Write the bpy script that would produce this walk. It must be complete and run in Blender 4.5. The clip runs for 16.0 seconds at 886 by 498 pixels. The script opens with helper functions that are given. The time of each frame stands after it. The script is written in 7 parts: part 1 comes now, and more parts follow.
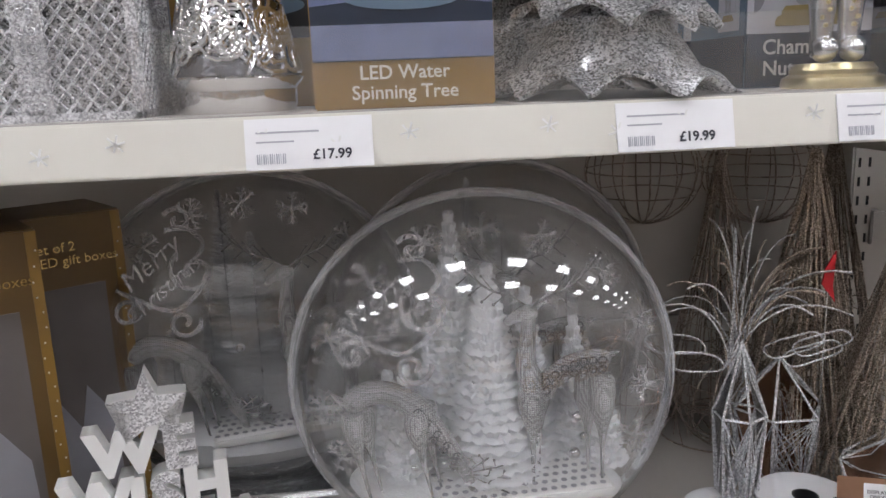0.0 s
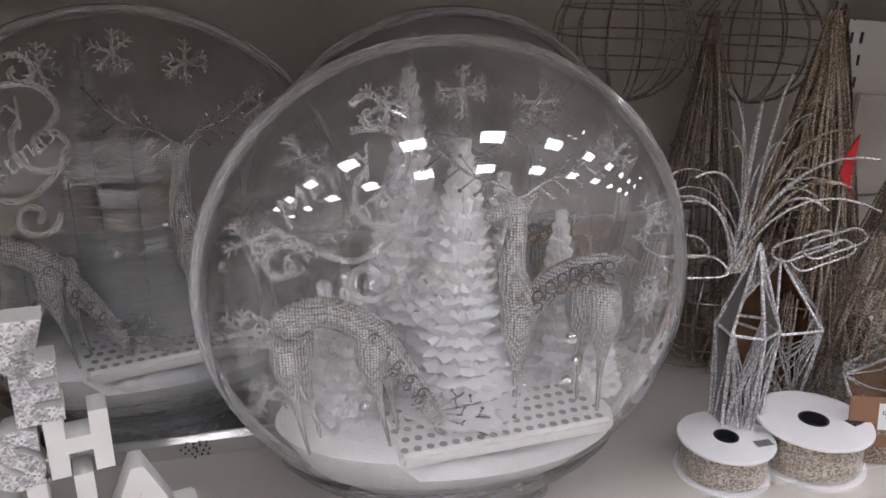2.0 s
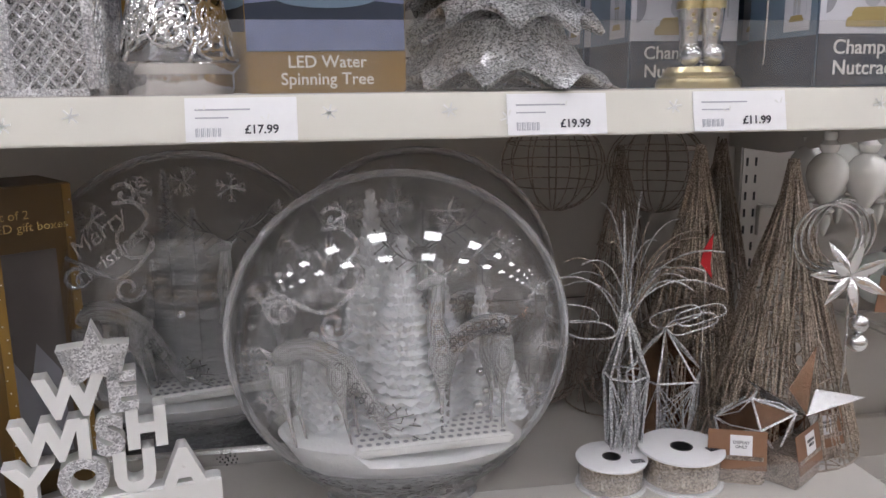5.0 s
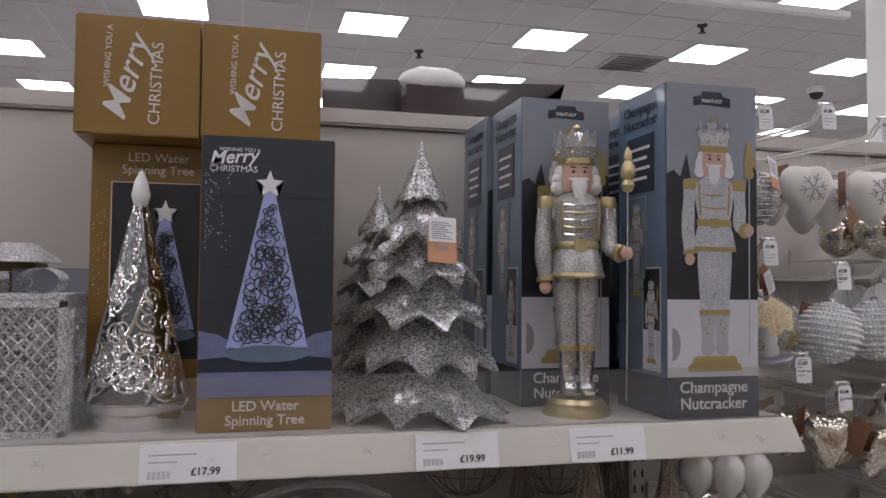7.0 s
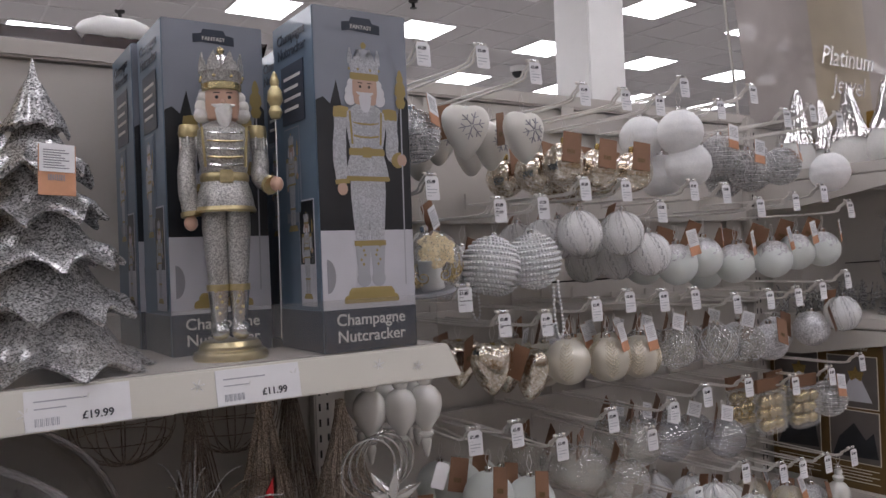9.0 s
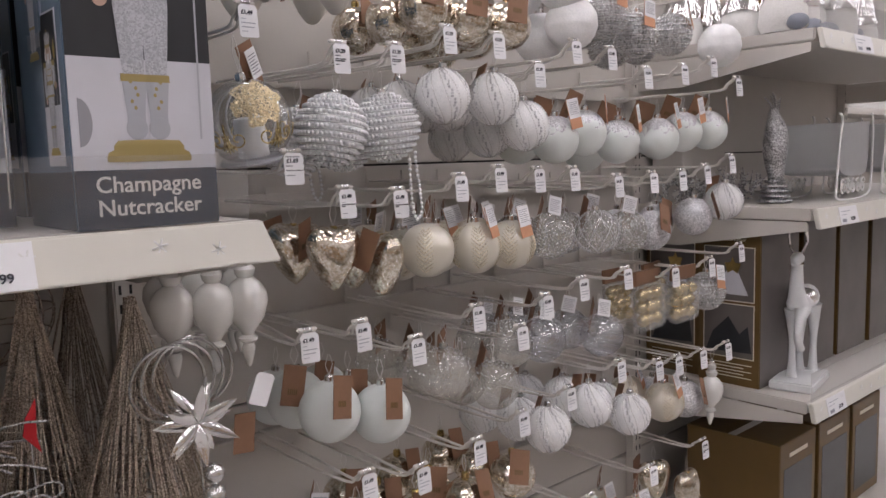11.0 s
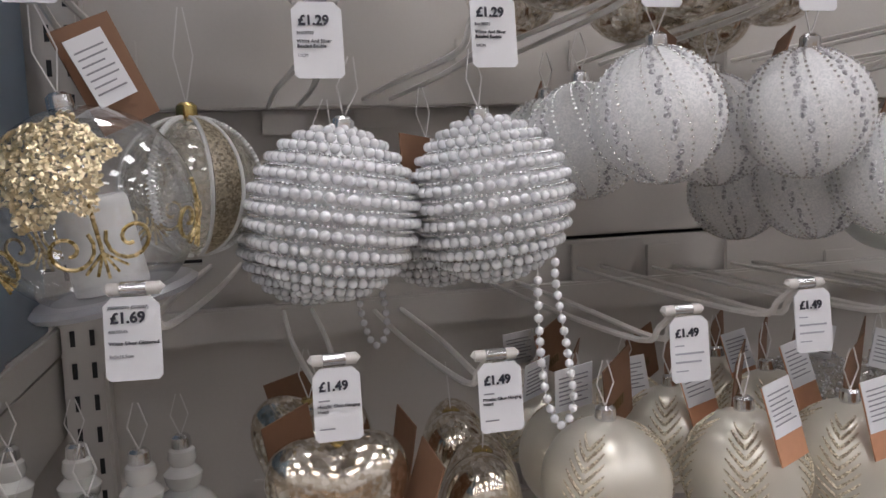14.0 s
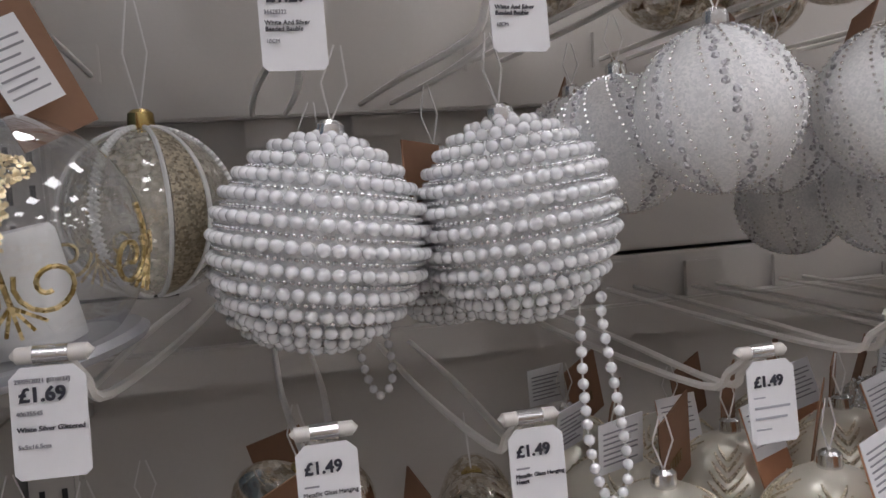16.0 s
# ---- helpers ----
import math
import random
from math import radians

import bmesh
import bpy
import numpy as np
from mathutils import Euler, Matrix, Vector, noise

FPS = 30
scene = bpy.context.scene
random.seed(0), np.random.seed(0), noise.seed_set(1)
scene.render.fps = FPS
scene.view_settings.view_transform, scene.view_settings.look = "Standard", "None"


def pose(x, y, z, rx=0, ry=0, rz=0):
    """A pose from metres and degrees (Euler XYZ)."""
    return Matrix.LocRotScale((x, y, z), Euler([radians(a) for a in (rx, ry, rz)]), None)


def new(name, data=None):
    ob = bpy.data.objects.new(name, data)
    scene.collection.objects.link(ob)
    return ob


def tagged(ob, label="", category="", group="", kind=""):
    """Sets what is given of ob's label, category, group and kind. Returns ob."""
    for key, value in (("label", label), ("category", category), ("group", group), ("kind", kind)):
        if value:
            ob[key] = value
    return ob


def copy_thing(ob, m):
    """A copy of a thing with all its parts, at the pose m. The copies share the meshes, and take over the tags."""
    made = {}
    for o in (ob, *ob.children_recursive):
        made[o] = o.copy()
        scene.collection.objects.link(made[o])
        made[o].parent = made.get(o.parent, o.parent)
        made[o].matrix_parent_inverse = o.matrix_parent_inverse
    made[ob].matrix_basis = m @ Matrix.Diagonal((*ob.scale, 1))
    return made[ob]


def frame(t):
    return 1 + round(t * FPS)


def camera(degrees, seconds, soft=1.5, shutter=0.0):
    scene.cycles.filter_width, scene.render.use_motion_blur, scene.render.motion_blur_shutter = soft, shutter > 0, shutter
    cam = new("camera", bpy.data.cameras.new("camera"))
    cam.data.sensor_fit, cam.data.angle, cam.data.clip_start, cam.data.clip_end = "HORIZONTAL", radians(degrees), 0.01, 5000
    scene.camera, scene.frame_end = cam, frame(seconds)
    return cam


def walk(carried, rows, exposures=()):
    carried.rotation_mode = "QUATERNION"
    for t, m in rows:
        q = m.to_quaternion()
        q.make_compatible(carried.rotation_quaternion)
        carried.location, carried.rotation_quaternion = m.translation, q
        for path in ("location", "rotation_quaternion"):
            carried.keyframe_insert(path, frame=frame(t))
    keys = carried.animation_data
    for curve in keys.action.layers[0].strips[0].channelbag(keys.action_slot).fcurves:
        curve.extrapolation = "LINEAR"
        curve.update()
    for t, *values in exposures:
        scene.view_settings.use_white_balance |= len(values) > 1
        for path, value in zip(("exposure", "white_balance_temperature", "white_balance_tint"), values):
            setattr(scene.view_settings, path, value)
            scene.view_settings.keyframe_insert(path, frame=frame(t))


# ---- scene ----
cam = camera(58.6, 16.0)
METRES, EYE, TILT, LEAN, TURN = 2.45, 1.4, 0.0, 0.0, -5.6
ROWS = [
    (0.0, 0.0, 0.0, 0.0, -0.49, -12.26, 2.24),
    (0.5, 0.0227, -0.0094, -0.0004, -1.56, -11.83, 2.31),
    (1.0, 0.0027, 0.0089, -0.0126, -2.12, -14.27, 1.97),
    (1.5, -0.0226, 0.0621, -0.0244, -5.66, -18.47, 0.71),
    (2.0, -0.0268, 0.0839, -0.0263, -8.87, -19.75, -0.5),
    (2.5, -0.0177, 0.1031, -0.0335, -9.08, -19.89, -0.89),
    (3.0, -0.0156, 0.1146, -0.0372, -9.3, -19.95, -1.14),
    (5.5, 0.0203, -0.0853, 0.0152, -2.92, -8.54, 0.97),
    (6.0, 0.019, -0.1024, 0.0422, -5.29, -5.24, -0.05),
    (6.5, 0.0168, -0.1092, 0.056, -7.57, -0.69, -0.49),
    (7.0, 0.0155, -0.1084, 0.0622, -8.67, 2.45, -0.5),
    (7.5, 0.0204, -0.1028, 0.0604, -10.4, 2.78, 0.01),
    (8.0, 0.0393, -0.0995, 0.0497, -17.52, 2.16, 1.11),
    (8.5, 0.0555, -0.0987, 0.0451, -24.84, 1.46, 1.91),
    (9.0, 0.0645, -0.098, 0.0382, -27.66, 0.59, 2.22),
    (9.5, 0.0716, -0.0971, 0.0294, -30.11, -1.25, 2.54),
    (10.0, 0.0809, -0.0894, 0.0212, -32.61, -3.57, 2.29),
    (12.5, 0.2601, 0.1252, 0.0109, -38.33, -8.4, 1.05),
    (13.0, 0.3014, 0.1548, 0.0195, -30.02, -7.33, 1.46),
    (13.5, 0.3417, 0.1674, 0.0296, -15.02, -5.92, 2.13),
    (14.0, 0.3476, 0.1878, 0.0388, -8.72, -5.28, 2.35),
    (14.5, 0.3405, 0.2153, 0.0417, -6.72, -4.87, 2.61),
    (15.0, 0.3398, 0.2337, 0.0432, -6.58, -4.74, 3.37),
    (15.5, 0.3417, 0.2331, 0.0432, -7.07, -4.67, 3.84),
    (16.0, 0.3519, 0.2261, 0.04, -8.32, -4.52, 3.79),
]
walk(cam, [(t, pose(0, 0, EYE, TILT, LEAN, TURN) @ pose(METRES * x, METRES * y, METRES * z, 90 + pitch, roll, yaw)) for t, x, y, z, yaw, pitch, roll in ROWS],
     [(0.0, 0.1, 6300, 12), (3.0, 0.35, 6450, 15), (5.3, 0.1, 6350, 13), (6.0, -0.02, 6450, 15), (7.0, -0.78, 6450, 17), (9.0, -0.75, 6450, 17), (10.0, -0.4, 6550, 18), (12.5, -0.25, 6650, 17), (13.5, -0.32, 6480, 14), (16.0, -0.5, 6450, 14)])

# ---- light and exposure ----
world = bpy.data.worlds.new("world")
scene.world = world
world.use_nodes = True
world.node_tree.nodes["Background"].inputs[0].default_value = (0.9, 0.93, 1.0, 1)
world.node_tree.nodes["Background"].inputs[1].default_value = 0.05


# ---- materials ----
def mat(name, col, rough=0.5, metal=0.0, scale=40.0, vary=0.12, bump=0.1, big=4.0, dirt=0.1, coat=0.0, rand=0.0):
    """Surface with fine grain, broad stains and fine relief."""
    m = bpy.data.materials.new(name)
    m.use_nodes = True
    nt = m.node_tree
    b = nt.nodes["Principled BSDF"]
    tc = nt.nodes.new("ShaderNodeTexCoord")
    n1 = nt.nodes.new("ShaderNodeTexNoise")
    n1.inputs["Scale"].default_value, n1.inputs["Detail"].default_value = scale, 4
    n2 = nt.nodes.new("ShaderNodeTexNoise")
    n2.inputs["Scale"].default_value, n2.inputs["Detail"].default_value = big, 3
    for n in (n1, n2):
        nt.links.new(tc.outputs["Object"], n.inputs["Vector"])
    hsv = nt.nodes.new("ShaderNodeHueSaturation")
    hsv.inputs["Color"].default_value = (*col, 1)
    a = nt.nodes.new("ShaderNodeMath")
    a.operation = "MULTIPLY_ADD"
    nt.links.new(n1.outputs[0], a.inputs[0])
    a.inputs[1].default_value, a.inputs[2].default_value = vary, 1 - vary / 2
    c = nt.nodes.new("ShaderNodeMath")
    c.operation = "MULTIPLY_ADD"
    nt.links.new(n2.outputs[0], c.inputs[0])
    c.inputs[1].default_value, c.inputs[2].default_value = dirt, -dirt / 2
    d = nt.nodes.new("ShaderNodeMath")
    nt.links.new(a.outputs[0], d.inputs[0])
    nt.links.new(c.outputs[0], d.inputs[1])
    last = d
    if rand:
        oi = nt.nodes.new("ShaderNodeObjectInfo")
        e = nt.nodes.new("ShaderNodeMath")
        e.operation = "MULTIPLY_ADD"
        nt.links.new(oi.outputs["Random"], e.inputs[0])
        e.inputs[1].default_value = rand
        nt.links.new(d.outputs[0], e.inputs[2])
        last = e
    nt.links.new(last.outputs[0], hsv.inputs["Value"])
    nt.links.new(hsv.outputs[0], b.inputs["Base Color"])
    r = nt.nodes.new("ShaderNodeMath")
    r.operation = "MULTIPLY_ADD"
    nt.links.new(n2.outputs[0], r.inputs[0])
    r.inputs[1].default_value, r.inputs[2].default_value = 0.2 * rough, 0.9 * rough
    nt.links.new(r.outputs[0], b.inputs["Roughness"])
    b.inputs["Metallic"].default_value = metal
    b.inputs["Coat Weight"].default_value = coat
    if bump:
        bp = nt.nodes.new("ShaderNodeBump")
        bp.inputs["Strength"].default_value, bp.inputs["Distance"].default_value = bump, 0.002
        nt.links.new(n1.outputs[0], bp.inputs["Height"])
        nt.links.new(bp.outputs[0], b.inputs["Normal"])
    return m


def glitter(name, dark, light, scale=700.0, metal=0.7, rough=0.3, bump=0.6, dist=0.001):
    """Flakes, each of its own brightness and tilt."""
    m = bpy.data.materials.new(name)
    m.use_nodes = True
    nt = m.node_tree
    b = nt.nodes["Principled BSDF"]
    tc = nt.nodes.new("ShaderNodeTexCoord")
    v = nt.nodes.new("ShaderNodeTexVoronoi")
    v.inputs["Scale"].default_value = scale
    n = nt.nodes.new("ShaderNodeTexNoise")
    n.inputs["Scale"].default_value = 25
    nt.links.new(tc.outputs["Object"], v.inputs["Vector"])
    nt.links.new(tc.outputs["Object"], n.inputs["Vector"])
    sep = nt.nodes.new("ShaderNodeSeparateColor")
    nt.links.new(v.outputs["Color"], sep.inputs[0])
    mx = nt.nodes.new("ShaderNodeMath")
    mx.operation = "MULTIPLY"
    nt.links.new(sep.outputs[0], mx.inputs[0])
    nt.links.new(n.outputs[0], mx.inputs[1])
    ramp = nt.nodes.new("ShaderNodeValToRGB")
    ramp.color_ramp.elements[0].position, ramp.color_ramp.elements[0].color = 0.05, (*dark, 1)
    ramp.color_ramp.elements[1].position, ramp.color_ramp.elements[1].color = 0.45, (*light, 1)
    nt.links.new(mx.outputs[0], ramp.inputs[0])
    nt.links.new(ramp.outputs[0], b.inputs["Base Color"])
    b.inputs["Metallic"].default_value, b.inputs["Roughness"].default_value = metal, rough
    bp = nt.nodes.new("ShaderNodeBump")
    bp.inputs["Strength"].default_value, bp.inputs["Distance"].default_value = bump, dist
    nt.links.new(sep.outputs[1], bp.inputs["Height"])
    nt.links.new(bp.outputs[0], b.inputs["Normal"])
    return m


def clear(name, tint=(1, 1, 1), gloss=0.03, ior=1.45, body=0.0, body_col=(0.8, 0.8, 0.8), edge=0.6, power=3.5):
    """Thin clear plastic or blown glass, with a little haze where body is set."""
    m = bpy.data.materials.new(name)
    m.use_nodes = True
    nt = m.node_tree
    nt.nodes.remove(nt.nodes["Principled BSDF"])
    out = nt.nodes["Material Output"]
    tr = nt.nodes.new("ShaderNodeBsdfTransparent")
    tr.inputs[0].default_value = (*tint, 1)
    gl = nt.nodes.new("ShaderNodeBsdfGlossy")
    gl.inputs["Roughness"].default_value = gloss
    lw = nt.nodes.new("ShaderNodeLayerWeight")
    lw.inputs[0].default_value = 0.5
    pw = nt.nodes.new("ShaderNodeMath")
    pw.operation = "POWER"
    pw.inputs[1].default_value = power
    nt.links.new(lw.outputs["Facing"], pw.inputs[0])
    fr = nt.nodes.new("ShaderNodeMath")
    fr.operation = "MULTIPLY_ADD"
    fr.inputs[1].default_value, fr.inputs[2].default_value = edge, ((ior - 1) / (ior + 1)) ** 2
    nt.links.new(pw.outputs[0], fr.inputs[0])
    mix = nt.nodes.new("ShaderNodeMixShader")
    nt.links.new(fr.outputs[0], mix.inputs[0])
    last = tr
    if body:
        df = nt.nodes.new("ShaderNodeBsdfDiffuse")
        df.inputs[0].default_value = (*body_col, 1)
        tn = nt.nodes.new("ShaderNodeTexNoise")
        tn.inputs["Scale"].default_value = 30
        ml = nt.nodes.new("ShaderNodeMath")
        ml.operation = "MULTIPLY"
        ml.inputs[1].default_value = body * 2
        nt.links.new(tn.outputs[0], ml.inputs[0])
        mb = nt.nodes.new("ShaderNodeMixShader")
        nt.links.new(ml.outputs[0], mb.inputs[0])
        nt.links.new(tr.outputs[0], mb.inputs[1])
        nt.links.new(df.outputs[0], mb.inputs[2])
        last = mb
    nt.links.new(last.outputs[0], mix.inputs[1])
    nt.links.new(gl.outputs[0], mix.inputs[2])
    nt.links.new(mix.outputs[0], out.inputs[0])
    return m


def glow(name, col, power):
    m = bpy.data.materials.new(name)
    m.use_nodes = True
    b = m.node_tree.nodes["Principled BSDF"]
    b.inputs["Emission Color"].default_value = (*col, 1)
    b.inputs["Emission Strength"].default_value = power
    b.inputs["Base Color"].default_value = (0.8, 0.8, 0.8, 1)
    return m


LAMP = glow("lamp_panel", (0.98, 0.98, 1.0), 13.0)
CREAM = mat("cream_powder_coat", (0.555, 0.525, 0.49), 0.45, scale=300, vary=0.04, bump=0.04, dirt=0.08)
STRIP = mat("ticket_strip", (0.68, 0.66, 0.60), 0.3, scale=20, vary=0.05, bump=0.0, big=9, dirt=0.12)
WIREM = mat("white_coated_wire", (0.72, 0.69, 0.65), 0.35, scale=200, vary=0.05, bump=0.03)
DARKGAP = mat("dark_gap", (0.03, 0.03, 0.03), 0.8)
CEIL = mat("ceiling_tile", (0.56, 0.55, 0.56), 0.9, scale=120, vary=0.1, bump=0.2, big=0.6, dirt=0.06)
CEILGRID = mat("ceiling_grid", (0.60, 0.59, 0.60), 0.5)
FLOORM = mat("vinyl_floor", (0.45, 0.43, 0.41), 0.3, scale=60, vary=0.1, bump=0.03, big=1.5, dirt=0.15)
WALLM = mat("shop_wall", (0.6, 0.58, 0.56), 0.7, scale=80, vary=0.05, bump=0.05)
CARD = mat("white_card", (0.82, 0.82, 0.84), 0.5, scale=90, vary=0.05, bump=0.03, big=20, dirt=0.06)
INK = mat("black_ink", (0.03, 0.03, 0.045), 0.5, bump=0)
PALEINK = mat("pale_grey_ink", (0.42, 0.43, 0.48), 0.6, bump=0)
GREYINK = mat("grey_ink", (0.28, 0.28, 0.31), 0.6, bump=0)
LEAFGLIT = glitter("pale_gold_glitter", (0.42, 0.35, 0.24), (0.92, 0.84, 0.68), 800, 0.4, 0.35)
DUSK = mat("dusky_photo_print", (0.13, 0.115, 0.11), 0.35, scale=14, vary=0.5, bump=0, big=8, dirt=0.5)
KRAFT = mat("kraft_card", (0.20, 0.105, 0.06), 0.6, scale=150, vary=0.2, bump=0.06, big=25, dirt=0.2, rand=0.35)
KRAFT_LT = mat("orange_card", (0.60, 0.30, 0.17), 0.55, scale=150, vary=0.15, bump=0.05)
GOLDBOX = mat("gold_brown_carton", (0.27, 0.155, 0.03), 0.38, scale=30, vary=0.12, bump=0.05, big=6, dirt=0.15, coat=0.2)
BROWNBOX = mat("dark_brown_carton", (0.13, 0.075, 0.02), 0.4, scale=30, vary=0.15, bump=0.05, big=6, dirt=0.15)
NAVY = mat("navy_print", (0.022, 0.032, 0.055), 0.3, scale=18, vary=0.3, bump=0.01, big=7, dirt=0.2, coat=0.3)
BLUEGREY = mat("blue_grey_print", (0.13, 0.19, 0.26), 0.3, scale=14, vary=0.5, bump=0.01, big=6, dirt=0.4, coat=0.3)
SKYGREY = mat("misty_grey_print", (0.24, 0.26, 0.31), 0.3, scale=10, vary=0.3, bump=0.0, big=7, dirt=0.35, coat=0.3)
NIGHT = mat("night_print", (0.018, 0.02, 0.025), 0.3, scale=22, vary=0.9, bump=0.0, big=9, dirt=0.6, coat=0.3)
SNOWP = mat("snow_print", (0.58, 0.58, 0.63), 0.35, scale=25, vary=0.15, bump=0.0, big=10, dirt=0.2, coat=0.2)
BLUESNOW = mat("blue_snow_print", (0.15, 0.18, 0.31), 0.35, scale=60, vary=0.7, bump=0.0, big=18, dirt=0.5, coat=0.2)
SLATE = mat("slate_print", (0.028, 0.036, 0.046), 0.35, scale=9, vary=0.3, bump=0.0, coat=0.2)
LILAC = mat("lilac_white_print", (0.38, 0.44, 0.74), 0.35, scale=70, vary=0.6, bump=0.0, big=30, dirt=0.4)
CREAMINK = mat("cream_ink", (0.75, 0.70, 0.58), 0.45, bump=0)
SILVERINK = mat("silver_ink", (0.72, 0.70, 0.68), 0.4, bump=0)
WHITEP = mat("white_paint", (0.80, 0.80, 0.79), 0.45, scale=50, vary=0.05, bump=0.05)
CHROME = mat("mirrored_silver", (0.80, 0.79, 0.78), 0.07, 1.0, scale=45, vary=0.25, bump=0.9, big=12, dirt=0.2)
STEEL = mat("plain_silver", (0.75, 0.75, 0.75), 0.22, 1.0, scale=60, vary=0.1, bump=0.05)
MERCURY = glitter("champagne_mercury_glass", (0.58, 0.50, 0.39), (0.94, 0.89, 0.80), 300, 1.0, 0.14, 0.9, 0.003)
FIGGLIT = glitter("soldier_silver_glitter", (0.27, 0.27, 0.265), (0.72, 0.71, 0.69), 900, 0.55, 0.35)
GOLD = mat("brushed_gold", (0.58, 0.44, 0.18), 0.25, 1.0, scale=80, vary=0.2, bump=0.1)
GOLDGLIT = glitter("gold_glitter", (0.25, 0.16, 0.04), (0.95, 0.78, 0.42), 500)
SILVGLIT = glitter("silver_glitter", (0.11, 0.11, 0.112), (0.86, 0.86, 0.87), 560, 0.6, 0.3, 1.0, 0.0015)
PALEGLIT = glitter("pale_silver_glitter", (0.35, 0.35, 0.37), (0.92, 0.92, 0.94), 600, 0.4, 0.35)
WHITEGLIT = glitter("white_glitter", (0.78, 0.79, 0.80), (0.95, 0.95, 0.95), 900, 0.0, 0.4, 0.4)
CHAMPGLIT = glitter("champagne_glitter", (0.20, 0.155, 0.115), (0.76, 0.66, 0.56), 800, 0.6, 0.35)
BROWNGLIT = glitter("brown_glitter", (0.11, 0.085, 0.07), (0.58, 0.49, 0.42), 900, 0.6, 0.35)
PEARL = mat("pearl", (0.88, 0.88, 0.90), 0.13, 0.08, scale=90, vary=0.04, bump=0, coat=0.5)
SATIN = mat("satin_champagne", (0.72, 0.68, 0.59), 0.28, 0.4, scale=60, vary=0.06, bump=0.02)
MATTEWHITE = mat("matte_white_glass", (0.70, 0.68, 0.63), 0.35, 0.1, scale=40, vary=0.06, bump=0.02)
FROST = mat("frosted_mint_white", (0.70, 0.74, 0.72), 0.35, 0.0, scale=70, vary=0.08, bump=0.05)
GLASS = clear("clear_glass", (0.96, 0.97, 0.97), 0.03, 1.5, 0.04)
GLASSG = clear("smoky_clear_glass", (0.90, 0.89, 0.87), 0.05, 1.8, 0.22, (0.80, 0.79, 0.75))
# the dome's pale body colour stands in for a veil of reflected surroundings
DOME = clear("clear_plastic_dome", (0.98, 0.98, 0.98), 0.012, 2.0, 0.05, (0.9, 0.9, 0.92), 0.75, 2.6)
SEAM = clear("milky_clear_rim", (0.95, 0.95, 0.96), 0.05, 1.6, 0.30, (0.9, 0.9, 0.92))
ORN = clear("clear_silver_plastic", (0.85, 0.85, 0.86), 0.08, 2.2, 0.25, (0.85, 0.85, 0.87))
IRIS = clear("iridescent_glass", (0.90, 0.92, 0.95), 0.05, 2.7, 0.10, (0.8, 0.8, 0.85))
LIP = clear("clear_plastic_lip", (0.95, 0.95, 0.95), 0.05, 1.35, 0.05)
BAG = clear("polythene", (0.97, 0.97, 0.97), 0.15, 1.4, 0.15)
SKIN = mat("painted_flesh", (0.62, 0.40, 0.30), 0.35, bump=0)
HAIR = mat("white_fluff", (0.78, 0.77, 0.75), 0.8, scale=250, vary=0.2, bump=0.8)
SNOW = mat("artificial_snow", (0.85, 0.86, 0.88), 0.7, scale=350, vary=0.2, bump=1.0)
ICE = mat("milky_acrylic", (0.72, 0.73, 0.74), 0.3, scale=30, vary=0.08, bump=0.05)
RED = mat("red_card", (0.6, 0.02, 0.03), 0.4)
BLACKP = mat("black_plastic", (0.02, 0.02, 0.022), 0.4)


# ---- mesh helpers ----
def finish(bm, smooth=True):
    me = bpy.data.meshes.new("mesh")
    bm.normal_update()
    bm.to_mesh(me)
    bm.free()
    if smooth:
        me.polygons.foreach_set("use_smooth", [True] * len(me.polygons))
        me.set_sharp_from_angle(angle=radians(38))
    return me


def part(name, bm, material, parent=None, label="", m=None):
    ob = new(name, finish(bm))
    for mm in (material if isinstance(material, (list, tuple)) else [material]):
        ob.data.materials.append(mm)
    if parent:
        ob.parent = parent
    if m:
        ob.matrix_basis = m
    return tagged(ob, label)


def thing(name, label, category, m=None, group="", kind=""):
    ob = new(name)
    ob.empty_display_size = 0.02
    if m:
        ob.matrix_basis = m
    return tagged(ob, label, category, group, kind)


def box(x0, x1, y0, y1, z0, z1, bevel=0.0, bm=None, mi=0):
    b = bmesh.new()
    bmesh.ops.create_cube(b, size=1)
    bmesh.ops.transform(b, verts=b.verts, matrix=Matrix.Translation(((x0 + x1) / 2, (y0 + y1) / 2, (z0 + z1) / 2)) @ Matrix.Diagonal((abs(x1 - x0), abs(y1 - y0), abs(z1 - z0), 1)))
    if bevel:
        bmesh.ops.bevel(b, geom=b.edges[:], offset=bevel, segments=2, affect="EDGES")
    return merge(bm, b, mi)


def merge(bm, b, mi=0):
    for f in b.faces:
        f.material_index = mi
    if bm is None:
        return b
    me = bpy.data.meshes.new("tmp")
    b.to_mesh(me)
    b.free()
    bm.from_mesh(me)
    bpy.data.meshes.remove(me)
    return bm


def moved(b, m):
    bmesh.ops.transform(b, verts=b.verts, matrix=m)
    return b


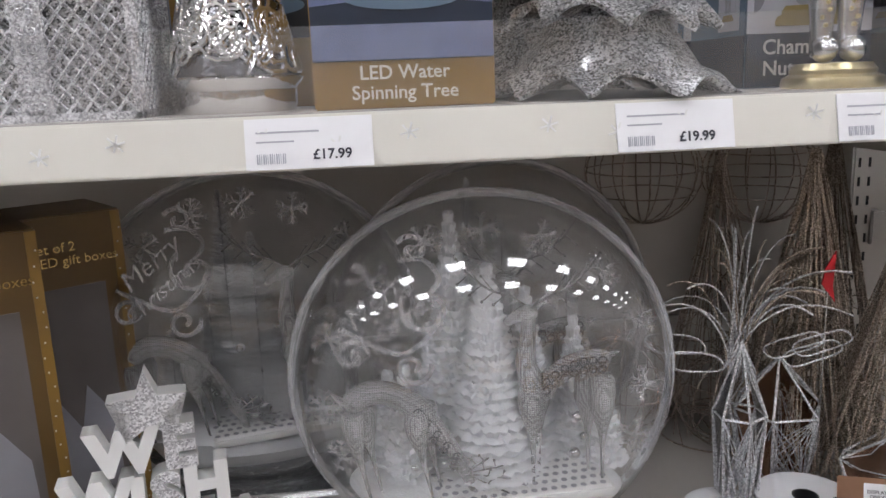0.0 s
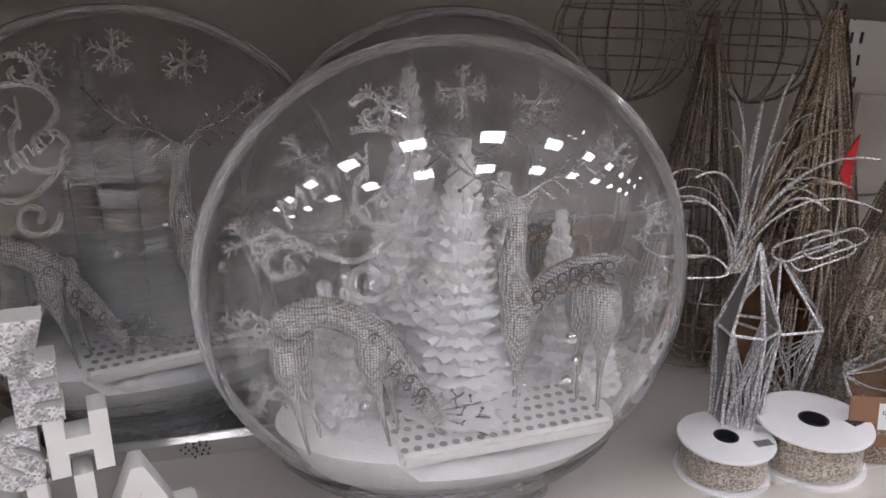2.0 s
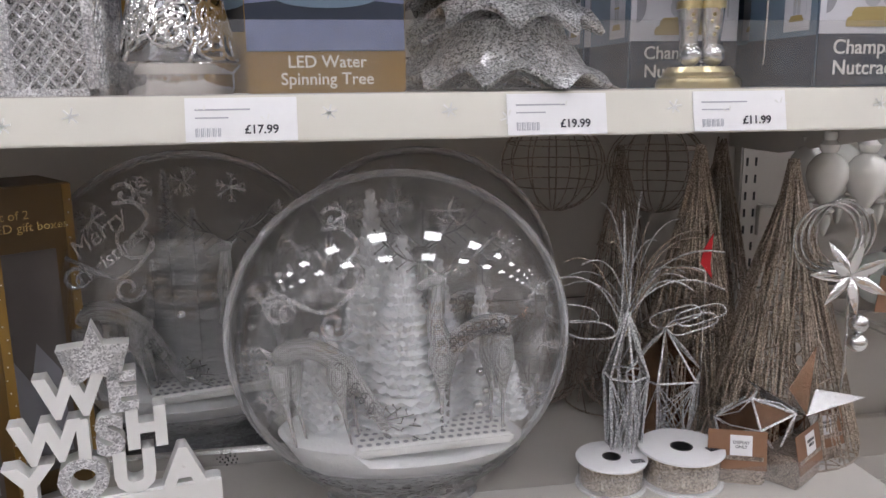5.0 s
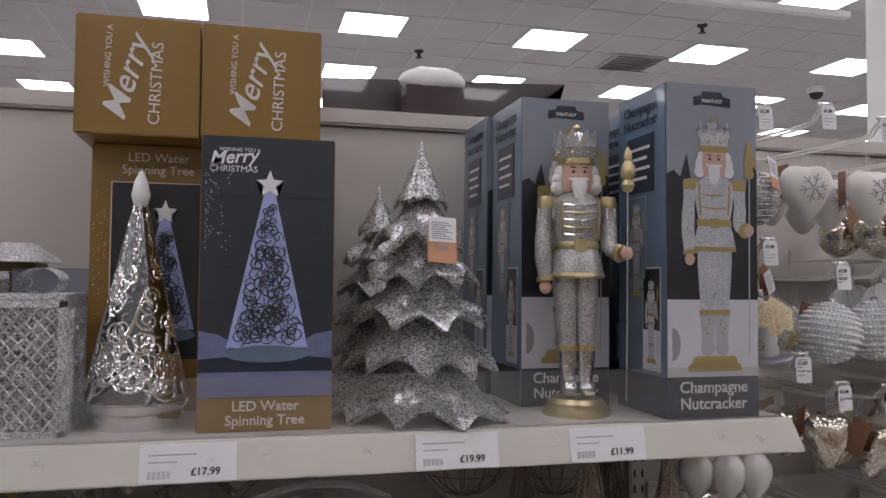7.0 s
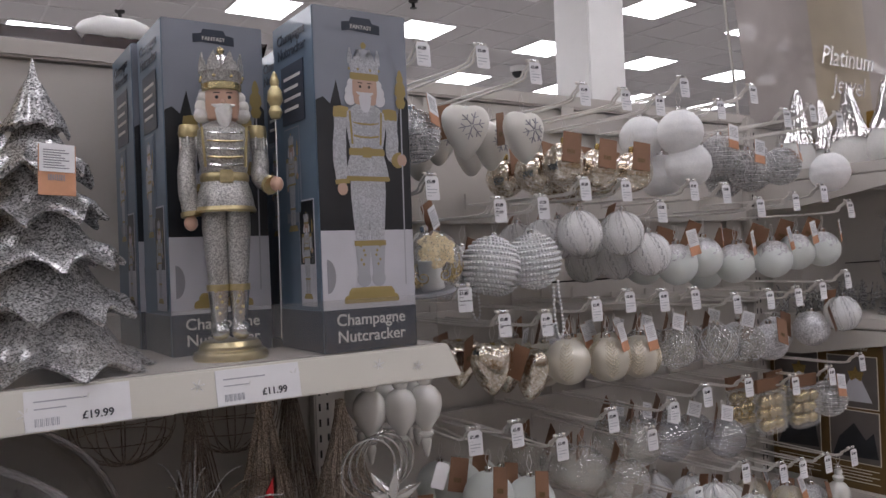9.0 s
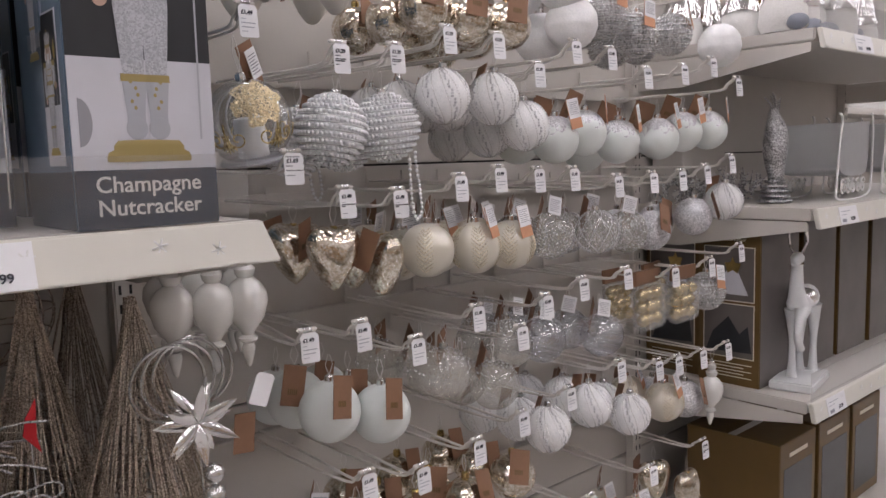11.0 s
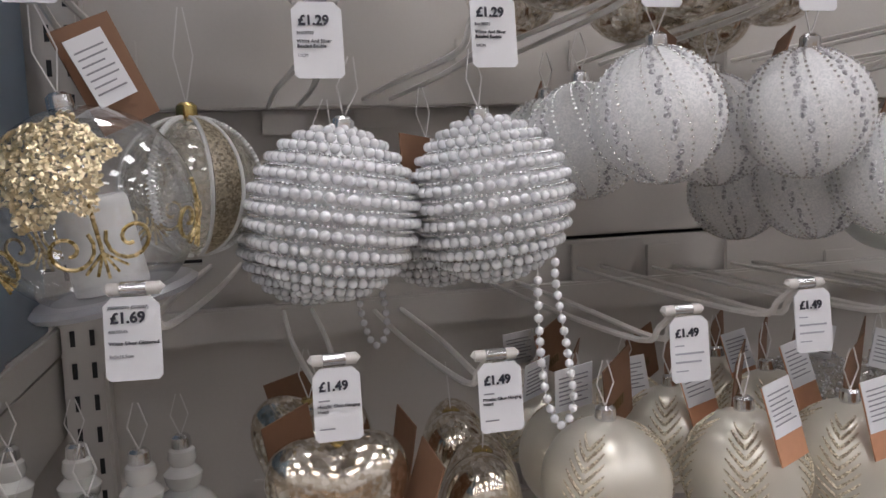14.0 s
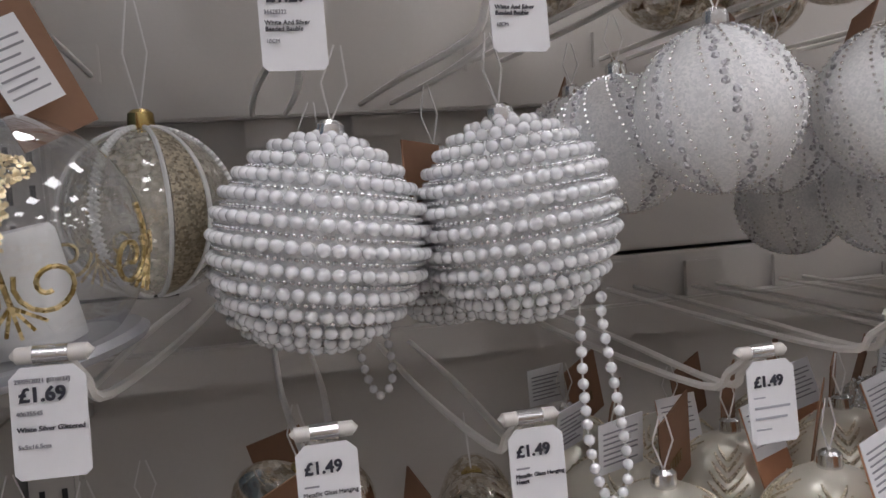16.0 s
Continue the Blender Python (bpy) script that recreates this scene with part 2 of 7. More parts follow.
def lathe(profile, segs=32, bm=None, mi=0, wave=None):
    """Turns (radius, z) pairs round z. wave(angle, k) scales the radius."""
    b = bmesh.new()
    rings = []
    for k, (r, z) in enumerate(profile):
        if r < 1e-5:
            rings.append([b.verts.new((0, 0, z))])
        else:
            ring = []
            for i in range(segs):
                a = 2 * math.pi * i / segs
                s, dz = wave(a, k) if wave else (1, 0)
                ring.append(b.verts.new((r * s * math.cos(a), r * s * math.sin(a), z + dz)))
            rings.append(ring)
    for p, q in zip(rings, rings[1:]):
        for i in range(segs):
            j = (i + 1) % segs
            if len(p) == 1 and len(q) == 1:
                continue
            if len(p) == 1:
                b.faces.new((p[0], q[j], q[i]))
            elif len(q) == 1:
                b.faces.new((p[i], p[j], q[0]))
            else:
                b.faces.new((p[i], p[j], q[j], q[i]))
    bmesh.ops.recalc_face_normals(b, faces=b.faces[:])
    return merge(bm, b, mi)


def tube(path, radii, segs=6, bm=None, mi=0):
    """A tapered tube along a path, closed at its ends."""
    pts = [Vector(p) for p in path]
    if not isinstance(radii, (list, tuple)):
        radii = [radii] * len(pts)
    b = bm if bm is not None else bmesh.new()
    rings = []
    side = None
    for i, p in enumerate(pts):
        d = (pts[min(i + 1, len(pts) - 1)] - pts[max(i - 1, 0)])
        d = d.normalized() if d.length > 1e-9 else Vector((0, 0, 1))
        if side is None:
            side = d.orthogonal().normalized()
        side = (side - d * side.dot(d))
        side = side.normalized() if side.length > 1e-6 else d.orthogonal().normalized()
        up = d.cross(side)
        rings.append([b.verts.new(p + radii[i] * (math.cos(2 * math.pi * k / segs) * side + math.sin(2 * math.pi * k / segs) * up)) for k in range(segs)])
    for p, q in zip(rings, rings[1:]):
        for k in range(segs):
            f = b.faces.new((p[k], p[(k + 1) % segs], q[(k + 1) % segs], q[k]))
            f.material_index = mi
    for ring, flip in ((rings[0], True), (rings[-1], False)):
        f = b.faces.new(ring[::-1] if flip else ring)
        f.material_index = mi
    return b


def ball(r, c=(0, 0, 0), u=24, v=16, bm=None, mi=0, s=(1, 1, 1)):
    b = bmesh.new()
    bmesh.ops.create_uvsphere(b, u_segments=u, v_segments=v, radius=r)
    moved(b, Matrix.Translation(c) @ Matrix.Diagonal((*s, 1)))
    return merge(bm, b, mi)


def smooth_path(pts, n=6):
    """Points along a rounded line through pts."""
    p = [Vector(q) for q in pts]
    out = []
    for i in range(len(p) - 1):
        a, b, c, d = p[max(i - 1, 0)], p[i], p[i + 1], p[min(i + 2, len(p) - 1)]
        for k in range(n):
            t = k / n
            out.append(0.5 * ((2 * b) + (c - a) * t + (2 * a - 5 * b + 4 * c - d) * t * t + (3 * b - a - 3 * c + d) * t ** 3))
    return out + [p[-1]]


TEXTS = {}


def words(text, size, material, parent, m, align="CENTER", shear=0.0, bold=0.0, name="lettering", label=""):
    """Lettering as thin flat meshes; alike lettering shares its mesh. It faces -y."""
    key = (text, size, align, shear, bold, material.name)
    if key not in TEXTS:
        cu = bpy.data.curves.new("t", "FONT")
        cu.body, cu.size, cu.align_x, cu.align_y, cu.extrude, cu.shear, cu.offset, cu.resolution_u = text, size, align, "CENTER", 0.0003, shear, bold, 3
        ob = bpy.data.objects.new("t", cu)
        scene.collection.objects.link(ob)
        me = bpy.data.meshes.new_from_object(ob.evaluated_get(bpy.context.evaluated_depsgraph_get()))
        bpy.data.objects.remove(ob)
        me.materials.clear()
        me.materials.append(material)
        TEXTS[key] = me
    ob = new(name, TEXTS[key])
    ob.parent = parent
    ob.matrix_basis = m @ pose(0, 0, 0, 90, 0, 0)
    return tagged(ob, label)


def flat(points, y, bm=None, mi=0, depth=0.0006):
    """A thin plate of the outline (x, z), facing -y."""
    b = bmesh.new()
    f = b.faces.new([b.verts.new((x, y, z)) for x, z in points])
    bmesh.ops.triangulate(b, faces=[f])
    r = bmesh.ops.extrude_face_region(b, geom=b.faces[:])
    bmesh.ops.translate(b, vec=(0, depth, 0), verts=[v for v in r["geom"] if isinstance(v, bmesh.types.BMVert)])
    bmesh.ops.recalc_face_normals(b, faces=b.faces[:])
    return merge(bm, b, mi)


def star_outline(r, r2, n=5, cx=0, cz=0):
    return [(cx + (r if i % 2 == 0 else r2) * math.sin(math.pi * i / n), cz + (r if i % 2 == 0 else r2) * math.cos(math.pi * i / n)) for i in range(2 * n)]


# ---- structure ----
BACK = 1.14          # face of the gondola's back panels
FRONT = 0.655        # front of the shelves
SHELF = 1.376        # top of the shelf at eye height
LOWER = 0.876        # top of the shelf below
XA, XB, XC, XD = -0.58, 0.75, 2.08, 3.41


def fixed(name, bm, material, label="", parent=None, cat=""):
    ob = part(name, bm, material, parent, label)
    return tagged(ob, "", cat, "", "structure")


CEILING = 4.02
fixed("floor", box(-9, 14, -7, 16, -0.1, 0.0), FLOORM, "grey vinyl shop floor", cat="floor")
fixed("wall_north", box(-9.2, 14.2, 16, 16.2, 0, CEILING), WALLM, "plain shop wall", cat="wall")
# added out of view, set close to limit the lamp rows reflected in the globes
fixed("wall_south", box(-9.2, 14.2, -4.4, -4.2, 0, CEILING), WALLM, "plain shop wall", cat="wall")
fixed("wall_west", box(-9.2, -9, -7, 16, 0, CEILING), WALLM, "plain shop wall", cat="wall")
fixed("wall_east", box(14, 14.2, -7, 16, 0, CEILING), WALLM, "plain shop wall", cat="wall")
cb = box(-9.2, 14.2, -7.2, 16.2, CEILING, CEILING + 0.1)
for i in range(39):
    cb = box(-9 + i * 0.6 - 0.044, -9 + i * 0.6 - 0.02, -7, 16, CEILING - 0.006, CEILING + 0.002, 0, cb, 1)
    cb = box(-9, 14, -7 + i * 0.6 - 0.022, -7 + i * 0.6 + 0.002, CEILING - 0.0065, CEILING + 0.002, 0, cb, 1)
fixed("ceiling", cb, [CEIL, CEILGRID], "grey suspended tile ceiling with metal grid", cat="ceiling")

lamp = thing("ceiling_light", "square white LED panel recessed in the ceiling", "ceiling light", pose(1.17, 7.1, CEILING - 0.012), "ceiling lights")
part("frame", box(-0.30, 0.30, -0.30, 0.30, -0.004, 0.010), CEILGRID, lamp, "white metal frame")
part("diffuser", box(-0.285, 0.285, -0.285, 0.285, -0.010, -0.0045), LAMP, lamp, "glowing diffuser")
for ix in range(-5, 7):
    for iy in range(-6, 5):
        if (ix, iy) != (0, 0):
            copy_thing(lamp, pose(1.17 + 1.8 * ix, 7.1 + 1.76 * iy, CEILING - 0.012))


def panel_bay(x0, x1, name, shade):
    """Back panels of one bay, with a narrow dark joint between them."""
    p = thing(name, "cream metal back panels of a shop gondola", "back panel", kind="structure")
    z = 0.12
    for top in (0.62, 1.02, 1.423, 1.83):
        part("panel", box(x0 + 0.004, x1 - 0.004, BACK, BACK + 0.02, z, top, 0.002), CREAM, p)
        z = top + 0.004
    part("panel_core", box(x0, x1, BACK + 0.012, BACK + 0.03, 0.1, 1.8), DARKGAP, p, "dark gap behind the panels")
    part("top_rail", box(x0, x1, BACK - 0.012, BACK + 0.05, 1.832, 1.862, 0.004), CREAM, p, "cream top rail")
    part("base", box(x0, x1, 0.66, BACK + 0.03, 0.0, 0.12, 0.004), CREAM, p, "cream base plinth")
    return p


panel_bay(XA, XB, "back_panel_1", 0)
panel_bay(XB, XC, "back_panel_2", 0)
panel_bay(XC, XD, "back_panel_3", 0)
panel_bay(XA - 1.33, XA, "back_panel_4", 0)
for i, x in enumerate((XA, XB, XC, XD)):
    up = thing("upright_%d" % (i + 1), "cream slotted steel gondola upright", "upright", kind="structure")
    part("post", box(x - 0.018, x + 0.018, BACK - 0.028, BACK - 0.001, 0.12, 1.85, 0.003), CREAM, up)
    sl = None
    for k in range(56):
        z = 0.2 + k * 0.029
        for dx in (-0.008, 0.008):
            sl = box(x + dx - 0.002, x + dx + 0.002, BACK - 0.0286, BACK - 0.0275, z, z + 0.014, 0, sl)
    part("slots", sl, BLACKP, up, "row of dark slots")
# the far sides of neighbouring aisles
for i, (yy, hh) in enumerate(((-2.3, 1.85), (3.0, 1.8))):
    gw = thing("gondola_%d" % (i + 1), "plain cream shop gondola across the aisle", "gondola", kind="structure")
    part("body", box(-6, 9, yy - 0.12, yy + 0.12, 0, hh, 0.01), CREAM, gw)
    for z in (0.4, 0.85, 1.3, 1.7):
        part("shelf", box(-6, 9, yy + 0.12, yy + 0.5, z, z + 0.03, 0.003) if yy < 0 else box(-6, 9, yy - 0.5, yy - 0.12, z, z + 0.03, 0.003), CREAM, gw)
# cartons stocked on the gondola across the aisle
KRAFTBOX = mat("tan_carton", (0.46, 0.31, 0.17), 0.5, scale=30, vary=0.15, bump=0.05, rand=0.3)
rs = random.Random(41)
for z in (0.43, 0.88, 1.33):
    x = -2.2
    while x < 3.4:
        wd, ht = rs.uniform(0.18, 0.42), rs.uniform(0.20, 0.34)
        c = thing("stock_carton", "tan shop carton standing on a gondola shelf", "carton", pose(x + wd / 2, -2.17, z), "stock cartons")
        part("body", box(-wd / 2, wd / 2, 0, 0.30, 0, ht, 0.003), KRAFTBOX if rs.random() < 0.6 else CARD, c)
        part("label", box(-wd * 0.25, wd * 0.2, 0.3002, 0.3012, ht * 0.3, ht * 0.65), CARD, c, "pale printed label")
        x += wd + rs.uniform(0.01, 0.15)
# columns
for cx, cy, w in ((4.98, 4.7, 0.42), (-3.6, 9.0, 0.7)):
    fixed("column", box(cx - w / 2, cx + w / 2, cy - w / 2, cy + w / 2, 0, CEILING, 0.01), WHITEP, "white square column rising to the ceiling", cat="column")


def shelf(x0, x1, top, name, lip=True, tickets=()):
    s = thing(name, "cream metal shop shelf with a snowflake ticket strip", "shelf", kind="structure")
    part("deck", box(x0 + 0.003, x1 - 0.003, FRONT + 0.012, BACK - 0.002, top - 0.028, top, 0.003), CREAM, s)
    b = box(x0 + 0.003, x1 - 0.001, FRONT - 0.002, FRONT + 0.010, top - 0.045, top - 0.001, 0.002)
    for v in b.verts:                     # the strip leans out at its foot
        v.co.y -= 0.010 * (top - v.co.z) / 0.045
        if v.co.x > x1 - 0.05:
            v.co.x += 0.016 * (top - v.co.z) / 0.045
    part("ticket_strip", b, STRIP, s, "pale yellow ticket strip")
    b = bmesh.new()
    for k in range(int((x1 - x0) / 0.058)):
        if k % 4 == 3:
            continue
        cx, cz = x0 + 0.04 + k * 0.058, top - 0.018 - 0.008 * (k % 2)
        for a in range(3):
            q = box(-0.0008, 0.0008, 0, 0.0005, -0.008, 0.008)
            moved(q, pose(cx, FRONT - 0.0025 - 0.010 * (top - cz) / 0.045 - 0.0008, cz, 0, 60 * a + 15, 0))
            b = merge(b, q)
    part("snowflakes", b, WHITEP, s, "printed white snowflakes")
    for sx in (x0 + 0.006, x1 - 0.006):
        b = flat([(FRONT + 0.02, top - 0.03), (BACK, top - 0.03), (BACK, top - 0.10), (BACK - 0.15, top - 0.10), (FRONT + 0.02, top - 0.05)], 0, None, 0, 0.003)
        part("bracket", moved(b, pose(sx, 0, 0, 0, 0, 90)), CREAM, s)
    if lip:
        ob = part("clear_lip", box(x0 + 0.01, x1 - 0.012, FRONT + 0.004, FRONT + 0.0055, top - 0.001, top + 0.068), LIP, s, "clear plastic riser along the front edge")
        ob.visible_shadow = False
    for x, price in tickets:
        t = part("ticket", box(-0.051, 0.051, -0.0005, 0.0005, -0.0205, 0.0205, 0), CARD, s, "white paper price ticket", pose(x, FRONT - 0.0085, top - 0.023, -13, 0, 0))
        words(price, 0.0115, INK, t, pose(0.018, -0.001, -0.010), bold=0.0002)
        bb = None
        for k in range(14):
            bb = box(-0.042 + k * 0.0017, -0.0410 + k * 0.0017 - 0.0003 * (k % 3), -0.0011, -0.0006, -0.016, -0.008, 0, bb)
        part("barcode", bb, PALEINK, t)
        part("print_line", box(-0.042, 0.008, -0.0009, -0.0006, 0.0085, 0.0100), PALEINK, t)
        part("print_line", box(-0.042, -0.012, -0.0009, -0.0006, 0.0010, 0.0023), PALEINK, t)
    return s


shelf(XA, XB - 0.018, SHELF, "shelf_1", True, ((-0.041, "£17.99"), (0.264, "£19.99"), (0.459, "£11.99")))
shelf(XA, XB - 0.018, LOWER, "shelf_2", True)
shelf(XA, XB - 0.018, 0.42, "shelf_3", False)
shelf(XC, XD, 1.30, "shelf_4", False, ((2.24, "£5.99"),))
shelf(XC, XD, 1.69, "shelf_5", True, ((2.3, "£4.99"),))
shelf(XC, XD, 0.86, "shelf_6", True, ((2.2, "£9.99"),))
shelf(XA - 1.33, XA, SHELF, "shelf_7", True)
shelf(XA - 1.33, XA, LOWER, "shelf_8", True)


# ---- the shelf at eye height ----
def carton(name, label, x0, x1, y0, y1, z0, z1, material, cat="box", m=None, group=""):
    """A printed carton with folded edges and a slightly open top seam; its base centre-front is the origin."""
    w, d, h = x1 - x0, y1 - y0, z1 - z0
    t = thing(name, label, cat, m or pose((x0 + x1) / 2, y0, z0), group)
    b = box(-w / 2, w / 2, 0, d, 0, h, 0.0016)
    part("carton", b, material, t)
    part("flap_seam", box(-w / 2 + 0.002, w / 2 - 0.002, d * 0.46, d * 0.54, h - 0.0006, h + 0.0008), CARD, t, "strip of clear tape")
    return t, w, d, h


def plate(parent, name, x0, x1, z0, z1, y, material, label="", depth=0.0007):
    return part(name, box(x0, x1, y, y + depth, z0, z1), material, parent, label)


def swirl(cx, cz, r, turns=1.4, flip=1, start=0.0, n=22):
    """A flat scroll in the x-z plane."""
    return [(cx + flip * r * (1 - 0.8 * i / n) * math.cos(start + 2 * math.pi * turns * i / n), cz + r * (1 - 0.8 * i / n) * math.sin(start + 2 * math.pi * turns * i / n)) for i in range(n + 1)]


def cone_print(t, cx, z0, h, r, y, rng, pale=None, dark=None):
    """A printed picture of a scrollwork tree: pale cone, dark scrolls, foot and star."""
    part("tree_print", flat([(cx - r, z0 + 0.02), (cx + r, z0 + 0.02), (cx + 0.006, z0 + h), (cx - 0.006, z0 + h)], y), pale or LILAC, t, "pale lilac printed cone tree")
    b = bmesh.new()
    for i in range(90):
        f = rng.random() ** 1.4
        zz = z0 + 0.03 + f * (h - 0.05)
        rr = r * (1 - (zz - z0 - 0.02) / (h - 0.02)) + 0.004
        s = rng.uniform(0.28, 0.5) * min(rr, 0.024) + 0.0015
        px = cx + rng.uniform(-1, 1) * max(rr - s, 0.001)
        tube([(x, y - 0.0002, z) for x, z in swirl(px, zz, s, 1.3, rng.choice((-1, 1)), rng.uniform(0, 6), 14)], 0.0006 + 0.0006 * rng.random(), 3, b)
    part("scroll_print", b, dark or SLATE, t, "dark printed scrolls")
    part("foot_print", flat([(cx + r * 1.05 * math.cos(a), z0 + 0.013 + 0.010 * math.sin(a)) for a in [k * math.pi / 10 for k in range(20)]], y - 0.0004), BLUEGREY, t, "printed silver foot")
    part("star_print", flat(star_outline(0.017, 0.0075, 5, cx, z0 + h + 0.008), y - 0.0004), CARD, t, "printed white star")


rng = random.Random(5)
# carton of the spinning tree, front
t, w, d, h = carton("led_tree_box", "navy and gold carton picturing an LED scroll tree", -0.037, 0.119, 0.69, 0.80, SHELF, 1.724, GOLDBOX, "gift box")
plate(t, "picture", -w / 2 + 0.001, w / 2 - 0.001, 0.040, h - 0.001, -0.0009, SLATE, "dark slate plank picture")
for k in range(5):
    plate(t, "plank_line", -w / 2 + 0.002, w / 2 - 0.002, 0.15 + k * 0.042, 0.1512 + k * 0.042, -0.0013, BLACKP)
plate(t, "snow_print", -w / 2 + 0.001, w / 2 - 0.001, 0.041, 0.112, -0.0015, NAVY, "dark blue printed snow shade")
plate(t, "snow_print", -w / 2 + 0.001, w / 2 - 0.001, 0.041, 0.070, -0.0019, BLUESNOW, "blue printed snow")
for sx in (-1, 1):
    part("snow_print", flat([(sx * (w / 2 - 0.001), 0.085), (sx * 0.046, 0.088), (sx * 0.040, 0.104), (sx * 0.055, 0.114), (sx * (w / 2 - 0.001), 0.118)][::sx], -0.0019), BLUESNOW, t, "blue printed snow")
cone_print(t, 0.001, 0.078, 0.205, 0.047, -0.0024, rng)
words("LED Water\nSpinning Tree", 0.0165, CREAMINK, t, pose(0, -0.001, 0.0215), bold=0.0002)
words("WISHING YOU A", 0.0062, CARD, t, pose(-0.034, -0.0022, h - 0.017))
words("Merry", 0.022, CARD, t, pose(-0.042, -0.0022, h - 0.026, 0, -6, 0), shear=0.35, bold=0.0004)
words("CHRISTMAS", 0.0105, CARD, t, pose(-0.041, -0.0022, h - 0.040))
b = bmesh.new()
for k in range(60):
    ball(0.0006, (-w / 2 + 0.006 + rng.random() ** 2 * 0.03, -0.0016, h - 0.045 - rng.random() * 0.09), 5, 4, b)
part("dots_print", b, CARD, t)
# the same carton, turned, behind
t, w, d, h = carton("led_tree_box", "gold-brown carton of an LED spinning tree", -0.185, -0.040, 0.86, 0.98, SHELF, 1.735, GOLDBOX, "gift box")
plate(t, "picture", -w / 2 + 0.027, w / 2 - 0.004, 0.07, h - 0.052, -0.001, NIGHT, "framed dark picture")
b = bmesh.new()
for x0, x1, z0, z1 in ((-w / 2 + 0.025, w / 2 - 0.004, h - 0.052, h - 0.0505), (-w / 2 + 0.025, -w / 2 + 0.0265, 0.07, h - 0.0515)):
    box(x0, x1, -0.0012, -0.0003, z0, z1, 0, b)
part("picture_frame", b, CREAMINK, t)
words("LED Water\nSpinning Tree", 0.0168, CREAMINK, t, pose(0.012, -0.001, h - 0.026))
cone_print(t, 0.022, 0.09, 0.17, 0.04, -0.002, rng)
b = bmesh.new()
for k in range(50):
    ball(0.0007, (-w / 2 + 0.004 + rng.random() * 0.018, -0.0004, 0.06 + rng.random() * 0.24), 5, 4, b)
part("dots_print", b, CREAMINK, t)
# two gold cartons lying on top
for x0, x1, zb in ((-0.197, -0.046, 1.7365), (-0.044, 0.110, 1.7365)):
    t, w, d, h = carton("merry_box", "gold-brown corrugated carton lying on its side with white lettering", x0, x1, 0.795, 1.08, zb, zb + 0.152, GOLDBOX, "gift box", None, "cartons on top")
    b = bmesh.new()
    for k in range(26):
        z = 0.012 + k * 0.0052
        for sx in (-1, 1):
            ln = rng.uniform(0.012, 0.03)
            xa = sx * (w / 2 - 0.004)
            tube([(xa, -0.0001, z), (xa - sx * ln, 0.0003, z)], 0.0008, 4, b)
    tagged(part("corrugation", b, GOLDBOX, t, "ridges of the corrugated card"), kind="stuff")
    ob = words("Merry", 0.044, SILVERINK, t, pose(-0.014, -0.0008, 0.072, 0, -74, 0), shear=0.35, bold=0.0002)
    words("CHRISTMAS", 0.0205, SILVERINK, t, pose(0.022, -0.0008, 0.068, 0, -88, 0))
    words("WISHING YOU A", 0.0105, SILVERINK, t, pose(-0.036, -0.0008, 0.100, 0, -88, 0))
    for dz in (0.03, 0.095):
        part("hand_slot", box(w / 2 - 0.001, w / 2 + 0.0006, 0.01, 0.03, dz, dz + 0.03), BLACKP, t, "dark slot in the carton's side")

# mirrored cone tree
t = thing("cone_tree", "mirrored silver scrollwork cone tree with a white flame tip", "christmas ornament", pose(-0.111, 0.765, SHELF))
part("foot", lathe([(0, 0), (0.052, 0), (0.055, 0.006), (0.055, 0.020), (0.060, 0.026), (0.062, 0.030), (0.058, 0.033)], 40), CHROME, t, "mirrored silver foot")
part("cone", lathe([(0.057, 0.033), (0.048, 0.08), (0.036, 0.14), (0.024, 0.20), (0.012, 0.255), (0.004, 0.27), (0, 0.27)], 48, wave=lambda a, k: (1 + 0.03 * math.sin(7 * a + k), 0)), mat("smoky_silver", (0.20, 0.20, 0.21), 0.12, 1.0, scale=60, vary=0.5, bump=0.7), t)
b = bmesh.new()
for i in range(190):
    zc, a0 = 0.045 + 0.21 * rng.random() ** 1.3, rng.uniform(0, 6.28)
    s = (0.017 - 0.045 * (zc - 0.04)) * rng.uniform(0.7, 1.2) + 0.002
    p = []
    for u, v in swirl(0, 0, s, 1.5, rng.choice((-1, 1)), rng.uniform(0, 6), 16):
        z = min(max(zc + v, 0.035), 0.262)
        r = 0.058 - 0.053 * (z - 0.033) / 0.237 + 0.0015
        a = a0 + u / max(r, 0.01)
        p.append((r * math.cos(a), r * math.sin(a), z))
    tube(p, 0.0021, 6, b)
for i in range(5):
    a0 = i * 1.256
    tube([((0.0595 - 0.0535 * k / 20) * math.cos(a0 + 0.12 * k), (0.0595 - 0.0535 * k / 20) * math.sin(a0 + 0.12 * k), 0.034 + 0.234 * k / 20) for k in range(21)], 0.0024, 5, b)
part("scrollwork", b, CHROME, t, "raised mirrored scrolls")
part("flame_tip", lathe([(0, 0.262), (0.008, 0.268), (0.0115, 0.281), (0.008, 0.298), (0.003, 0.309), (0, 0.313)], 20), WHITEP, t, "white flame-shaped tip")


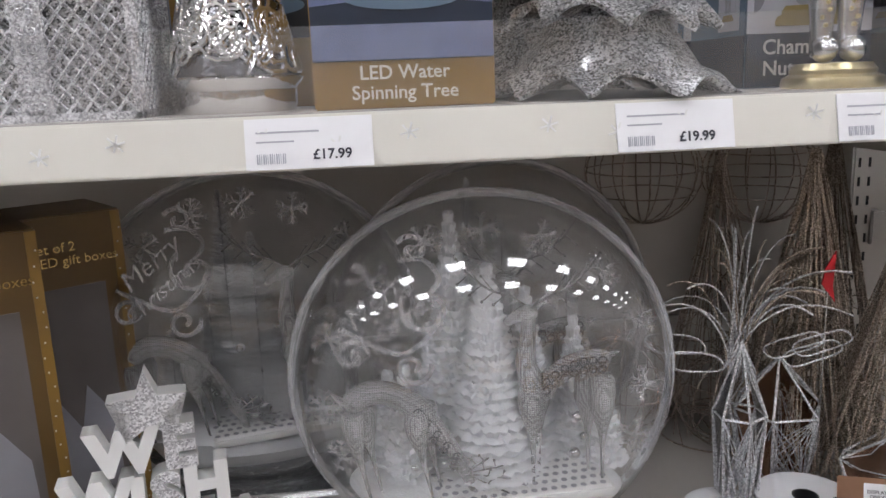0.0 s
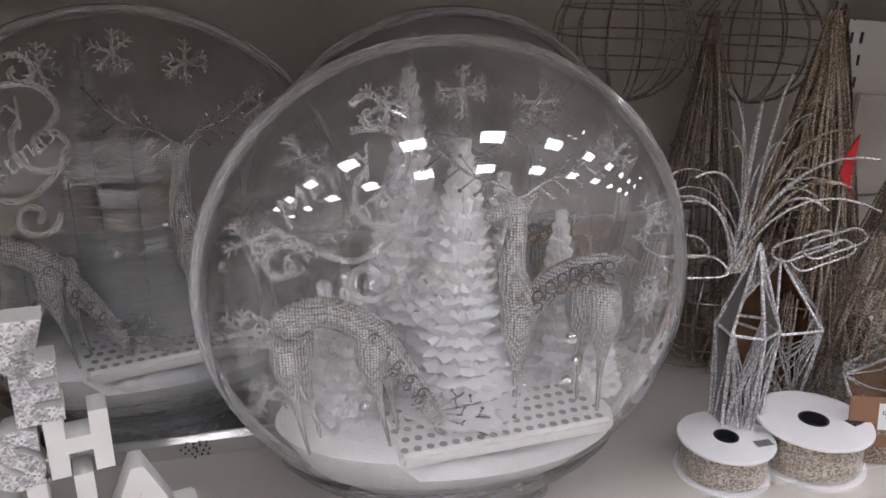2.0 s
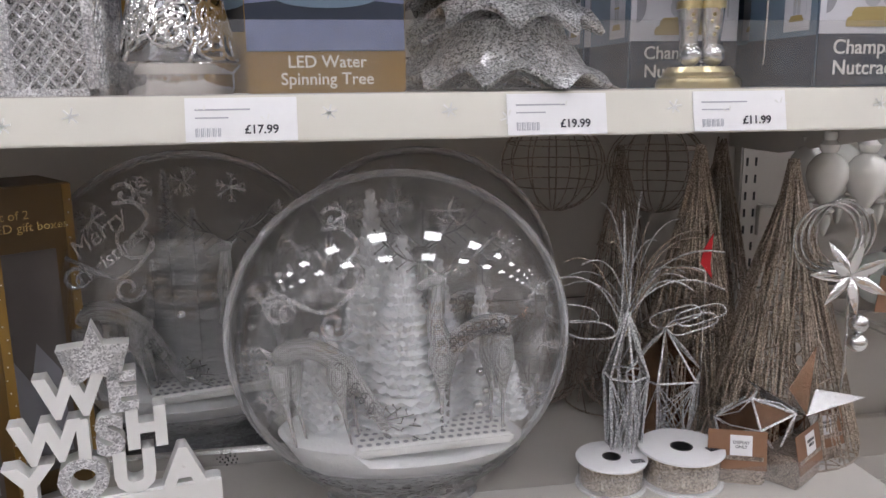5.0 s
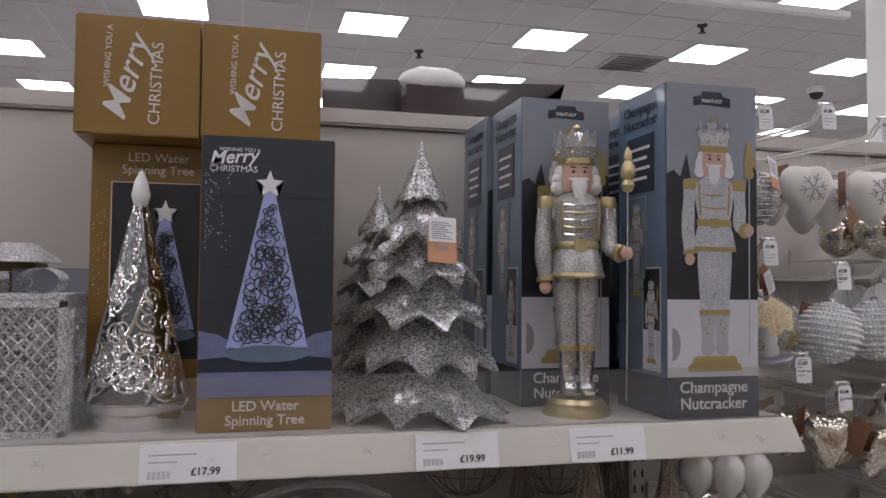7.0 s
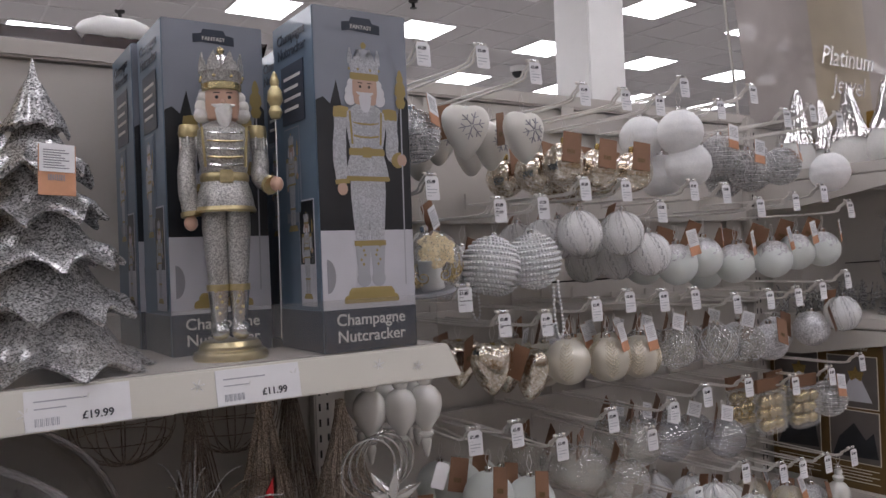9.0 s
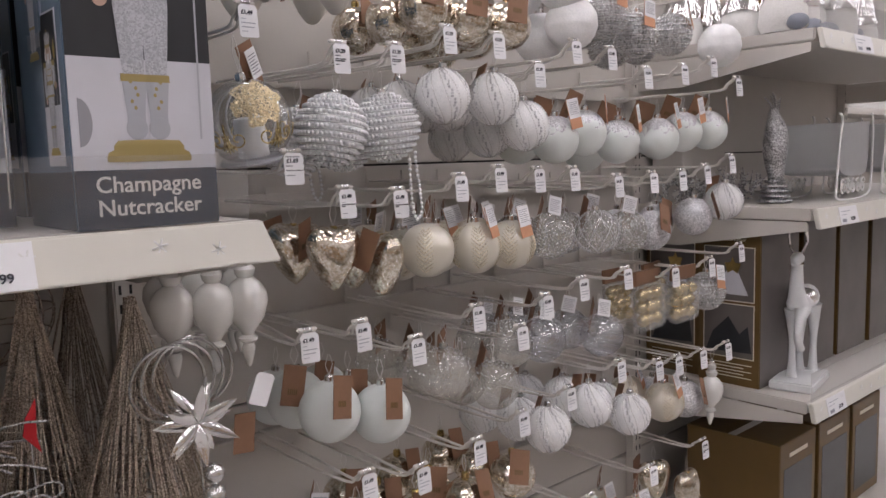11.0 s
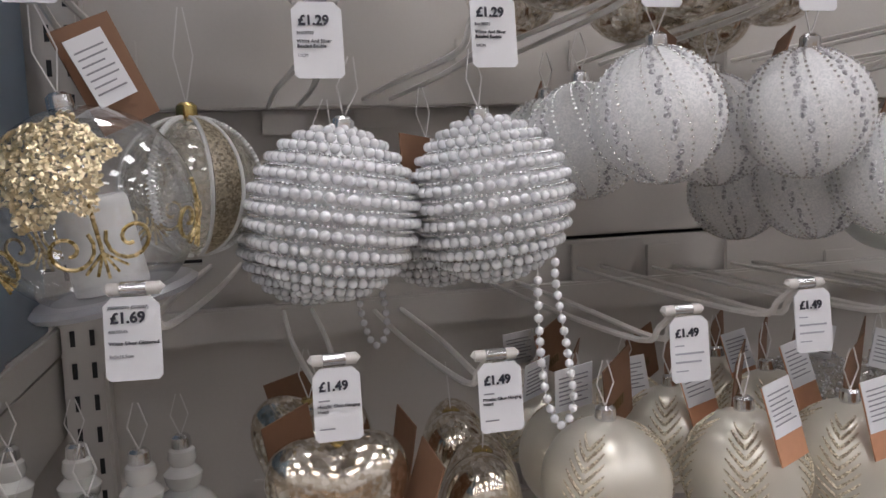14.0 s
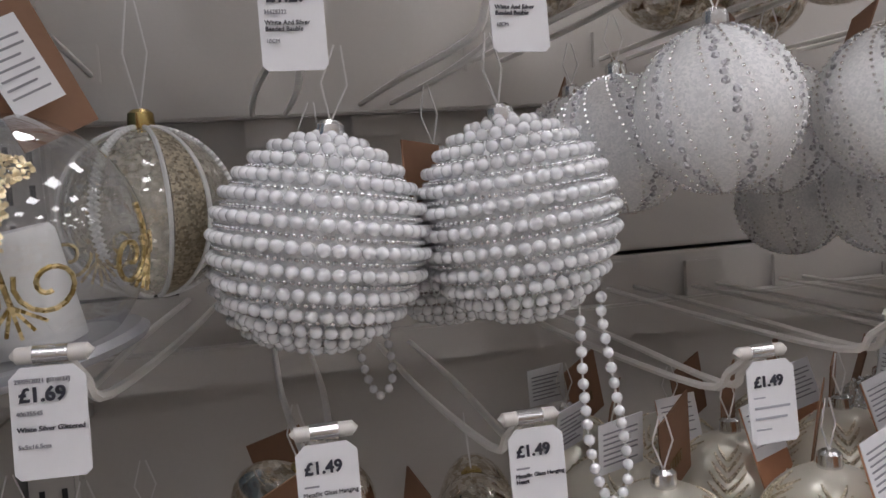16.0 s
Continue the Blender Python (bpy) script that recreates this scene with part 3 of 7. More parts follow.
# lattice gift box
def lattice_box(x1, y0, w, d, h):
    t = thing("lattice_gift_box", "silver glittered metal lattice gift box with a bow", "christmas ornament", pose(x1 - w, y0, SHELF))
    part("liner", box(0.004, w - 0.004, 0.004, d - 0.004, 0.002, h - 0.004), SILVGLIT, t, "dull silver lining")
    def face(length, bands):
        b = bmesh.new()
        n = int(length / 0.0135)
        for sgn in (1, -1):
            for k in range(-14, n + 14):
                x = k * 0.0135
                pts = []
                for q in range(2):
                    z = q * (h - 0.012) + 0.006
                    pts.append((x + sgn * z * 0.85, z))
                (xa, za), (xb, zb) = pts
                lo, hi = 0.003, length - 0.003
                def cut(xx):
                    return za + (xx - xa) / (xb - xa) * (zb - za)
                if xa > xb:
                    xa, za, xb, zb = xb, zb, xa, za
                if xb < lo or xa > hi:
                    continue
                if xa < lo:
                    za, xa = za + (lo - xa) / (xb - xa) * (zb - za), lo
                if xb > hi:
                    zb, xb = za + (hi - xa) / (xb - xa) * (zb - za), hi
                tube([(xa, -0.001 * sgn * 0.4, za), (xb, -0.001 * sgn * 0.4, zb)], 0.0016, 5, b)
        for x0, x2, z0, z2 in ((0, 0.006, 0, h), (length - 0.006, length, 0, h), (0, length, 0, 0.007), (0, length, h - 0.008, h)):
            box(x0, x2, -0.003, 0.002, z0, z2, 0.0008, b)
        for bx in bands:
            box(bx - 0.013, bx + 0.013, -0.0022, 0.002, 0.005, h - 0.006, 0.0008, b)
            for k in range(9):
                for fl in (1, -1):
                    tube([(x, -0.0035, z) for x, z in swirl(bx + fl * 0.004, 0.014 + k * (h - 0.025) / 8.4, 0.007, 1.2, fl, 0.6, 10)], 0.0012, 4, b)
        return b
    part("front_lattice", face(w, (w * 0.52,)), PALEGLIT, t, "glittered diamond lattice")
    part("side_lattice", moved(face(d, (d * 0.5,)), pose(w, 0, 0, 0, 0, 90)), PALEGLIT, t, "glittered diamond lattice")
    part("lid", box(-0.002, w + 0.002, -0.002, d + 0.002, h, h + 0.008, 0.002), PALEGLIT, t, "glittered lid")
    b = bmesh.new()
    for cx, cy, rr, ax in ((w * 0.60, d * 0.35, 0.017, 20), (w * 0.80, d * 0.45, 0.020, -30), (w * 0.38, d * 0.35, 0.018, 80), (w * 0.5, d * 0.6, 0.017, -70)):
        q = bmesh.new()
        pts = [(rr * 1.5 * math.cos(k * math.pi / 8), rr * 0.75 * math.sin(k * math.pi / 8)) for k in range(17)]
        rows = [[q.verts.new((x, yy, z + rr * 0.75)) for x, z in pts] for yy in (-0.009, 0.009)]
        for k in range(16):
            q.faces.new((rows[0][k], rows[0][k + 1], rows[1][k + 1], rows[1][k]))
        bmesh.ops.solidify(q, geom=q.faces[:], thickness=0.0012)
        moved(q, pose(cx, cy, h + 0.008, 0, 0, ax))
        merge(b, q)
    part("bow", b, PALEGLIT, t, "silver ribbon bow")
    return t


lattice_box(-0.181, 0.70, 0.175, 0.12, 0.152)
t, w, d, h = carton("grey_box", "grey and brown carton standing behind the lattice box", -0.30, -0.168, 0.875, 1.0, SHELF, 1.567, BROWNBOX, "gift box")
plate(t, "picture", -w / 2 + 0.02, w / 2 - 0.012, 0.03, h - 0.001, -0.001, SKYGREY, "grey printed front")
t = thing("ribbon_topper", "silver pleated ribbon bow on a small glitter box", "christmas ornament", pose(-0.30, 0.80, SHELF))
part("small_box", box(-0.06, 0.045, 0.08, 0.16, 0, 0.198, 0.002), BROWNBOX, t)
part("lid", lathe([(0, 0.225), (0.02, 0.225), (0.055, 0.200), (0.058, 0.199), (0, 0.199)], 24, wave=lambda a, k: (1 + 0.04 * math.sin(9 * a), 0)), PALEGLIT, t, "pleated silver lid", pose(0.02, 0.10, 0))


# glitter trees
def glitter_tree(s, m, label):
    t = thing("glitter_tree", label, "christmas tree", m, "glitter trees")
    # foot, height, edge radius and neck radius of each tier of drooping boughs
    tiers = ((0.004, 0.092, 0.124, 0.052), (0.068, 0.078, 0.102, 0.046), (0.126, 0.068, 0.086, 0.038), (0.178, 0.064, 0.075, 0.028), (0.229, 0.064, 0.060, 0.018), (0.281, 0.081, 0.037, 0.000))
    for i, (z, hh, r, r2) in enumerate(tiers):
        lobes = 11 - i if i < 5 else 6
        ph = i * 0.9
        prof = [(r2 * 0.6, z + 0.014), (r * 0.78, z + 0.006), (r * 0.96, z), (r, z + 0.004), (r * 0.93, z + 0.010), (r * 0.76, z + 0.018), (r * 0.60 + r2 * 0.1, z + hh * 0.40), (r * 0.40 + r2 * 0.3, z + hh * 0.60), (r * 0.16 + r2 * 0.7, z + hh * 0.82), (max(r2 * 0.9, 0.002), z + hh), (0, z + hh + (0.004 if i == 5 else 0))]
        edges = (0.0, 0.7, 1.0, 1.0, 0.95, 0.7, 0.42, 0.22, 0.1, 0.0, 0.0)

        def wave(a, k, lobes=lobes, ph=ph, i=i):
            e = edges[k]
            c = abs(math.sin(lobes * a / 2 + ph + 0.25 * math.sin(2 * a + i)))
            soft = 0.45 if i == 5 else 1.0
            return 1 + soft * e * (0.17 * (0.62 - c ** 0.8) + 0.05 * math.sin(3 * a + 2 * i)), soft * e * (0.020 * (c - 0.5) + 0.005 * math.sin(2 * a + i))
        b = lathe(prof, 110, None, 0, wave)
        for v in b.verts:
            v.co *= 1 + 0.02 * noise.noise(v.co * 70) + 0.012 * noise.noise(v.co * 160)
            v.co.z = max(v.co.z, 0.001)
        moved(b, Matrix.Diagonal((s, s, s, 1)))
        part("branch_tier", b, SILVGLIT, t)
    return t


t = glitter_tree(1.0, pose(0.2445, 0.775, SHELF, 0, 0, 20), "silver glittered tiered resin tree with a paper tag")
tag = part("swing_tag", box(-0.019, 0.019, -0.0006, 0.0006, -0.031, 0.028), KRAFT_LT, t, "orange kraft swing tag", pose(-0.0085, -0.066, 0.232, -14, 3, -20))
part("paper_slip", box(-0.018, 0.018, -0.0016, -0.0008, -0.004, 0.029), CARD, tag, "white paper slip")
b = bmesh.new()
for k in range(8):
    box(-0.014, 0.012 - 0.004 * (k % 3), -0.0021, -0.0015, 0.000 + 0.003 * k, 0.001 + 0.003 * k, 0, b)
for k in range(8):
    box(-0.009 + 0.0022 * k, -0.0078 + 0.0022 * k, -0.0012, -0.0005, -0.014, -0.007, 0, b)
part("print", b, GREYINK, tag)
glitter_tree(0.90, pose(0.226, 1.0, SHELF, 0, 0, 65), "silver glittered tiered resin tree standing behind another")


# ---- nutcracker and its cartons ----
def figure(b):
    """A toy soldier of turned and carved pieces, 0.395 m tall. Materials: 0 glitter silver, 1 gold, 2 flesh, 3 white hair, 4 pale silver, 5 black, 6 red."""
    lathe([(0, 0), (0.046, 0), (0.047, 0.004), (0.045, 0.010), (0.039, 0.013), (0.039, 0.017), (0.034, 0.023), (0, 0.024)], 36, b, 1)
    for sx in (-1, 1):
        ball(0.0125, (sx * 0.0125, -0.012, 0.036), 16, 12, b, 4, (0.95, 1.45, 1.0))
        tube([(sx * 0.0125, 0, 0.03), (sx * 0.0125, 0, 0.05), (sx * 0.0125, 0, 0.088)], [0.0105, 0.0100, 0.0135], 14, b, 4)
        tube([(sx * 0.0125, 0, 0.086), (sx * 0.0125, 0, 0.094)], [0.0145, 0.0145], 14, b, 1)
        tube([(sx * 0.0125, 0, 0.092), (sx * 0.0135, 0, 0.125), (sx * 0.0145, 0, 0.165), (sx * 0.0135, 0, 0.20)], [0.0115, 0.0135, 0.0155, 0.016], 14, b, 0)
        for k in range(5):
            ball(0.0022, (sx * (0.0125 + 0.004 * math.sin(k * 2)), -0.0125, 0.058 + 0.007 * k), 6, 5, b, 1)
    lathe([(0.036, 0.186), (0.037, 0.19), (0.033, 0.210), (0.0275, 0.228), (0, 0.228)], 28, b, 0)
    lathe([(0.0365, 0.184), (0.0385, 0.187), (0.0365, 0.192)], 28, b, 1)
    lathe([(0.0285, 0.222), (0.0305, 0.225), (0.0305, 0.231), (0.0285, 0.234)], 28, b, 1)
    box(-0.008, 0.008, -0.034, -0.028, 0.220, 0.236, 0.001, b, 1)
    lathe([(0.027, 0.230), (0.031, 0.250), (0.0345, 0.275), (0.033, 0.288), (0.022, 0.297), (0.011, 0.302)], 28, b, 0)
    for k in range(5):
        z = 0.243 + k * 0.010
        tube([(-0.021, -0.026, z), (-0.008, -0.0335, z - 0.002), (0.008, -0.0335, z - 0.002), (0.021, -0.026, z)], 0.0016, 5, b, 1 if k % 2 else 4)
    for sx in (-1, 1):
        tube([(sx * 0.024, -0.024, 0.24), (sx * 0.027, -0.022, 0.29)], 0.0018, 5, b, 1)
        # sleeves and shoulder pieces
        if sx < 0:
            arm, hand_at = [(-0.041, 0.0, 0.285), (-0.045, 0.0, 0.25), (-0.046, -0.002, 0.215), (-0.043, -0.004, 0.186)], (-0.043, -0.005, 0.172)
        else:
            arm, hand_at = [(0.041, 0.0, 0.285), (0.045, 0.0, 0.255), (0.044, -0.006, 0.228), (0.053, -0.022, 0.219)], (0.061, -0.032, 0.218)
        tube(smooth_path(arm, 4), [0.0105] * 5 + [0.0115] * 5 + [0.0105] * 3, 12, b, 0)
        tube([arm[-1], tuple(Vector(arm[-1]) + 0.006 * (Vector(arm[-1]) - Vector(arm[-2])).normalized())], 0.0125, 12, b, 1)
        ball(0.0085, hand_at, 12, 9, b, 2, (1, 1, 1.15))
        lathe_b = lathe([(0.0, 0.012), (0.012, 0.010), (0.0135, 0.0), (0.0125, -0.006), (0, -0.006)], 16)
        merge(b, moved(lathe_b, pose(sx * 0.0415, 0, 0.285)), 1)
        for k in range(7):
            a = k * 0.9
            tube([(sx * 0.0415 + 0.012 * math.cos(a), 0.012 * math.sin(a), 0.28), (sx * 0.0415 + 0.0125 * math.cos(a), 0.0125 * math.sin(a), 0.265)], 0.0014, 4, b, 4)
    # head, hair, beard, face
    lathe([(0.011, 0.298), (0.019, 0.303), (0.0215, 0.318), (0.0215, 0.335), (0.019, 0.342), (0, 0.343)], 24, b, 2)
    for sx in (-1, 1):
        for dx, dy, dz, r in ((0.021, 0.003, 0.331, 0.009), (0.024, 0.004, 0.320, 0.010), (0.025, 0.003, 0.309, 0.0105), (0.019, 0.012, 0.315, 0.012)):
            ball(r, (sx * dx, dy, dz), 10, 8, b, 3)
        ball(0.0022, (sx * 0.0075, -0.0203, 0.328), 8, 6, b, 5, (1.1, 0.5, 1.0))
        tube([(sx * 0.004, -0.0212, 0.3335), (sx * 0.0115, -0.0185, 0.334)], 0.0009, 4, b, 5)
        tube([(0, -0.0235, 0.3165), (sx * 0.008, -0.0225, 0.3165), (sx * 0.014, -0.017, 0.319)], [0.0035, 0.003, 0.001], 7, b, 3)
    ball(0.0035, (0, -0.0235, 0.322), 10, 8, b, 2)
    box(-0.003, 0.003, -0.0225, -0.020, 0.3105, 0.3125, 0, b, 6)
    tube([(0, -0.0205, 0.312), (0, -0.026, 0.298), (0, -0.029, 0.283)], [0.011, 0.009, 0.002], 9, b, 3)
    # crown
    lathe([(0.0225, 0.338), (0.0245, 0.340), (0.0245, 0.347), (0.0225, 0.349)], 28, b, 1)
    lathe([(0.0225, 0.346), (0.0265, 0.368), (0.0255, 0.368), (0.0205, 0.346)], 28, b, 0)
    for k in range(8):
        a = k * math.pi / 4 + 0.39
        q = flat([(-0.009, 0), (0.009, 0), (0.0075, 0.012), (0.003, 0.010), (0, 0.024), (-0.003, 0.010), (-0.0075, 0.012)], 0, None, 0, 0.002)
        merge(b, moved(q, pose(0.0265 * math.cos(a), 0.0265 * math.sin(a), 0.362, 0, 0, math.degrees(a) + 90)), 0)
        ball(0.0022, (0.0275 * math.cos(a), 0.0275 * math.sin(a), 0.354), 6, 5, b, 1)
    lathe([(0.018, 0.346), (0.016, 0.372), (0.008, 0.384), (0, 0.386)], 20, b, 4)
    ball(0.005, (0, 0, 0.391), 10, 8, b, 1)
    # staff
    tube([(0.060, -0.036, 0.024), (0.062, -0.036, 0.30)], 0.0012, 6, b, 4)
    q = lathe([(0, 0.298), (0.006, 0.300), (0.009, 0.308), (0.006, 0.315), (0.010, 0.322), (0.009, 0.334), (0.005, 0.340), (0.006, 0.346), (0.003, 0.356), (0, 0.360)], 16)
    merge(b, moved(q, pose(0.062, -0.036, 0)), 1)
    return b


FIGMATS = [FIGGLIT, mat("muted_gold_paint", (0.60, 0.51, 0.29), 0.28, 0.9, scale=160, vary=0.5, bump=0.3), SKIN, HAIR, STEEL, BLACKP, RED]
CREAMGOLD = mat("pale_gold_paint", (0.62, 0.52, 0.30), 0.3, 0.5)
ob = part("nutcracker", figure(bmesh.new()), FIGMATS, None, "silver and gold glittered wooden nutcracker soldier on a gold base", pose(0.4555, 0.735, SHELF, 0, 0, -14))
tagged(ob, "", "nutcracker")
FLATFIG = figure(bmesh.new())
moved(FLATFIG, Matrix.Diagonal((0.93, 0.008, 0.93, 1)))
FLATFIG = finish(FLATFIG)
for mm in (glitter("print_silver", (0.34, 0.35, 0.38), (0.52, 0.53, 0.57), 600, 0.0, 0.4, 0.0), mat("print_gold", (0.34, 0.26, 0.10), 0.4), mat("print_flesh", (0.50, 0.34, 0.27), 0.4), mat("print_white", (0.62, 0.62, 0.66), 0.4), mat("print_grey", (0.40, 0.41, 0.45), 0.4), BLACKP, mat("print_red", (0.35, 0.06, 0.06), 0.4)):
    FLATFIG.materials.append(mm)


def fig_print(parent, m, s):
    ob = new("figure_print", FLATFIG)
    ob.parent = parent
    ob.matrix_basis = m @ Matrix.Diagonal((s, s, s, 1))
    return tagged(ob, "printed picture of a toy soldier")


def nutcracker_box(m, label):
    w, d, h = 0.138, 0.135, 0.447
    t = thing("nutcracker_box", label, "gift box", m, "nutcracker cartons")
    part("carton", box(0, w, 0, d, 0, h, 0.0015), BLUEGREY, t)
    plate(t, "sky_print", 0.001, w - 0.001, 0.30, h - 0.001, -0.0008, SKYGREY, "misty grey printed sky")
    part("night_print", flat([(0.001, 0.155), (w - 0.001, 0.155)] + [(w - 0.001 - k * (w - 0.002) / 14, 0.302 + 0.022 * math.sin(k * 1.9) * math.sin(k * 0.7) + (0.03 if k > 10 or k < 2 else 0)) for k in range(15)], -0.0014), NIGHT, t, "dark printed trees")
    plate(t, "snow_print", 0.001, w - 0.001, 0.054, 0.157, -0.0018, SNOWP, "white printed snow")
    plate(t, "name_band", 0.001, w - 0.001, 0.001, 0.055, -0.0022, NAVY, "navy printed band")
    words("Champagne\nNutcracker", 0.0215, SILVERINK, t, pose(w / 2, -0.0026, 0.030), bold=0.0002)
    part("badge", flat([(w / 2 + 0.028 * c, h - 0.020 + dz) for c, dz in ((-1, 0.002), (-0.6, 0.004), (-0.5, 0.010), (0.5, 0.010), (0.6, 0.004), (1, 0.002), (0.8, -0.004), (1, -0.010), (0.6, -0.008), (-0.6, -0.008), (-1, -0.010), (-0.8, -0.004))], -0.0014), NAVY, t, "navy printed ribbon badge")
    words("FANTASY", 0.0075, SILVERINK, t, pose(w / 2, -0.0018, h - 0.023))
    fig_print(t, pose(w / 2 + 0.002, -0.0026, 0.062), 0.93)
    part("bauble_print", flat([(0.008 + 0.012 * math.cos(a), 0.098 + 0.022 * math.sin(a)) for a in [-math.pi / 2 + k * math.pi / 10 for k in range(11)]], -0.0022), GREYINK, t)
    side = part("side_print", box(0.0, d, 0, 0.0006, 0.001, 0.054), NAVY, t, "navy printed band", pose(-0.0007, d, 0, 0, 0, -90))
    part("side_panel", box(0.03, 0.105, -0.0006, 0, 0.305, 0.385), NAVY, side, "navy torn-edged text panel")
    words("Champagne\nNutcracker", 0.020, NAVY, side, pose(d / 2, -0.0008, 0.413), bold=0.0002)
    bb = bmesh.new()
    for k in range(4):
        box(0.040, 0.095 - 0.008 * (k % 2), -0.0012, -0.0005, 0.365 - 0.014 * k, 0.369 - 0.014 * k, 0, bb)
    part("print_line", bb, SILVERINK, side)
    part("inset", box(0.075, 0.123, -0.0006, 0, 0.06, 0.20), SNOWP, side, "small framed picture")
    part("inset", box(0.077, 0.121, -0.0010, -0.0005, 0.115, 0.198), NIGHT, side)
    fig_print(side, pose(0.099, -0.0014, 0.07), 0.31)
    part("inset", box(0.035, 0.085, -0.0006, 0, 0.172, 0.30), SKYGREY, side)
    part("inset", box(0.037, 0.083, -0.0011, -0.0006, 0.185, 0.298), BLUEGREY, side)
    fig_print(side, pose(0.058, -0.0016, 0.16), 0.36)
    return t


nut = nutcracker_box(pose(0.553, 0.668, SHELF), "blue-grey nutcracker carton picturing a soldier in snow")
copy_thing(nut, pose(0.399, 0.802, SHELF, 0, 0, 0))
copy_thing(nut, pose(0.392, 0.945, SHELF, 0, 0, 0))
copy_thing(nut, pose(0.592, 0.825, SHELF, 0, 0, 0))
copy_thing(nut, pose(0.588, 0.968, SHELF, 0, 0, 0))


# ---- peg hooks ----
def hook_meshes():
    out = {}
    for sx in (-1, 1):
        b = bmesh.new()
        tube(smooth_path([(sx * 0.013, 0.335, -0.022), (sx * 0.013, 0.18, -0.024), (sx * 0.006, 0.045, -0.024), (sx * 0.004, 0.022, -0.012), (sx * 0.004, 0.004, 0.0)], 4), 0.0022, 6, b)
        out["prong%d" % sx] = b
    b = bmesh.new()
    tube([(-0.013, 0.002, 0.001), (-0.012, 0.002, 0.002), (0.012, 0.002, 0.002), (0.013, 0.002, 0.001)], [0.0022, 0.0032, 0.0032, 0.0022], 10, b)
    out["tip"] = b
    b = bmesh.new()
    tube([(-0.006, 0.002, 0.002), (0.006, 0.002, 0.002)], 0.0037, 10, b)
    out["clip"] = b
    b = box(-0.020, 0.020, 0.333, 0.337, -0.048, 0.002, 0.001)
    out["back_plate"] = b
    return out


def tag_outline(w, h, c):
    return [(-w + c, 0), (w - c, 0), (w, -c), (w, -h + c * 0.5), (w - c * 0.5, -h), (-w + c * 0.5, -h), (-w, -h + c * 0.5), (-w, -c)]


def make_hook(price, text):
    t = thing("peg_hook", "white coated double wire peg hook with a price tag", "peg hook", None, "peg hooks")
    hm = hook_meshes()
    part("prong", hm["prong-1"], WIREM, t)
    part("prong", hm["prong1"], WIREM, t)
    part("tip", hm["tip"], WIREM, t, "rounded white tip")
    part("clip", hm["clip"], STEEL, t, "bright metal clip")
    part("back_plate", hm["back_plate"], CREAM, t)
    tag = part("price_tag", flat(tag_outline(0.0128, 0.039, 0.004), -0.0006, None, 0, 0.0008), CARD, t, "white plastic price tag", pose(0, -0.0045, -0.001, -5, 0, 0))
    words(price, 0.0070, INK, tag, pose(-0.0018, -0.0012, -0.0098), bold=0.00022)
    if text:
        date, code, title, size = text
        if date:
            words(date, 0.0022, GREYINK, tag, pose(-0.0108, -0.0012, -0.0048), "LEFT")
        if code:
            words(code, 0.0022, GREYINK, tag, pose(-0.0108, -0.0012, -0.0160), "LEFT")
        words(title, 0.0025, INK, tag, pose(-0.0108, -0.0012, -0.0215), "LEFT")
        if size:
            words(size, 0.0022, GREYINK, tag, pose(-0.0108, -0.0012, -0.0275), "LEFT")
    lines = bmesh.new()
    for k, (a, c) in enumerate(((-0.010, -0.004), (-0.010, 0.009), (-0.010, 0.007), (-0.010, -0.002))):
        z = -0.0175 - 0.0050 * k
        if text and (k in (1, 2) or (k == 0 and text[1]) or (k == 3 and text[3])):
            continue
        box(a, c, -0.0010, -0.0006, z, z + (0.0007 if k in (0, 3) else 0.0011), 0, lines)
    part("print_line", lines, PALEINK if not text else GREYINK, tag)
    return t


HOOKS = {}


def hook(x, z, price, y=0.80, yaw=0.0, text=""):
    """z: height of the tag's middle."""
    key = (price, text)
    if key not in HOOKS:
        HOOKS[key] = make_hook(price, text)
        HOOKS[key].matrix_basis = pose(x, y - 0.006, z + 0.021, 0, 0, yaw)
        return HOOKS[key]
    return copy_thing(HOOKS[key], pose(x, y - 0.006, z + 0.021, 0, 0, yaw))


# horizontal rails on which the hooks hang
for i, z in enumerate((1.80, 1.588, 1.375, 1.165, 0.965, 0.76)):
    r = thing("hook_rail_%d" % (i + 1), "cream steel rail carrying peg hooks", "rail", kind="structure")
    part("rail", box(XB + 0.02, XC - 0.02, 1.118, 1.136, z - 0.026, z + 0.006, 0.002), CREAM, r)
    for x in (XB + 0.022, XC - 0.022):
        part("rail_end", box(x - 0.008, x + 0.008, 1.105, 1.1365, z - 0.04, z + 0.012, 0.002), CREAM, r)


# ---- baubles; each hangs with its middle at the origin ----
def cap_and_string(t, r, up, capm=STEEL, sway=0.0):
    part("cap", lathe([(0.0065, r - 0.002), (0.007, r + 0.001), (0.0065, r + 0.007), (0.004, r + 0.009), (0, r + 0.009)], 14), capm, t, "small metal cap")
    b = bmesh.new()
    for sx in (-1, 1):
        tube([(0, 0, r + 0.008), (sx * 0.006, sway, r + 0.008 + up * 0.5), (sx * 0.0015, 0.0, r + 0.008 + up)], 0.00055, 4, b)
    part("string", b, SILVERINK, t, "thin hanging thread")


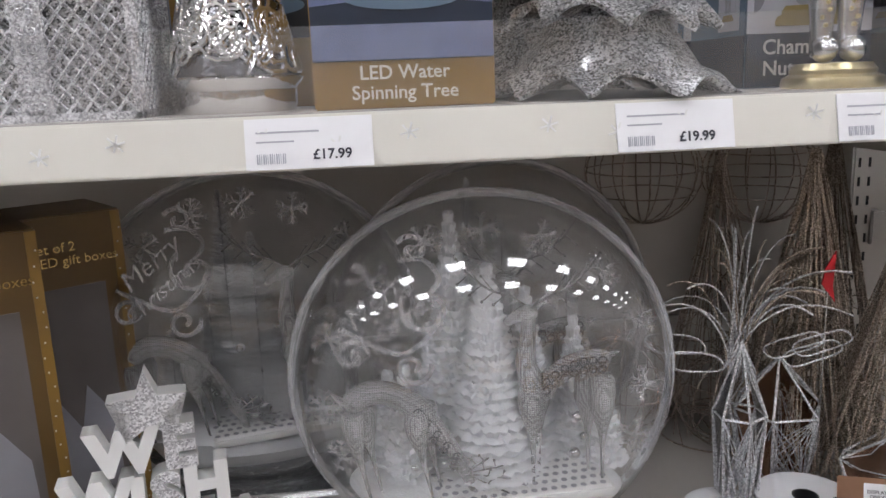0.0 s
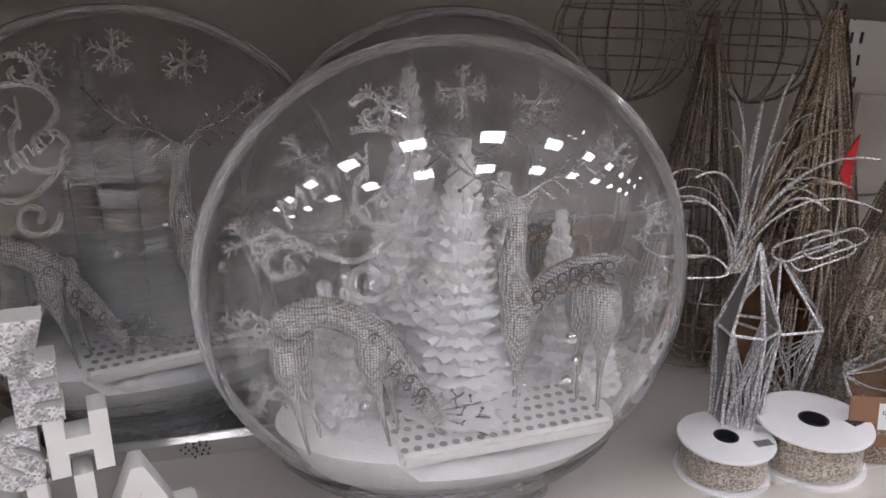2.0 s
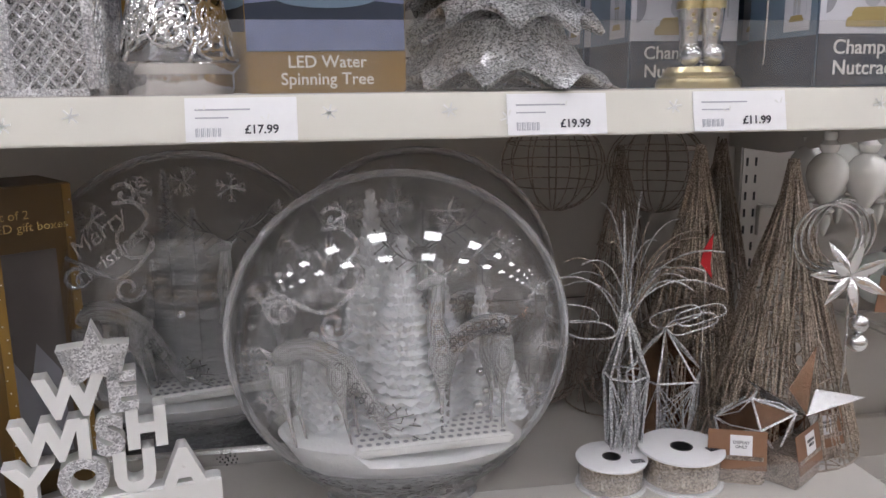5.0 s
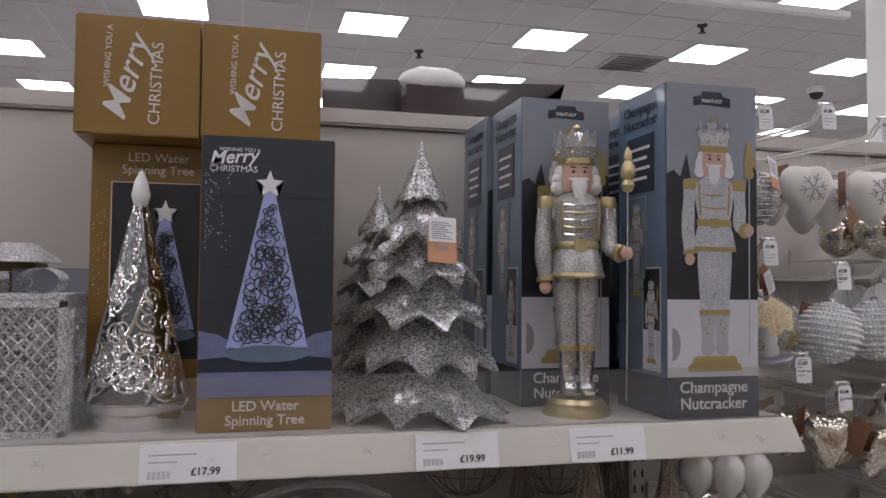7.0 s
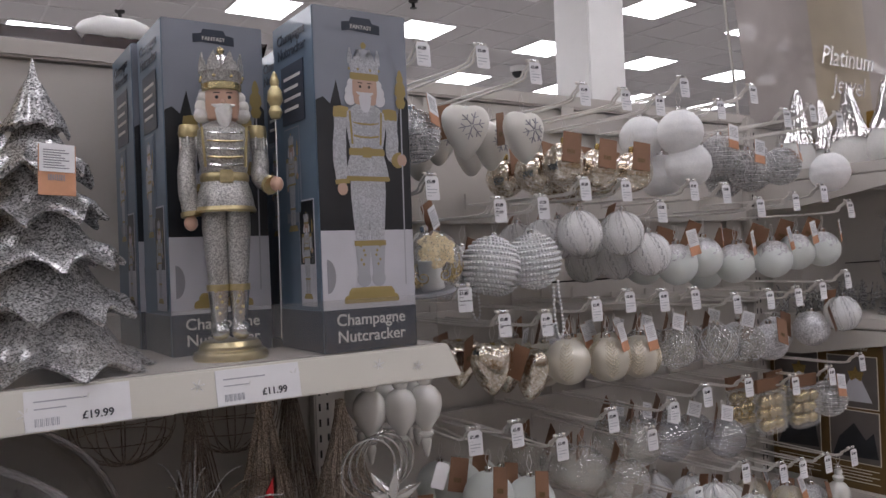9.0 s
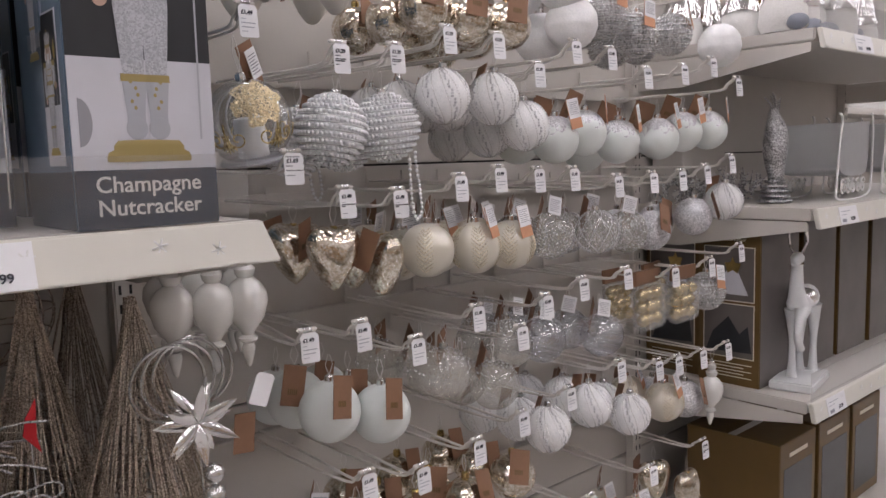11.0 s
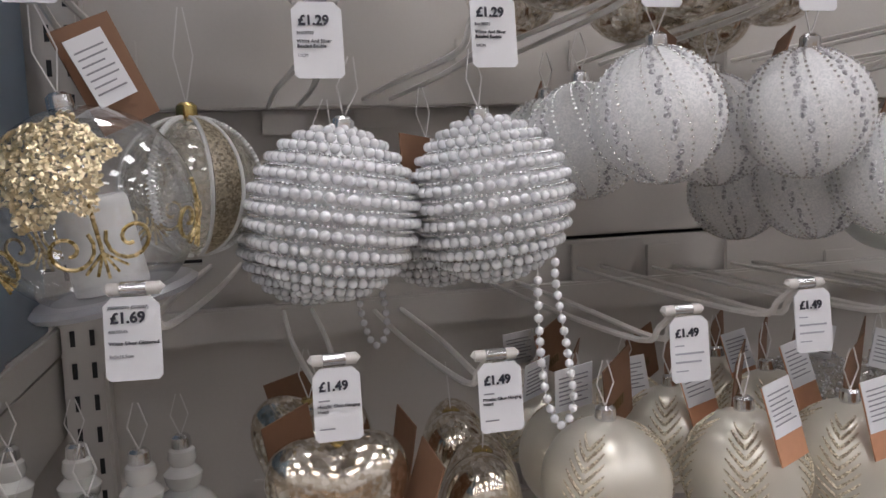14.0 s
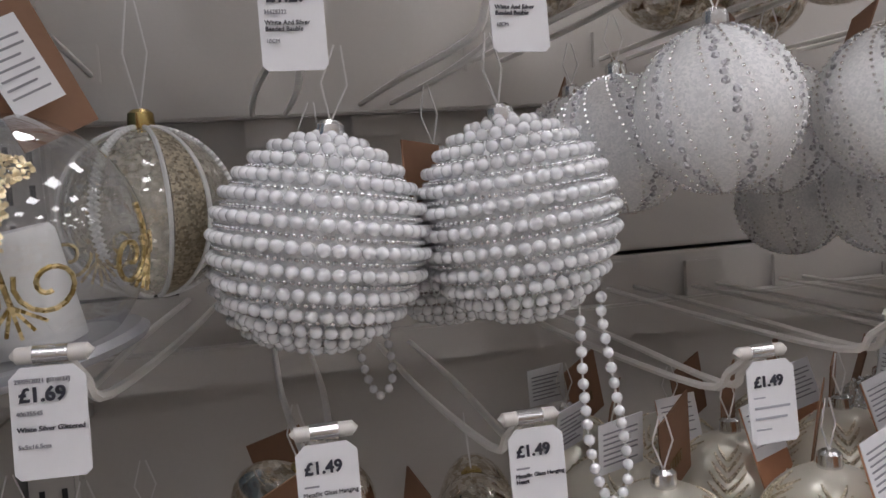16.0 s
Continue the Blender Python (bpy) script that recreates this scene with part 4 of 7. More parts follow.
def swing(t, r, kind, m):
    """Card tags hanging from a bauble."""
    if kind == "brown":
        c = part("kraft_tag", box(-0.017, 0.017, -0.0005, 0.0005, -0.058, 0.0), KRAFT, t, "brown kraft swing tag", m)
        bb = bmesh.new()
        for k in range(5):
            box(-0.008 + 0.003 * k, -0.006 + 0.003 * k, -0.0009, -0.0004, -0.042, -0.034, 0, bb)
        part("print", bb, BROWNBOX, c)
    elif kind == "white":
        c = part("paper_tag", box(-0.015, 0.015, -0.0004, 0.0004, -0.032, 0.0), CARD, t, "white paper tag", m)
        bb = bmesh.new()
        for k in range(7):
            box(-0.012, 0.011 - 0.005 * (k % 3 == 2), -0.0009, -0.0003, -0.007 - 0.0033 * k, -0.0062 - 0.0033 * k, 0, bb)
        part("print", bb, GREYINK, c)
    else:
        c = part("kraft_tag", box(-0.015, 0.015, -0.0005, 0.0005, -0.052, -0.001), KRAFT_LT, t, "orange-brown kraft tag", m)
        part("paper_slip", box(-0.0148, 0.0148, -0.0012, -0.0006, -0.034, 0.0), CARD, c, "white paper slip")
        bb = bmesh.new()
        for k in range(7):
            box(-0.012, 0.011 - 0.005 * (k % 3 == 2), -0.0017, -0.0011, -0.007 - 0.0033 * k, -0.0062 - 0.0033 * k, 0, bb)
        part("print", bb, GREYINK, c)


def pearls(r, mat_a, mat_b, t, rows=13, big=0.0033):
    """Winds of pearls with fine beads between them."""
    tiny = bmesh.new()
    bmesh.ops.create_icosphere(tiny, subdivisions=2 if big > 0.0025 else 1, radius=1)
    V = np.array([v.co for v in tiny.verts])
    tiny.verts.ensure_lookup_table()
    F = np.array([[v.index for v in f.verts] for f in tiny.faces])
    tiny.free()
    def string(pos, rr, name, m, label):
        vs, fs = [], []
        for i, p in enumerate(pos):
            vs.append(V * rr + p)
            fs.append(F + i * len(V))
        me = bpy.data.meshes.new("mesh")
        me.from_pydata(np.concatenate(vs).tolist(), [], np.concatenate(fs).tolist())
        me.polygons.foreach_set("use_smooth", [True] * len(me.polygons))
        me.materials.append(m)
        ob = new(name, me)
        ob.parent = t
        tagged(ob, label, kind="stuff")
    big_at, small_at = [], []
    for k in range(rows):
        th = math.pi * (k + 0.6) / (rows + 0.2)
        for off, lst, step in ((0, big_at, big * 2.12), (math.pi / (rows + 0.2) / 2, small_at, 0.0031)):
            rad = r * math.sin(th + off)
            n = max(4, int(2 * math.pi * rad / step))
            for i in range(n):
                a = 2 * math.pi * i / n + k
                dth = math.pi / (rows + 0.2) * i / n
                rr = r * math.sin(min(th + off + dth * 0.0, 3.13))
                lst.append((rr * math.cos(a), rr * math.sin(a), r * math.cos(th + off)))
    string([np.array(p) for p in big_at], big, "pearl_winding", mat_a, "white pearl beads in winds")
    string([np.array(p) * 0.978 for p in small_at], 0.0012, "bead_winding", mat_b, "fine silver beads")


def bauble(kind):
    g = "hanging baubles"
    c = "bauble"
    up = 0.03
    if kind == "pearl":
        t = thing("pearl_bauble", "white pearl-beaded bauble hanging on a peg hook", c, None, g)
        part("core", ball(0.0462, u=40, v=28), WHITEGLIT, t)
        pearls(0.0487, PEARL, STEEL, t, 15, 0.0030)
        cap_and_string(t, 0.047, 0.035)
        swing(t, 0.047, "brown", pose(-0.018, 0.042, 0.045, 0, 8, 20))
    elif kind == "stripe":
        t = thing("striped_bauble", "white glitter bauble with silver beaded stripes", c, None, g)
        part("ball", ball(0.0425, u=32, v=20), WHITEGLIT, t)
        b, b2 = bmesh.new(), bmesh.new()
        for k in range(14):
            a = k * math.pi / 7
            for i in range(30):
                th = 0.15 + 2.85 * i / 29
                q = a + 0.35 * (th - 1.5)
                p = Vector((math.sin(th) * math.cos(q), math.sin(th) * math.sin(q), math.cos(th)))
                bmesh.ops.create_icosphere(b, subdivisions=1, radius=0.0011, matrix=Matrix.Translation(p * 0.0430))
            if k % 2 == 0:
                for i in range(24):
                    th = 0.3 + 2.5 * i / 23
                    q = a + 0.35 * (th - 1.5) + 0.22 + 0.05 * math.sin(i * 2)
                    p = Vector((math.sin(th) * math.cos(q), math.sin(th) * math.sin(q), math.cos(th)))
                    bmesh.ops.create_icosphere(b2, subdivisions=1, radius=0.0026, matrix=Matrix.Translation(p * 0.0418))
        tagged(part("bead_stripe", b, STEEL, t, "lines of fine silver beads"), kind="stuff")
        part("lace", b2, PALEGLIT, t, "silver glitter lace")
        cap_and_string(t, 0.0425, up)
        swing(t, 0.0425, "brown", pose(0.012, 0.03, 0.055, 20, 12, 60))
    elif kind == "wound":
        t = thing("silver_beaded_bauble", "silver beaded bauble wound with fine beads", c, None, g)
        part("core", ball(0.042), SILVGLIT, t)
        pearls(0.0425, STEEL, STEEL, t, 14, 0.0021)
        cap_and_string(t, 0.043, up)
        swing(t, 0.043, "both", pose(0.006, -0.036, 0.060, -10, 10, 10))
    elif kind == "rough":
        t = thing("textured_bauble", "white textured snowy bauble", c, None, g)
        b = ball(0.047, u=40, v=28)
        for v in b.verts:
            v.co *= 1 + 0.025 * noise.noise(v.co * 300) + 0.01 * math.sin(v.co.z * 900)
        part("ball", b, WHITEGLIT, t)
        cap_and_string(t, 0.047, up)
    elif kind == "frost":
        t = thing("frosted_bauble", "pale frosted glass bauble with a glitter top", c, None, g)
        part("ball", ball(0.042, u=32, v=20), FROST, t)
        b = lathe([(0.0, 0.0428), (0.012, 0.0412), (0.022, 0.0366), (0.029, 0.0310), (0.0355, 0.0235)], 40, wave=lambda a, k: ((1, 0) if k < 3 else (1 + 0.006 * math.sin(9 * a), -0.010 * (k - 2) * (0.5 + 0.5 * math.sin(9 * a) * math.cos(4 * a)))))
        for v in b.verts:
            v.co = v.co.normalized() * 0.0426
        part("glitter_top", b, PALEGLIT, t, "silver glitter over the shoulders")
        cap_and_string(t, 0.042, up)
        swing(t, 0.042, "both", pose(0.010, -0.034, 0.070, -8, -10, 15))
        swing(t, 0.042, "brown", pose(-0.012, 0.012, 0.074, 10, 18, -35))
    elif kind == "plainwhite":
        t = thing("white_bauble", "plain satin white bauble with a kraft tag", c, None, g)
        part("ball", ball(0.044, u=32, v=20), FROST, t)
        cap_and_string(t, 0.044, up)
        swing(t, 0.044, "brown", pose(-0.004, -0.040, 0.062, -12, 14, 10))
    elif kind in ("satin", "leaf"):
        t = thing("champagne_bauble", "satin champagne bauble" + (" with a glitter leaf pattern" if kind == "leaf" else " with glitter sprigs"), c, None, g)
        part("ball", ball(0.042, u=36, v=24), SATIN, t)
        b = bmesh.new()
        for k in range(3 if kind == "satin" else 5):
            a0 = k * 6.283 / (3 if kind == "satin" else 5) - 2.4
            for j in range(-5, 6):
                for sgn in (-1, 1):
                    pts = []
                    for q in range(4):
                        th = math.pi / 2 - j * 0.16 - q * 0.10
                        a = a0 + sgn * q * 0.11
                        pts.append(Vector((math.sin(th) * math.cos(a), math.sin(th) * math.sin(a), math.cos(th))) * 0.0423)
                    tube(pts, [0.0013, 0.0012, 0.001, 0.0005], 4, b)
        part("leaf_pattern", b, LEAFGLIT, t, "champagne glitter leaf pattern")
        tagged(t.children[-1], kind="stuff")
        cap_and_string(t, 0.042, up)
        swing(t, 0.042, "both" if kind == "leaf" else "white", pose(-0.006, -0.030 if kind == "leaf" else 0.034, 0.068, -12 if kind == "leaf" else 10, -6, 8))
        swing(t, 0.042, "brown", pose(0.016, 0.016, 0.076, 10, -22, 30))
    elif kind in ("lattice", "ribbed", "iris", "clear"):
        lab = {"lattice": "clear glass bauble with a silver beaded lattice", "ribbed": "clear ribbed glass bauble frosted at the top", "iris": "clear iridescent glass bauble", "clear": "clear glass bauble with silver dots"}[kind]
        t = thing("glass_bauble", lab, c, None, g)
        wv = (lambda a, k: (1 + 0.018 * abs(math.sin(9 * a)), 0)) if kind == "ribbed" else None
        ob = part("glass_ball", lathe([(0.042 * math.sin(math.pi * k / 20), 0.042 * math.cos(math.pi * k / 20)) for k in range(21)], 54, wave=wv), GLASSG if kind != "iris" else IRIS, t)
        ob.visible_shadow = False
        b = bmesh.new()
        if kind == "lattice":
            for sgn in (-1, 1):
                for k in range(9):
                    tube([Vector((math.sin(th) * math.cos(a), math.sin(th) * math.sin(a), math.cos(th))) * 0.0424 for th, a in [(0.35 + 2.4 * i / 16, k * 0.698 + sgn * 1.5 * i / 16) for i in range(17)]], 0.0008, 4, b)
            for k in range(120):
                z = rng.uniform(-0.8, 0.9)
                a = rng.uniform(0, 6.28)
                ball(0.0016, (0.0425 * math.sqrt(1 - z * z) * math.cos(a), 0.0425 * math.sqrt(1 - z * z) * math.sin(a), 0.0425 * z), 6, 4, b)
            part("silver_pattern", b, PALEGLIT, t, "silver glitter lattice and beads")
        elif kind == "clear":
            for k in range(420):
                z = rng.uniform(-0.85, 0.97)
                a = rng.uniform(0, 6.28)
                ball(rng.uniform(0.0008, 0.0018), (0.0425 * math.sqrt(1 - z * z) * math.cos(a), 0.0425 * math.sqrt(1 - z * z) * math.sin(a), 0.0425 * z), 6, 4, b)
            part("silver_pattern", b, PALEGLIT, t, "silver dots")
        else:
            for k in range(130):
                z = 1 - rng.random() ** 1.6 * 0.9
                a = rng.uniform(0, 6.28)
                ball(rng.uniform(0.0005, 0.0013), (0.0425 * math.sqrt(1 - z * z) * math.cos(a), 0.0425 * math.sqrt(1 - z * z) * math.sin(a), 0.0425 * z), 6, 4, b)
            part("frost_dots", b, PALEGLIT, t, "frosted specks")
        cap_and_string(t, 0.042, up)
        swing(t, 0.042, "brown", pose(0.008, 0.02, 0.066, 12, -18, 40))
        if kind in ("iris", "clear"):
            swing(t, 0.042, "white", pose(-0.006, -0.018, 0.070, -6, 16, -12))
    elif kind == "mercury":
        t = thing("mercury_bauble", "champagne crackled mercury glass bauble", c, None, g)
        part("ball", lathe([(0.040 * math.sin(math.pi * k / 18), 0.040 * math.cos(math.pi * k / 18)) for k in range(19)], 48, wave=lambda a, k: (1 + 0.02 * math.sin(10 * a), 0)), MERCURY, t)
        cap_and_string(t, 0.040, up, GOLD)
        swing(t, 0.04, "brown", pose(0.004, -0.030, 0.055, -20, 10, -10))
    elif kind in ("snowheart", "heart"):
        t = thing("heart_bauble", "matte white glass heart with silver snowflakes" if kind == "snowheart" else "champagne mercury glass heart with kraft tag", "heart ornament", None, g)
        b = ball(0.042, u=36, v=26)
        for v in b.verts:
            x, y, z = v.co / 0.042
            x2 = x * 1.02
            z2 = z * 0.92 + 0.42 * abs(x) ** 1.1 - 0.10 * (1 - abs(x)) * (z < 0) - 0.12
            v.co = Vector((x2 * 0.042 * (1.0 if z > 0 else 1 + 0.12 * z), y * 0.027, z2 * 0.046))
        part("heart", b, MATTEWHITE if kind == "snowheart" else MERCURY, t)
        if kind == "snowheart":
            b = bmesh.new()
            for k in range(6):
                a = k * math.pi / 3 + 0.2
                def at(r, da=0.0):
                    x, z = r * math.cos(a + da), r * math.sin(a + da) + 0.002
                    return (x, -0.0278 * math.sqrt(max(0.05, 1 - (x / 0.046) ** 2 - (z / 0.056) ** 2)) - 0.0005, z)
                tube([at(0.002), at(0.012), at(0.024)], 0.0010, 4, b)
                tube([at(0.013), at(0.020, 0.35)], 0.0009, 4, b)
                tube([at(0.013), at(0.020, -0.35)], 0.0009, 4, b)
            part("snowflake", b, GREYINK, t, "dark silver glitter snowflake")
        cap_and_string(t, 0.030, 0.035, WHITEP if kind == "snowheart" else GOLD)
        swing(t, 0.03, "brown", pose(-0.026, 0.03, 0.045, 8, -14, 25))
    elif kind == "finial":
        t = thing("finial_bauble", "pearly white turned finial ornament", "finial ornament", None, g)
        part("finial", lathe([(0, -0.085), (0.003, -0.082), (0.0075, -0.066), (0.0085, -0.058), (0.006, -0.053), (0.012, -0.049), (0.0125, -0.046), (0.007, -0.042), (0.010, -0.036), (0.022, -0.020), (0.0275, 0.0), (0.026, 0.014), (0.018, 0.026), (0.009, 0.032), (0.012, 0.036), (0.0135, 0.043), (0.008, 0.049), (0.010, 0.054), (0.009, 0.060), (0.005, 0.063), (0, 0.064)], 28), mat("pearly_white", (0.74, 0.73, 0.70), 0.25, 0.1, scale=60, vary=0.1, bump=0.05), t)
        cap_and_string(t, 0.062, up)
    elif kind == "glitterball":
        t = thing("glitter_bauble", "champagne glitter covered bauble", c, None, g)
        part("ball", ball(0.041, u=28, v=18), PALEGLIT, t)
        cap_and_string(t, 0.041, up)
        swing(t, 0.041, "brown", pose(0.004, -0.036, 0.052, -16, 20, 10))
    elif kind == "nuts":
        t = thing("bauble_pack", "bag of small champagne gold balls on a card", "bauble pack", None, g)
        for k in range(9):
            part("small_ball", ball(0.0135, ((k % 3 - 1) * 0.027, -0.006 + 0.004 * (k % 2), (k // 3 - 1) * 0.026), 14, 10), GOLDBALL, t)
        ob = part("bag", box(-0.044, 0.044, -0.024, 0.012, -0.046, 0.05, 0.008), BAG, t, "clear polythene bag")
        ob.visible_shadow = False
        part("header_card", box(-0.045, 0.045, -0.004, 0.004, 0.046, 0.075, 0.001), KRAFT, t, "folded kraft header card")
    return t


MADE = {}
GOLDBALL = mat("pale_gold_balls", (0.72, 0.60, 0.36), 0.2, 0.9, scale=60, vary=0.2, bump=0.05)


def hang(kind, x, y, z, yaw=0.0, tilt=0.0, s=1.0):
    m = pose(x, y, z, tilt, (9 if x < 1 else -5) if kind == "pearl" else 0, yaw)
    if kind not in MADE:
        MADE[kind] = bauble(kind)
        MADE[kind].matrix_basis = m
        return MADE[kind]
    return copy_thing(MADE[kind], m)


# each hook: x, height of its tag, price, kind of bauble, its place, and how many hang behind
PEGS = (
    (0.795, 1.812, "£1.29", "wound", 0.80, 1.690, 2), (0.911, 1.820, "£1.49", "snowheart", 0.902, 1.708, 3), (1.023, 1.804, "£1.49", "snowheart", 1.028, 1.705, 3),
    (1.137, 1.775, "£1.49", "mercury", 1.121, 1.656, 3), (1.242, 1.774, "£1.49", "mercury", 1.206, 1.648, 3), (1.335, 1.770, "£1.49", "mercury", 1.297, 1.646, 3),
    (1.409, 1.812, "£1.29", "rough", 1.443, 1.731, 2), (1.520, 1.775, "£1.29", "rough", 1.465, 1.665, 2), (1.631, 1.816, "£1.29", "wound", 1.567, 1.689, 2),
    (1.750, 1.772, "£1.29", "wound", 1.660, 1.661, 2), (1.850, 1.790, "£1.29", "wound", 1.785, 1.672, 2), (1.960, 1.780, "£1.29", "rough", 1.983, 1.664, 1),
    (0.935, 1.566, "£1.29", "pearl", 0.943, 1.476, 2), (1.029, 1.571, "£1.29", "pearl", 1.038, 1.480, 2),
    (1.129, 1.604, "£1.29", "stripe", 1.151, 1.528, 3), (1.233, 1.603, "£1.29", "stripe", 1.261, 1.527, 3), (1.328, 1.563, "£1.29", "stripe", 1.336, 1.484, 3),
    (1.425, 1.606, "£1.49", "frost", 1.416, 1.460, 2), (1.526, 1.601, "£1.49", "frost", 1.497, 1.472, 2), (1.640, 1.572, "£1.49", "frost", 1.601, 1.455, 2),
    (1.769, 1.585, "£1.49", "frost", 1.741, 1.460, 2), (1.881, 1.605, "£1.49", "frost", 1.830, 1.474, 2), (1.990, 1.569, "£1.49", "frost", 1.935, 1.478, 1),
    (0.935, 1.376, "£1.49", "heart", 0.937, 1.306, 2), (1.026, 1.370, "£1.49", "heart", 1.025, 1.288, 2), (1.145, 1.386, "£1.49", "satin", 1.110, 1.294, 3),
    (1.231, 1.396, "£1.49", "leaf", 1.213, 1.288, 3), (1.324, 1.391, "£1.49", "leaf", 1.296, 1.285, 3), (1.416, 1.389, "£1.49", "clear", 1.400, 1.291, 3),
    (1.546, 1.371, "£1.49", "lattice", 1.536, 1.287, 3), (1.660, 1.373, "£1.49", "clear", 1.630, 1.280, 2), (1.764, 1.373, "£1.49", "glitterball", 1.715, 1.275, 2),
    (1.860, 1.382, "£1.49", "glitterball", 1.877, 1.292, 2), (1.964, 1.401, "£1.29", "stripe", 2.010, 1.318, 1),
    (0.952, 1.191, "£1.49", "plainwhite", 0.920, 1.085, 3), (1.050, 1.152, "£1.49", "plainwhite", 1.010, 1.060, 3), (1.175, 1.181, "£1.49", "ribbed", 1.138, 1.094, 3),
    (1.276, 1.132, "£1.49", "ribbed", 1.251, 1.051, 3), (1.341, 1.175, "£1.49", "ribbed", 1.285, 1.115, 2), (1.440, 1.192, "£1.49", "iris", 1.374, 1.108, 3),
    (1.573, 1.195, "£1.49", "iris", 1.548, 1.086, 3), (1.738, 1.178, "£1.49", "nuts", 1.700, 1.120, 2), (1.881, 1.182, "£1.49", "nuts", 1.830, 1.115, 2),
    (2.010, 1.200, "£1.29", "wound", 1.935, 1.120, 1),
    (0.952, 0.975, "£1.49", "iris", 0.960, 0.880, 2), (1.052, 0.955, "£1.49", "mercury", 1.070, 0.875, 3), (1.170, 0.965, "£1.49", "mercury", 1.180, 0.870, 3),
    (1.275, 0.985, "£1.49", "mercury", 1.290, 0.880, 3), (1.400, 1.000, "£1.29", "stripe", 1.385, 0.940, 3), (1.551, 1.019, "£1.29", "stripe", 1.510, 0.955, 3),
    (1.680, 0.995, "£1.29", "stripe", 1.639, 0.906, 3), (1.753, 0.990, "£1.49", "leaf", 1.763, 0.902, 2), (1.850, 0.985, "£1.49", "glitterball", 1.848, 0.890, 2),
    (1.957, 0.982, "£1.49", "finial", 1.960, 0.885, 1),
    (1.10, 0.78, "£1.49", "frost", 1.10, 0.68, 2), (1.28, 0.78, "£1.49", "mercury", 1.28, 0.68, 2), (1.46, 0.78, "£1.49", "iris", 1.46, 0.68, 2), (1.66, 0.78, "£1.49", "leaf", 1.66, 0.68, 2), (1.86, 0.78, "£1.49", "heart", 1.86, 0.68, 2),
)
for x, z, price, kind, bx, bz, n in PEGS:
    hook(x, z, price, 0.80, rng.uniform(-1.5, 1.5), {"pearl": ("", "36628322", "White And Silver\nBeaded Bauble", "10CM"), "heart": ("", "", "Metallic Glass Hanging\nHeart", "")}.get(kind, ""))
    for k in range(n):
        hang(kind, bx + (0.35 * (x - bx) + rng.uniform(-0.012, 0.012)) * (k > 0), 0.832 + 0.088 * k, bz + (rng.uniform(-0.012, 0.006) - 0.004 * k) * (k > 0), (75 if kind == 'heart' and 1.0 < bx < 1.05 else rng.uniform(-25, 25)) if kind not in ("pearl",) else (-15 if bx < 1 else 25), rng.uniform(-5, 5))
# the hook of the candle globe and its neighbours beside the upright
hook(0.840, 1.425, "£1.69", 0.775, -6, ("29/09/2021 (016027)", "40635545", "White Silver Glittered", "5x5x16.5cm"))
hook(0.802, 1.602, "£1.49", 0.80, 2)
for z, k in ((1.258, 0), (1.262, 1), (1.25, 2)):
    hang("finial", 0.800 + 0.02 * k, 0.83 + 0.06 * k, z, 0)
hook(0.860, 1.195, "£1.49", 0.79, -8)
for x, y in ((0.715, 0.86), (0.760, 0.84), (0.735, 0.93), (0.778, 0.92)):
    hang("finial", x, y, 1.255 + 0.006 * (y > 0.9), 10 * x)

# glass globe with a candle
t = thing("candle_globe", "clear glass globe ornament with a white candle and gold glitter", "globe ornament", pose(0.815, 0.825, 1.485, 0, -11, 20))
GR = 0.0545
ob = part("glass_globe", lathe([(GR * math.sin(a), GR * math.cos(a)) for a in [0.12 + k * 2.45 / 24 for k in range(25)]], 48), clear("globe_glass", (0.96, 0.96, 0.96), 0.03, 2.0, 0.07, (0.85, 0.85, 0.83), 0.8, 2.4), t)
ob.visible_shadow = False
part("candle", lathe([(0, 0.006), (0.0175, 0.006), (0.0192, 0.003), (0.0192, -0.043), (0, -0.043)], 32), WHITEP, t, "white candle")
# coarse flakes over a lobed patch of the shoulder
axis = Vector((-0.40, -0.70, 0.50)).normalized()
side_u = axis.orthogonal().normalized()
side_v = axis.cross(side_u)
rf = random.Random(77)
vs, fs = [], []
for k in range(2600):
    az, f = rf.uniform(0, 6.283), math.sqrt(rf.random())
    lim = 0.56 + 0.07 * math.sin(6 * az) + 0.04 * math.sin(11 * az + 1)
    th = f * lim
    d = axis * math.cos(th) + (side_u * math.cos(az) + side_v * math.sin(az)) * math.sin(th)
    p = d * (GR + rf.uniform(0.0002, 0.0016))
    e1 = (d.orthogonal().normalized() + d * rf.uniform(-0.7, 0.7)).normalized()
    e2 = (d.cross(e1).normalized() + d * rf.uniform(-0.7, 0.7)).normalized()
    r, a0, i = rf.uniform(0.0007, 0.0015), rf.uniform(0, 1), len(vs)
    vs += [tuple(p + r * (e1 * math.cos(a0 + q * 1.2566) + e2 * math.sin(a0 + q * 1.2566))) for q in range(5)]
    fs.append(tuple(range(i, i + 5)))
me = bpy.data.meshes.new("mesh")
me.from_pydata(vs, [], fs)
FLAKE = mat("gold_flake", (0.88, 0.75, 0.50), 0.32, 0.85, scale=300, vary=0.5, bump=0)
me.materials.append(FLAKE)
ob = new("glitter_crust", me)
ob.parent = t
tagged(ob, "coarse gold glitter flakes", kind="stuff")
part("base_disc", lathe([(0, -0.044), (0.041, -0.044), (0.044, -0.047), (0.042, -0.050), (0, -0.051)], 40), mat("silver_paint", (0.40, 0.40, 0.42), 0.35, 0.35, scale=200, vary=0.15, bump=0.05), t, "silver base disc")
b = bmesh.new()
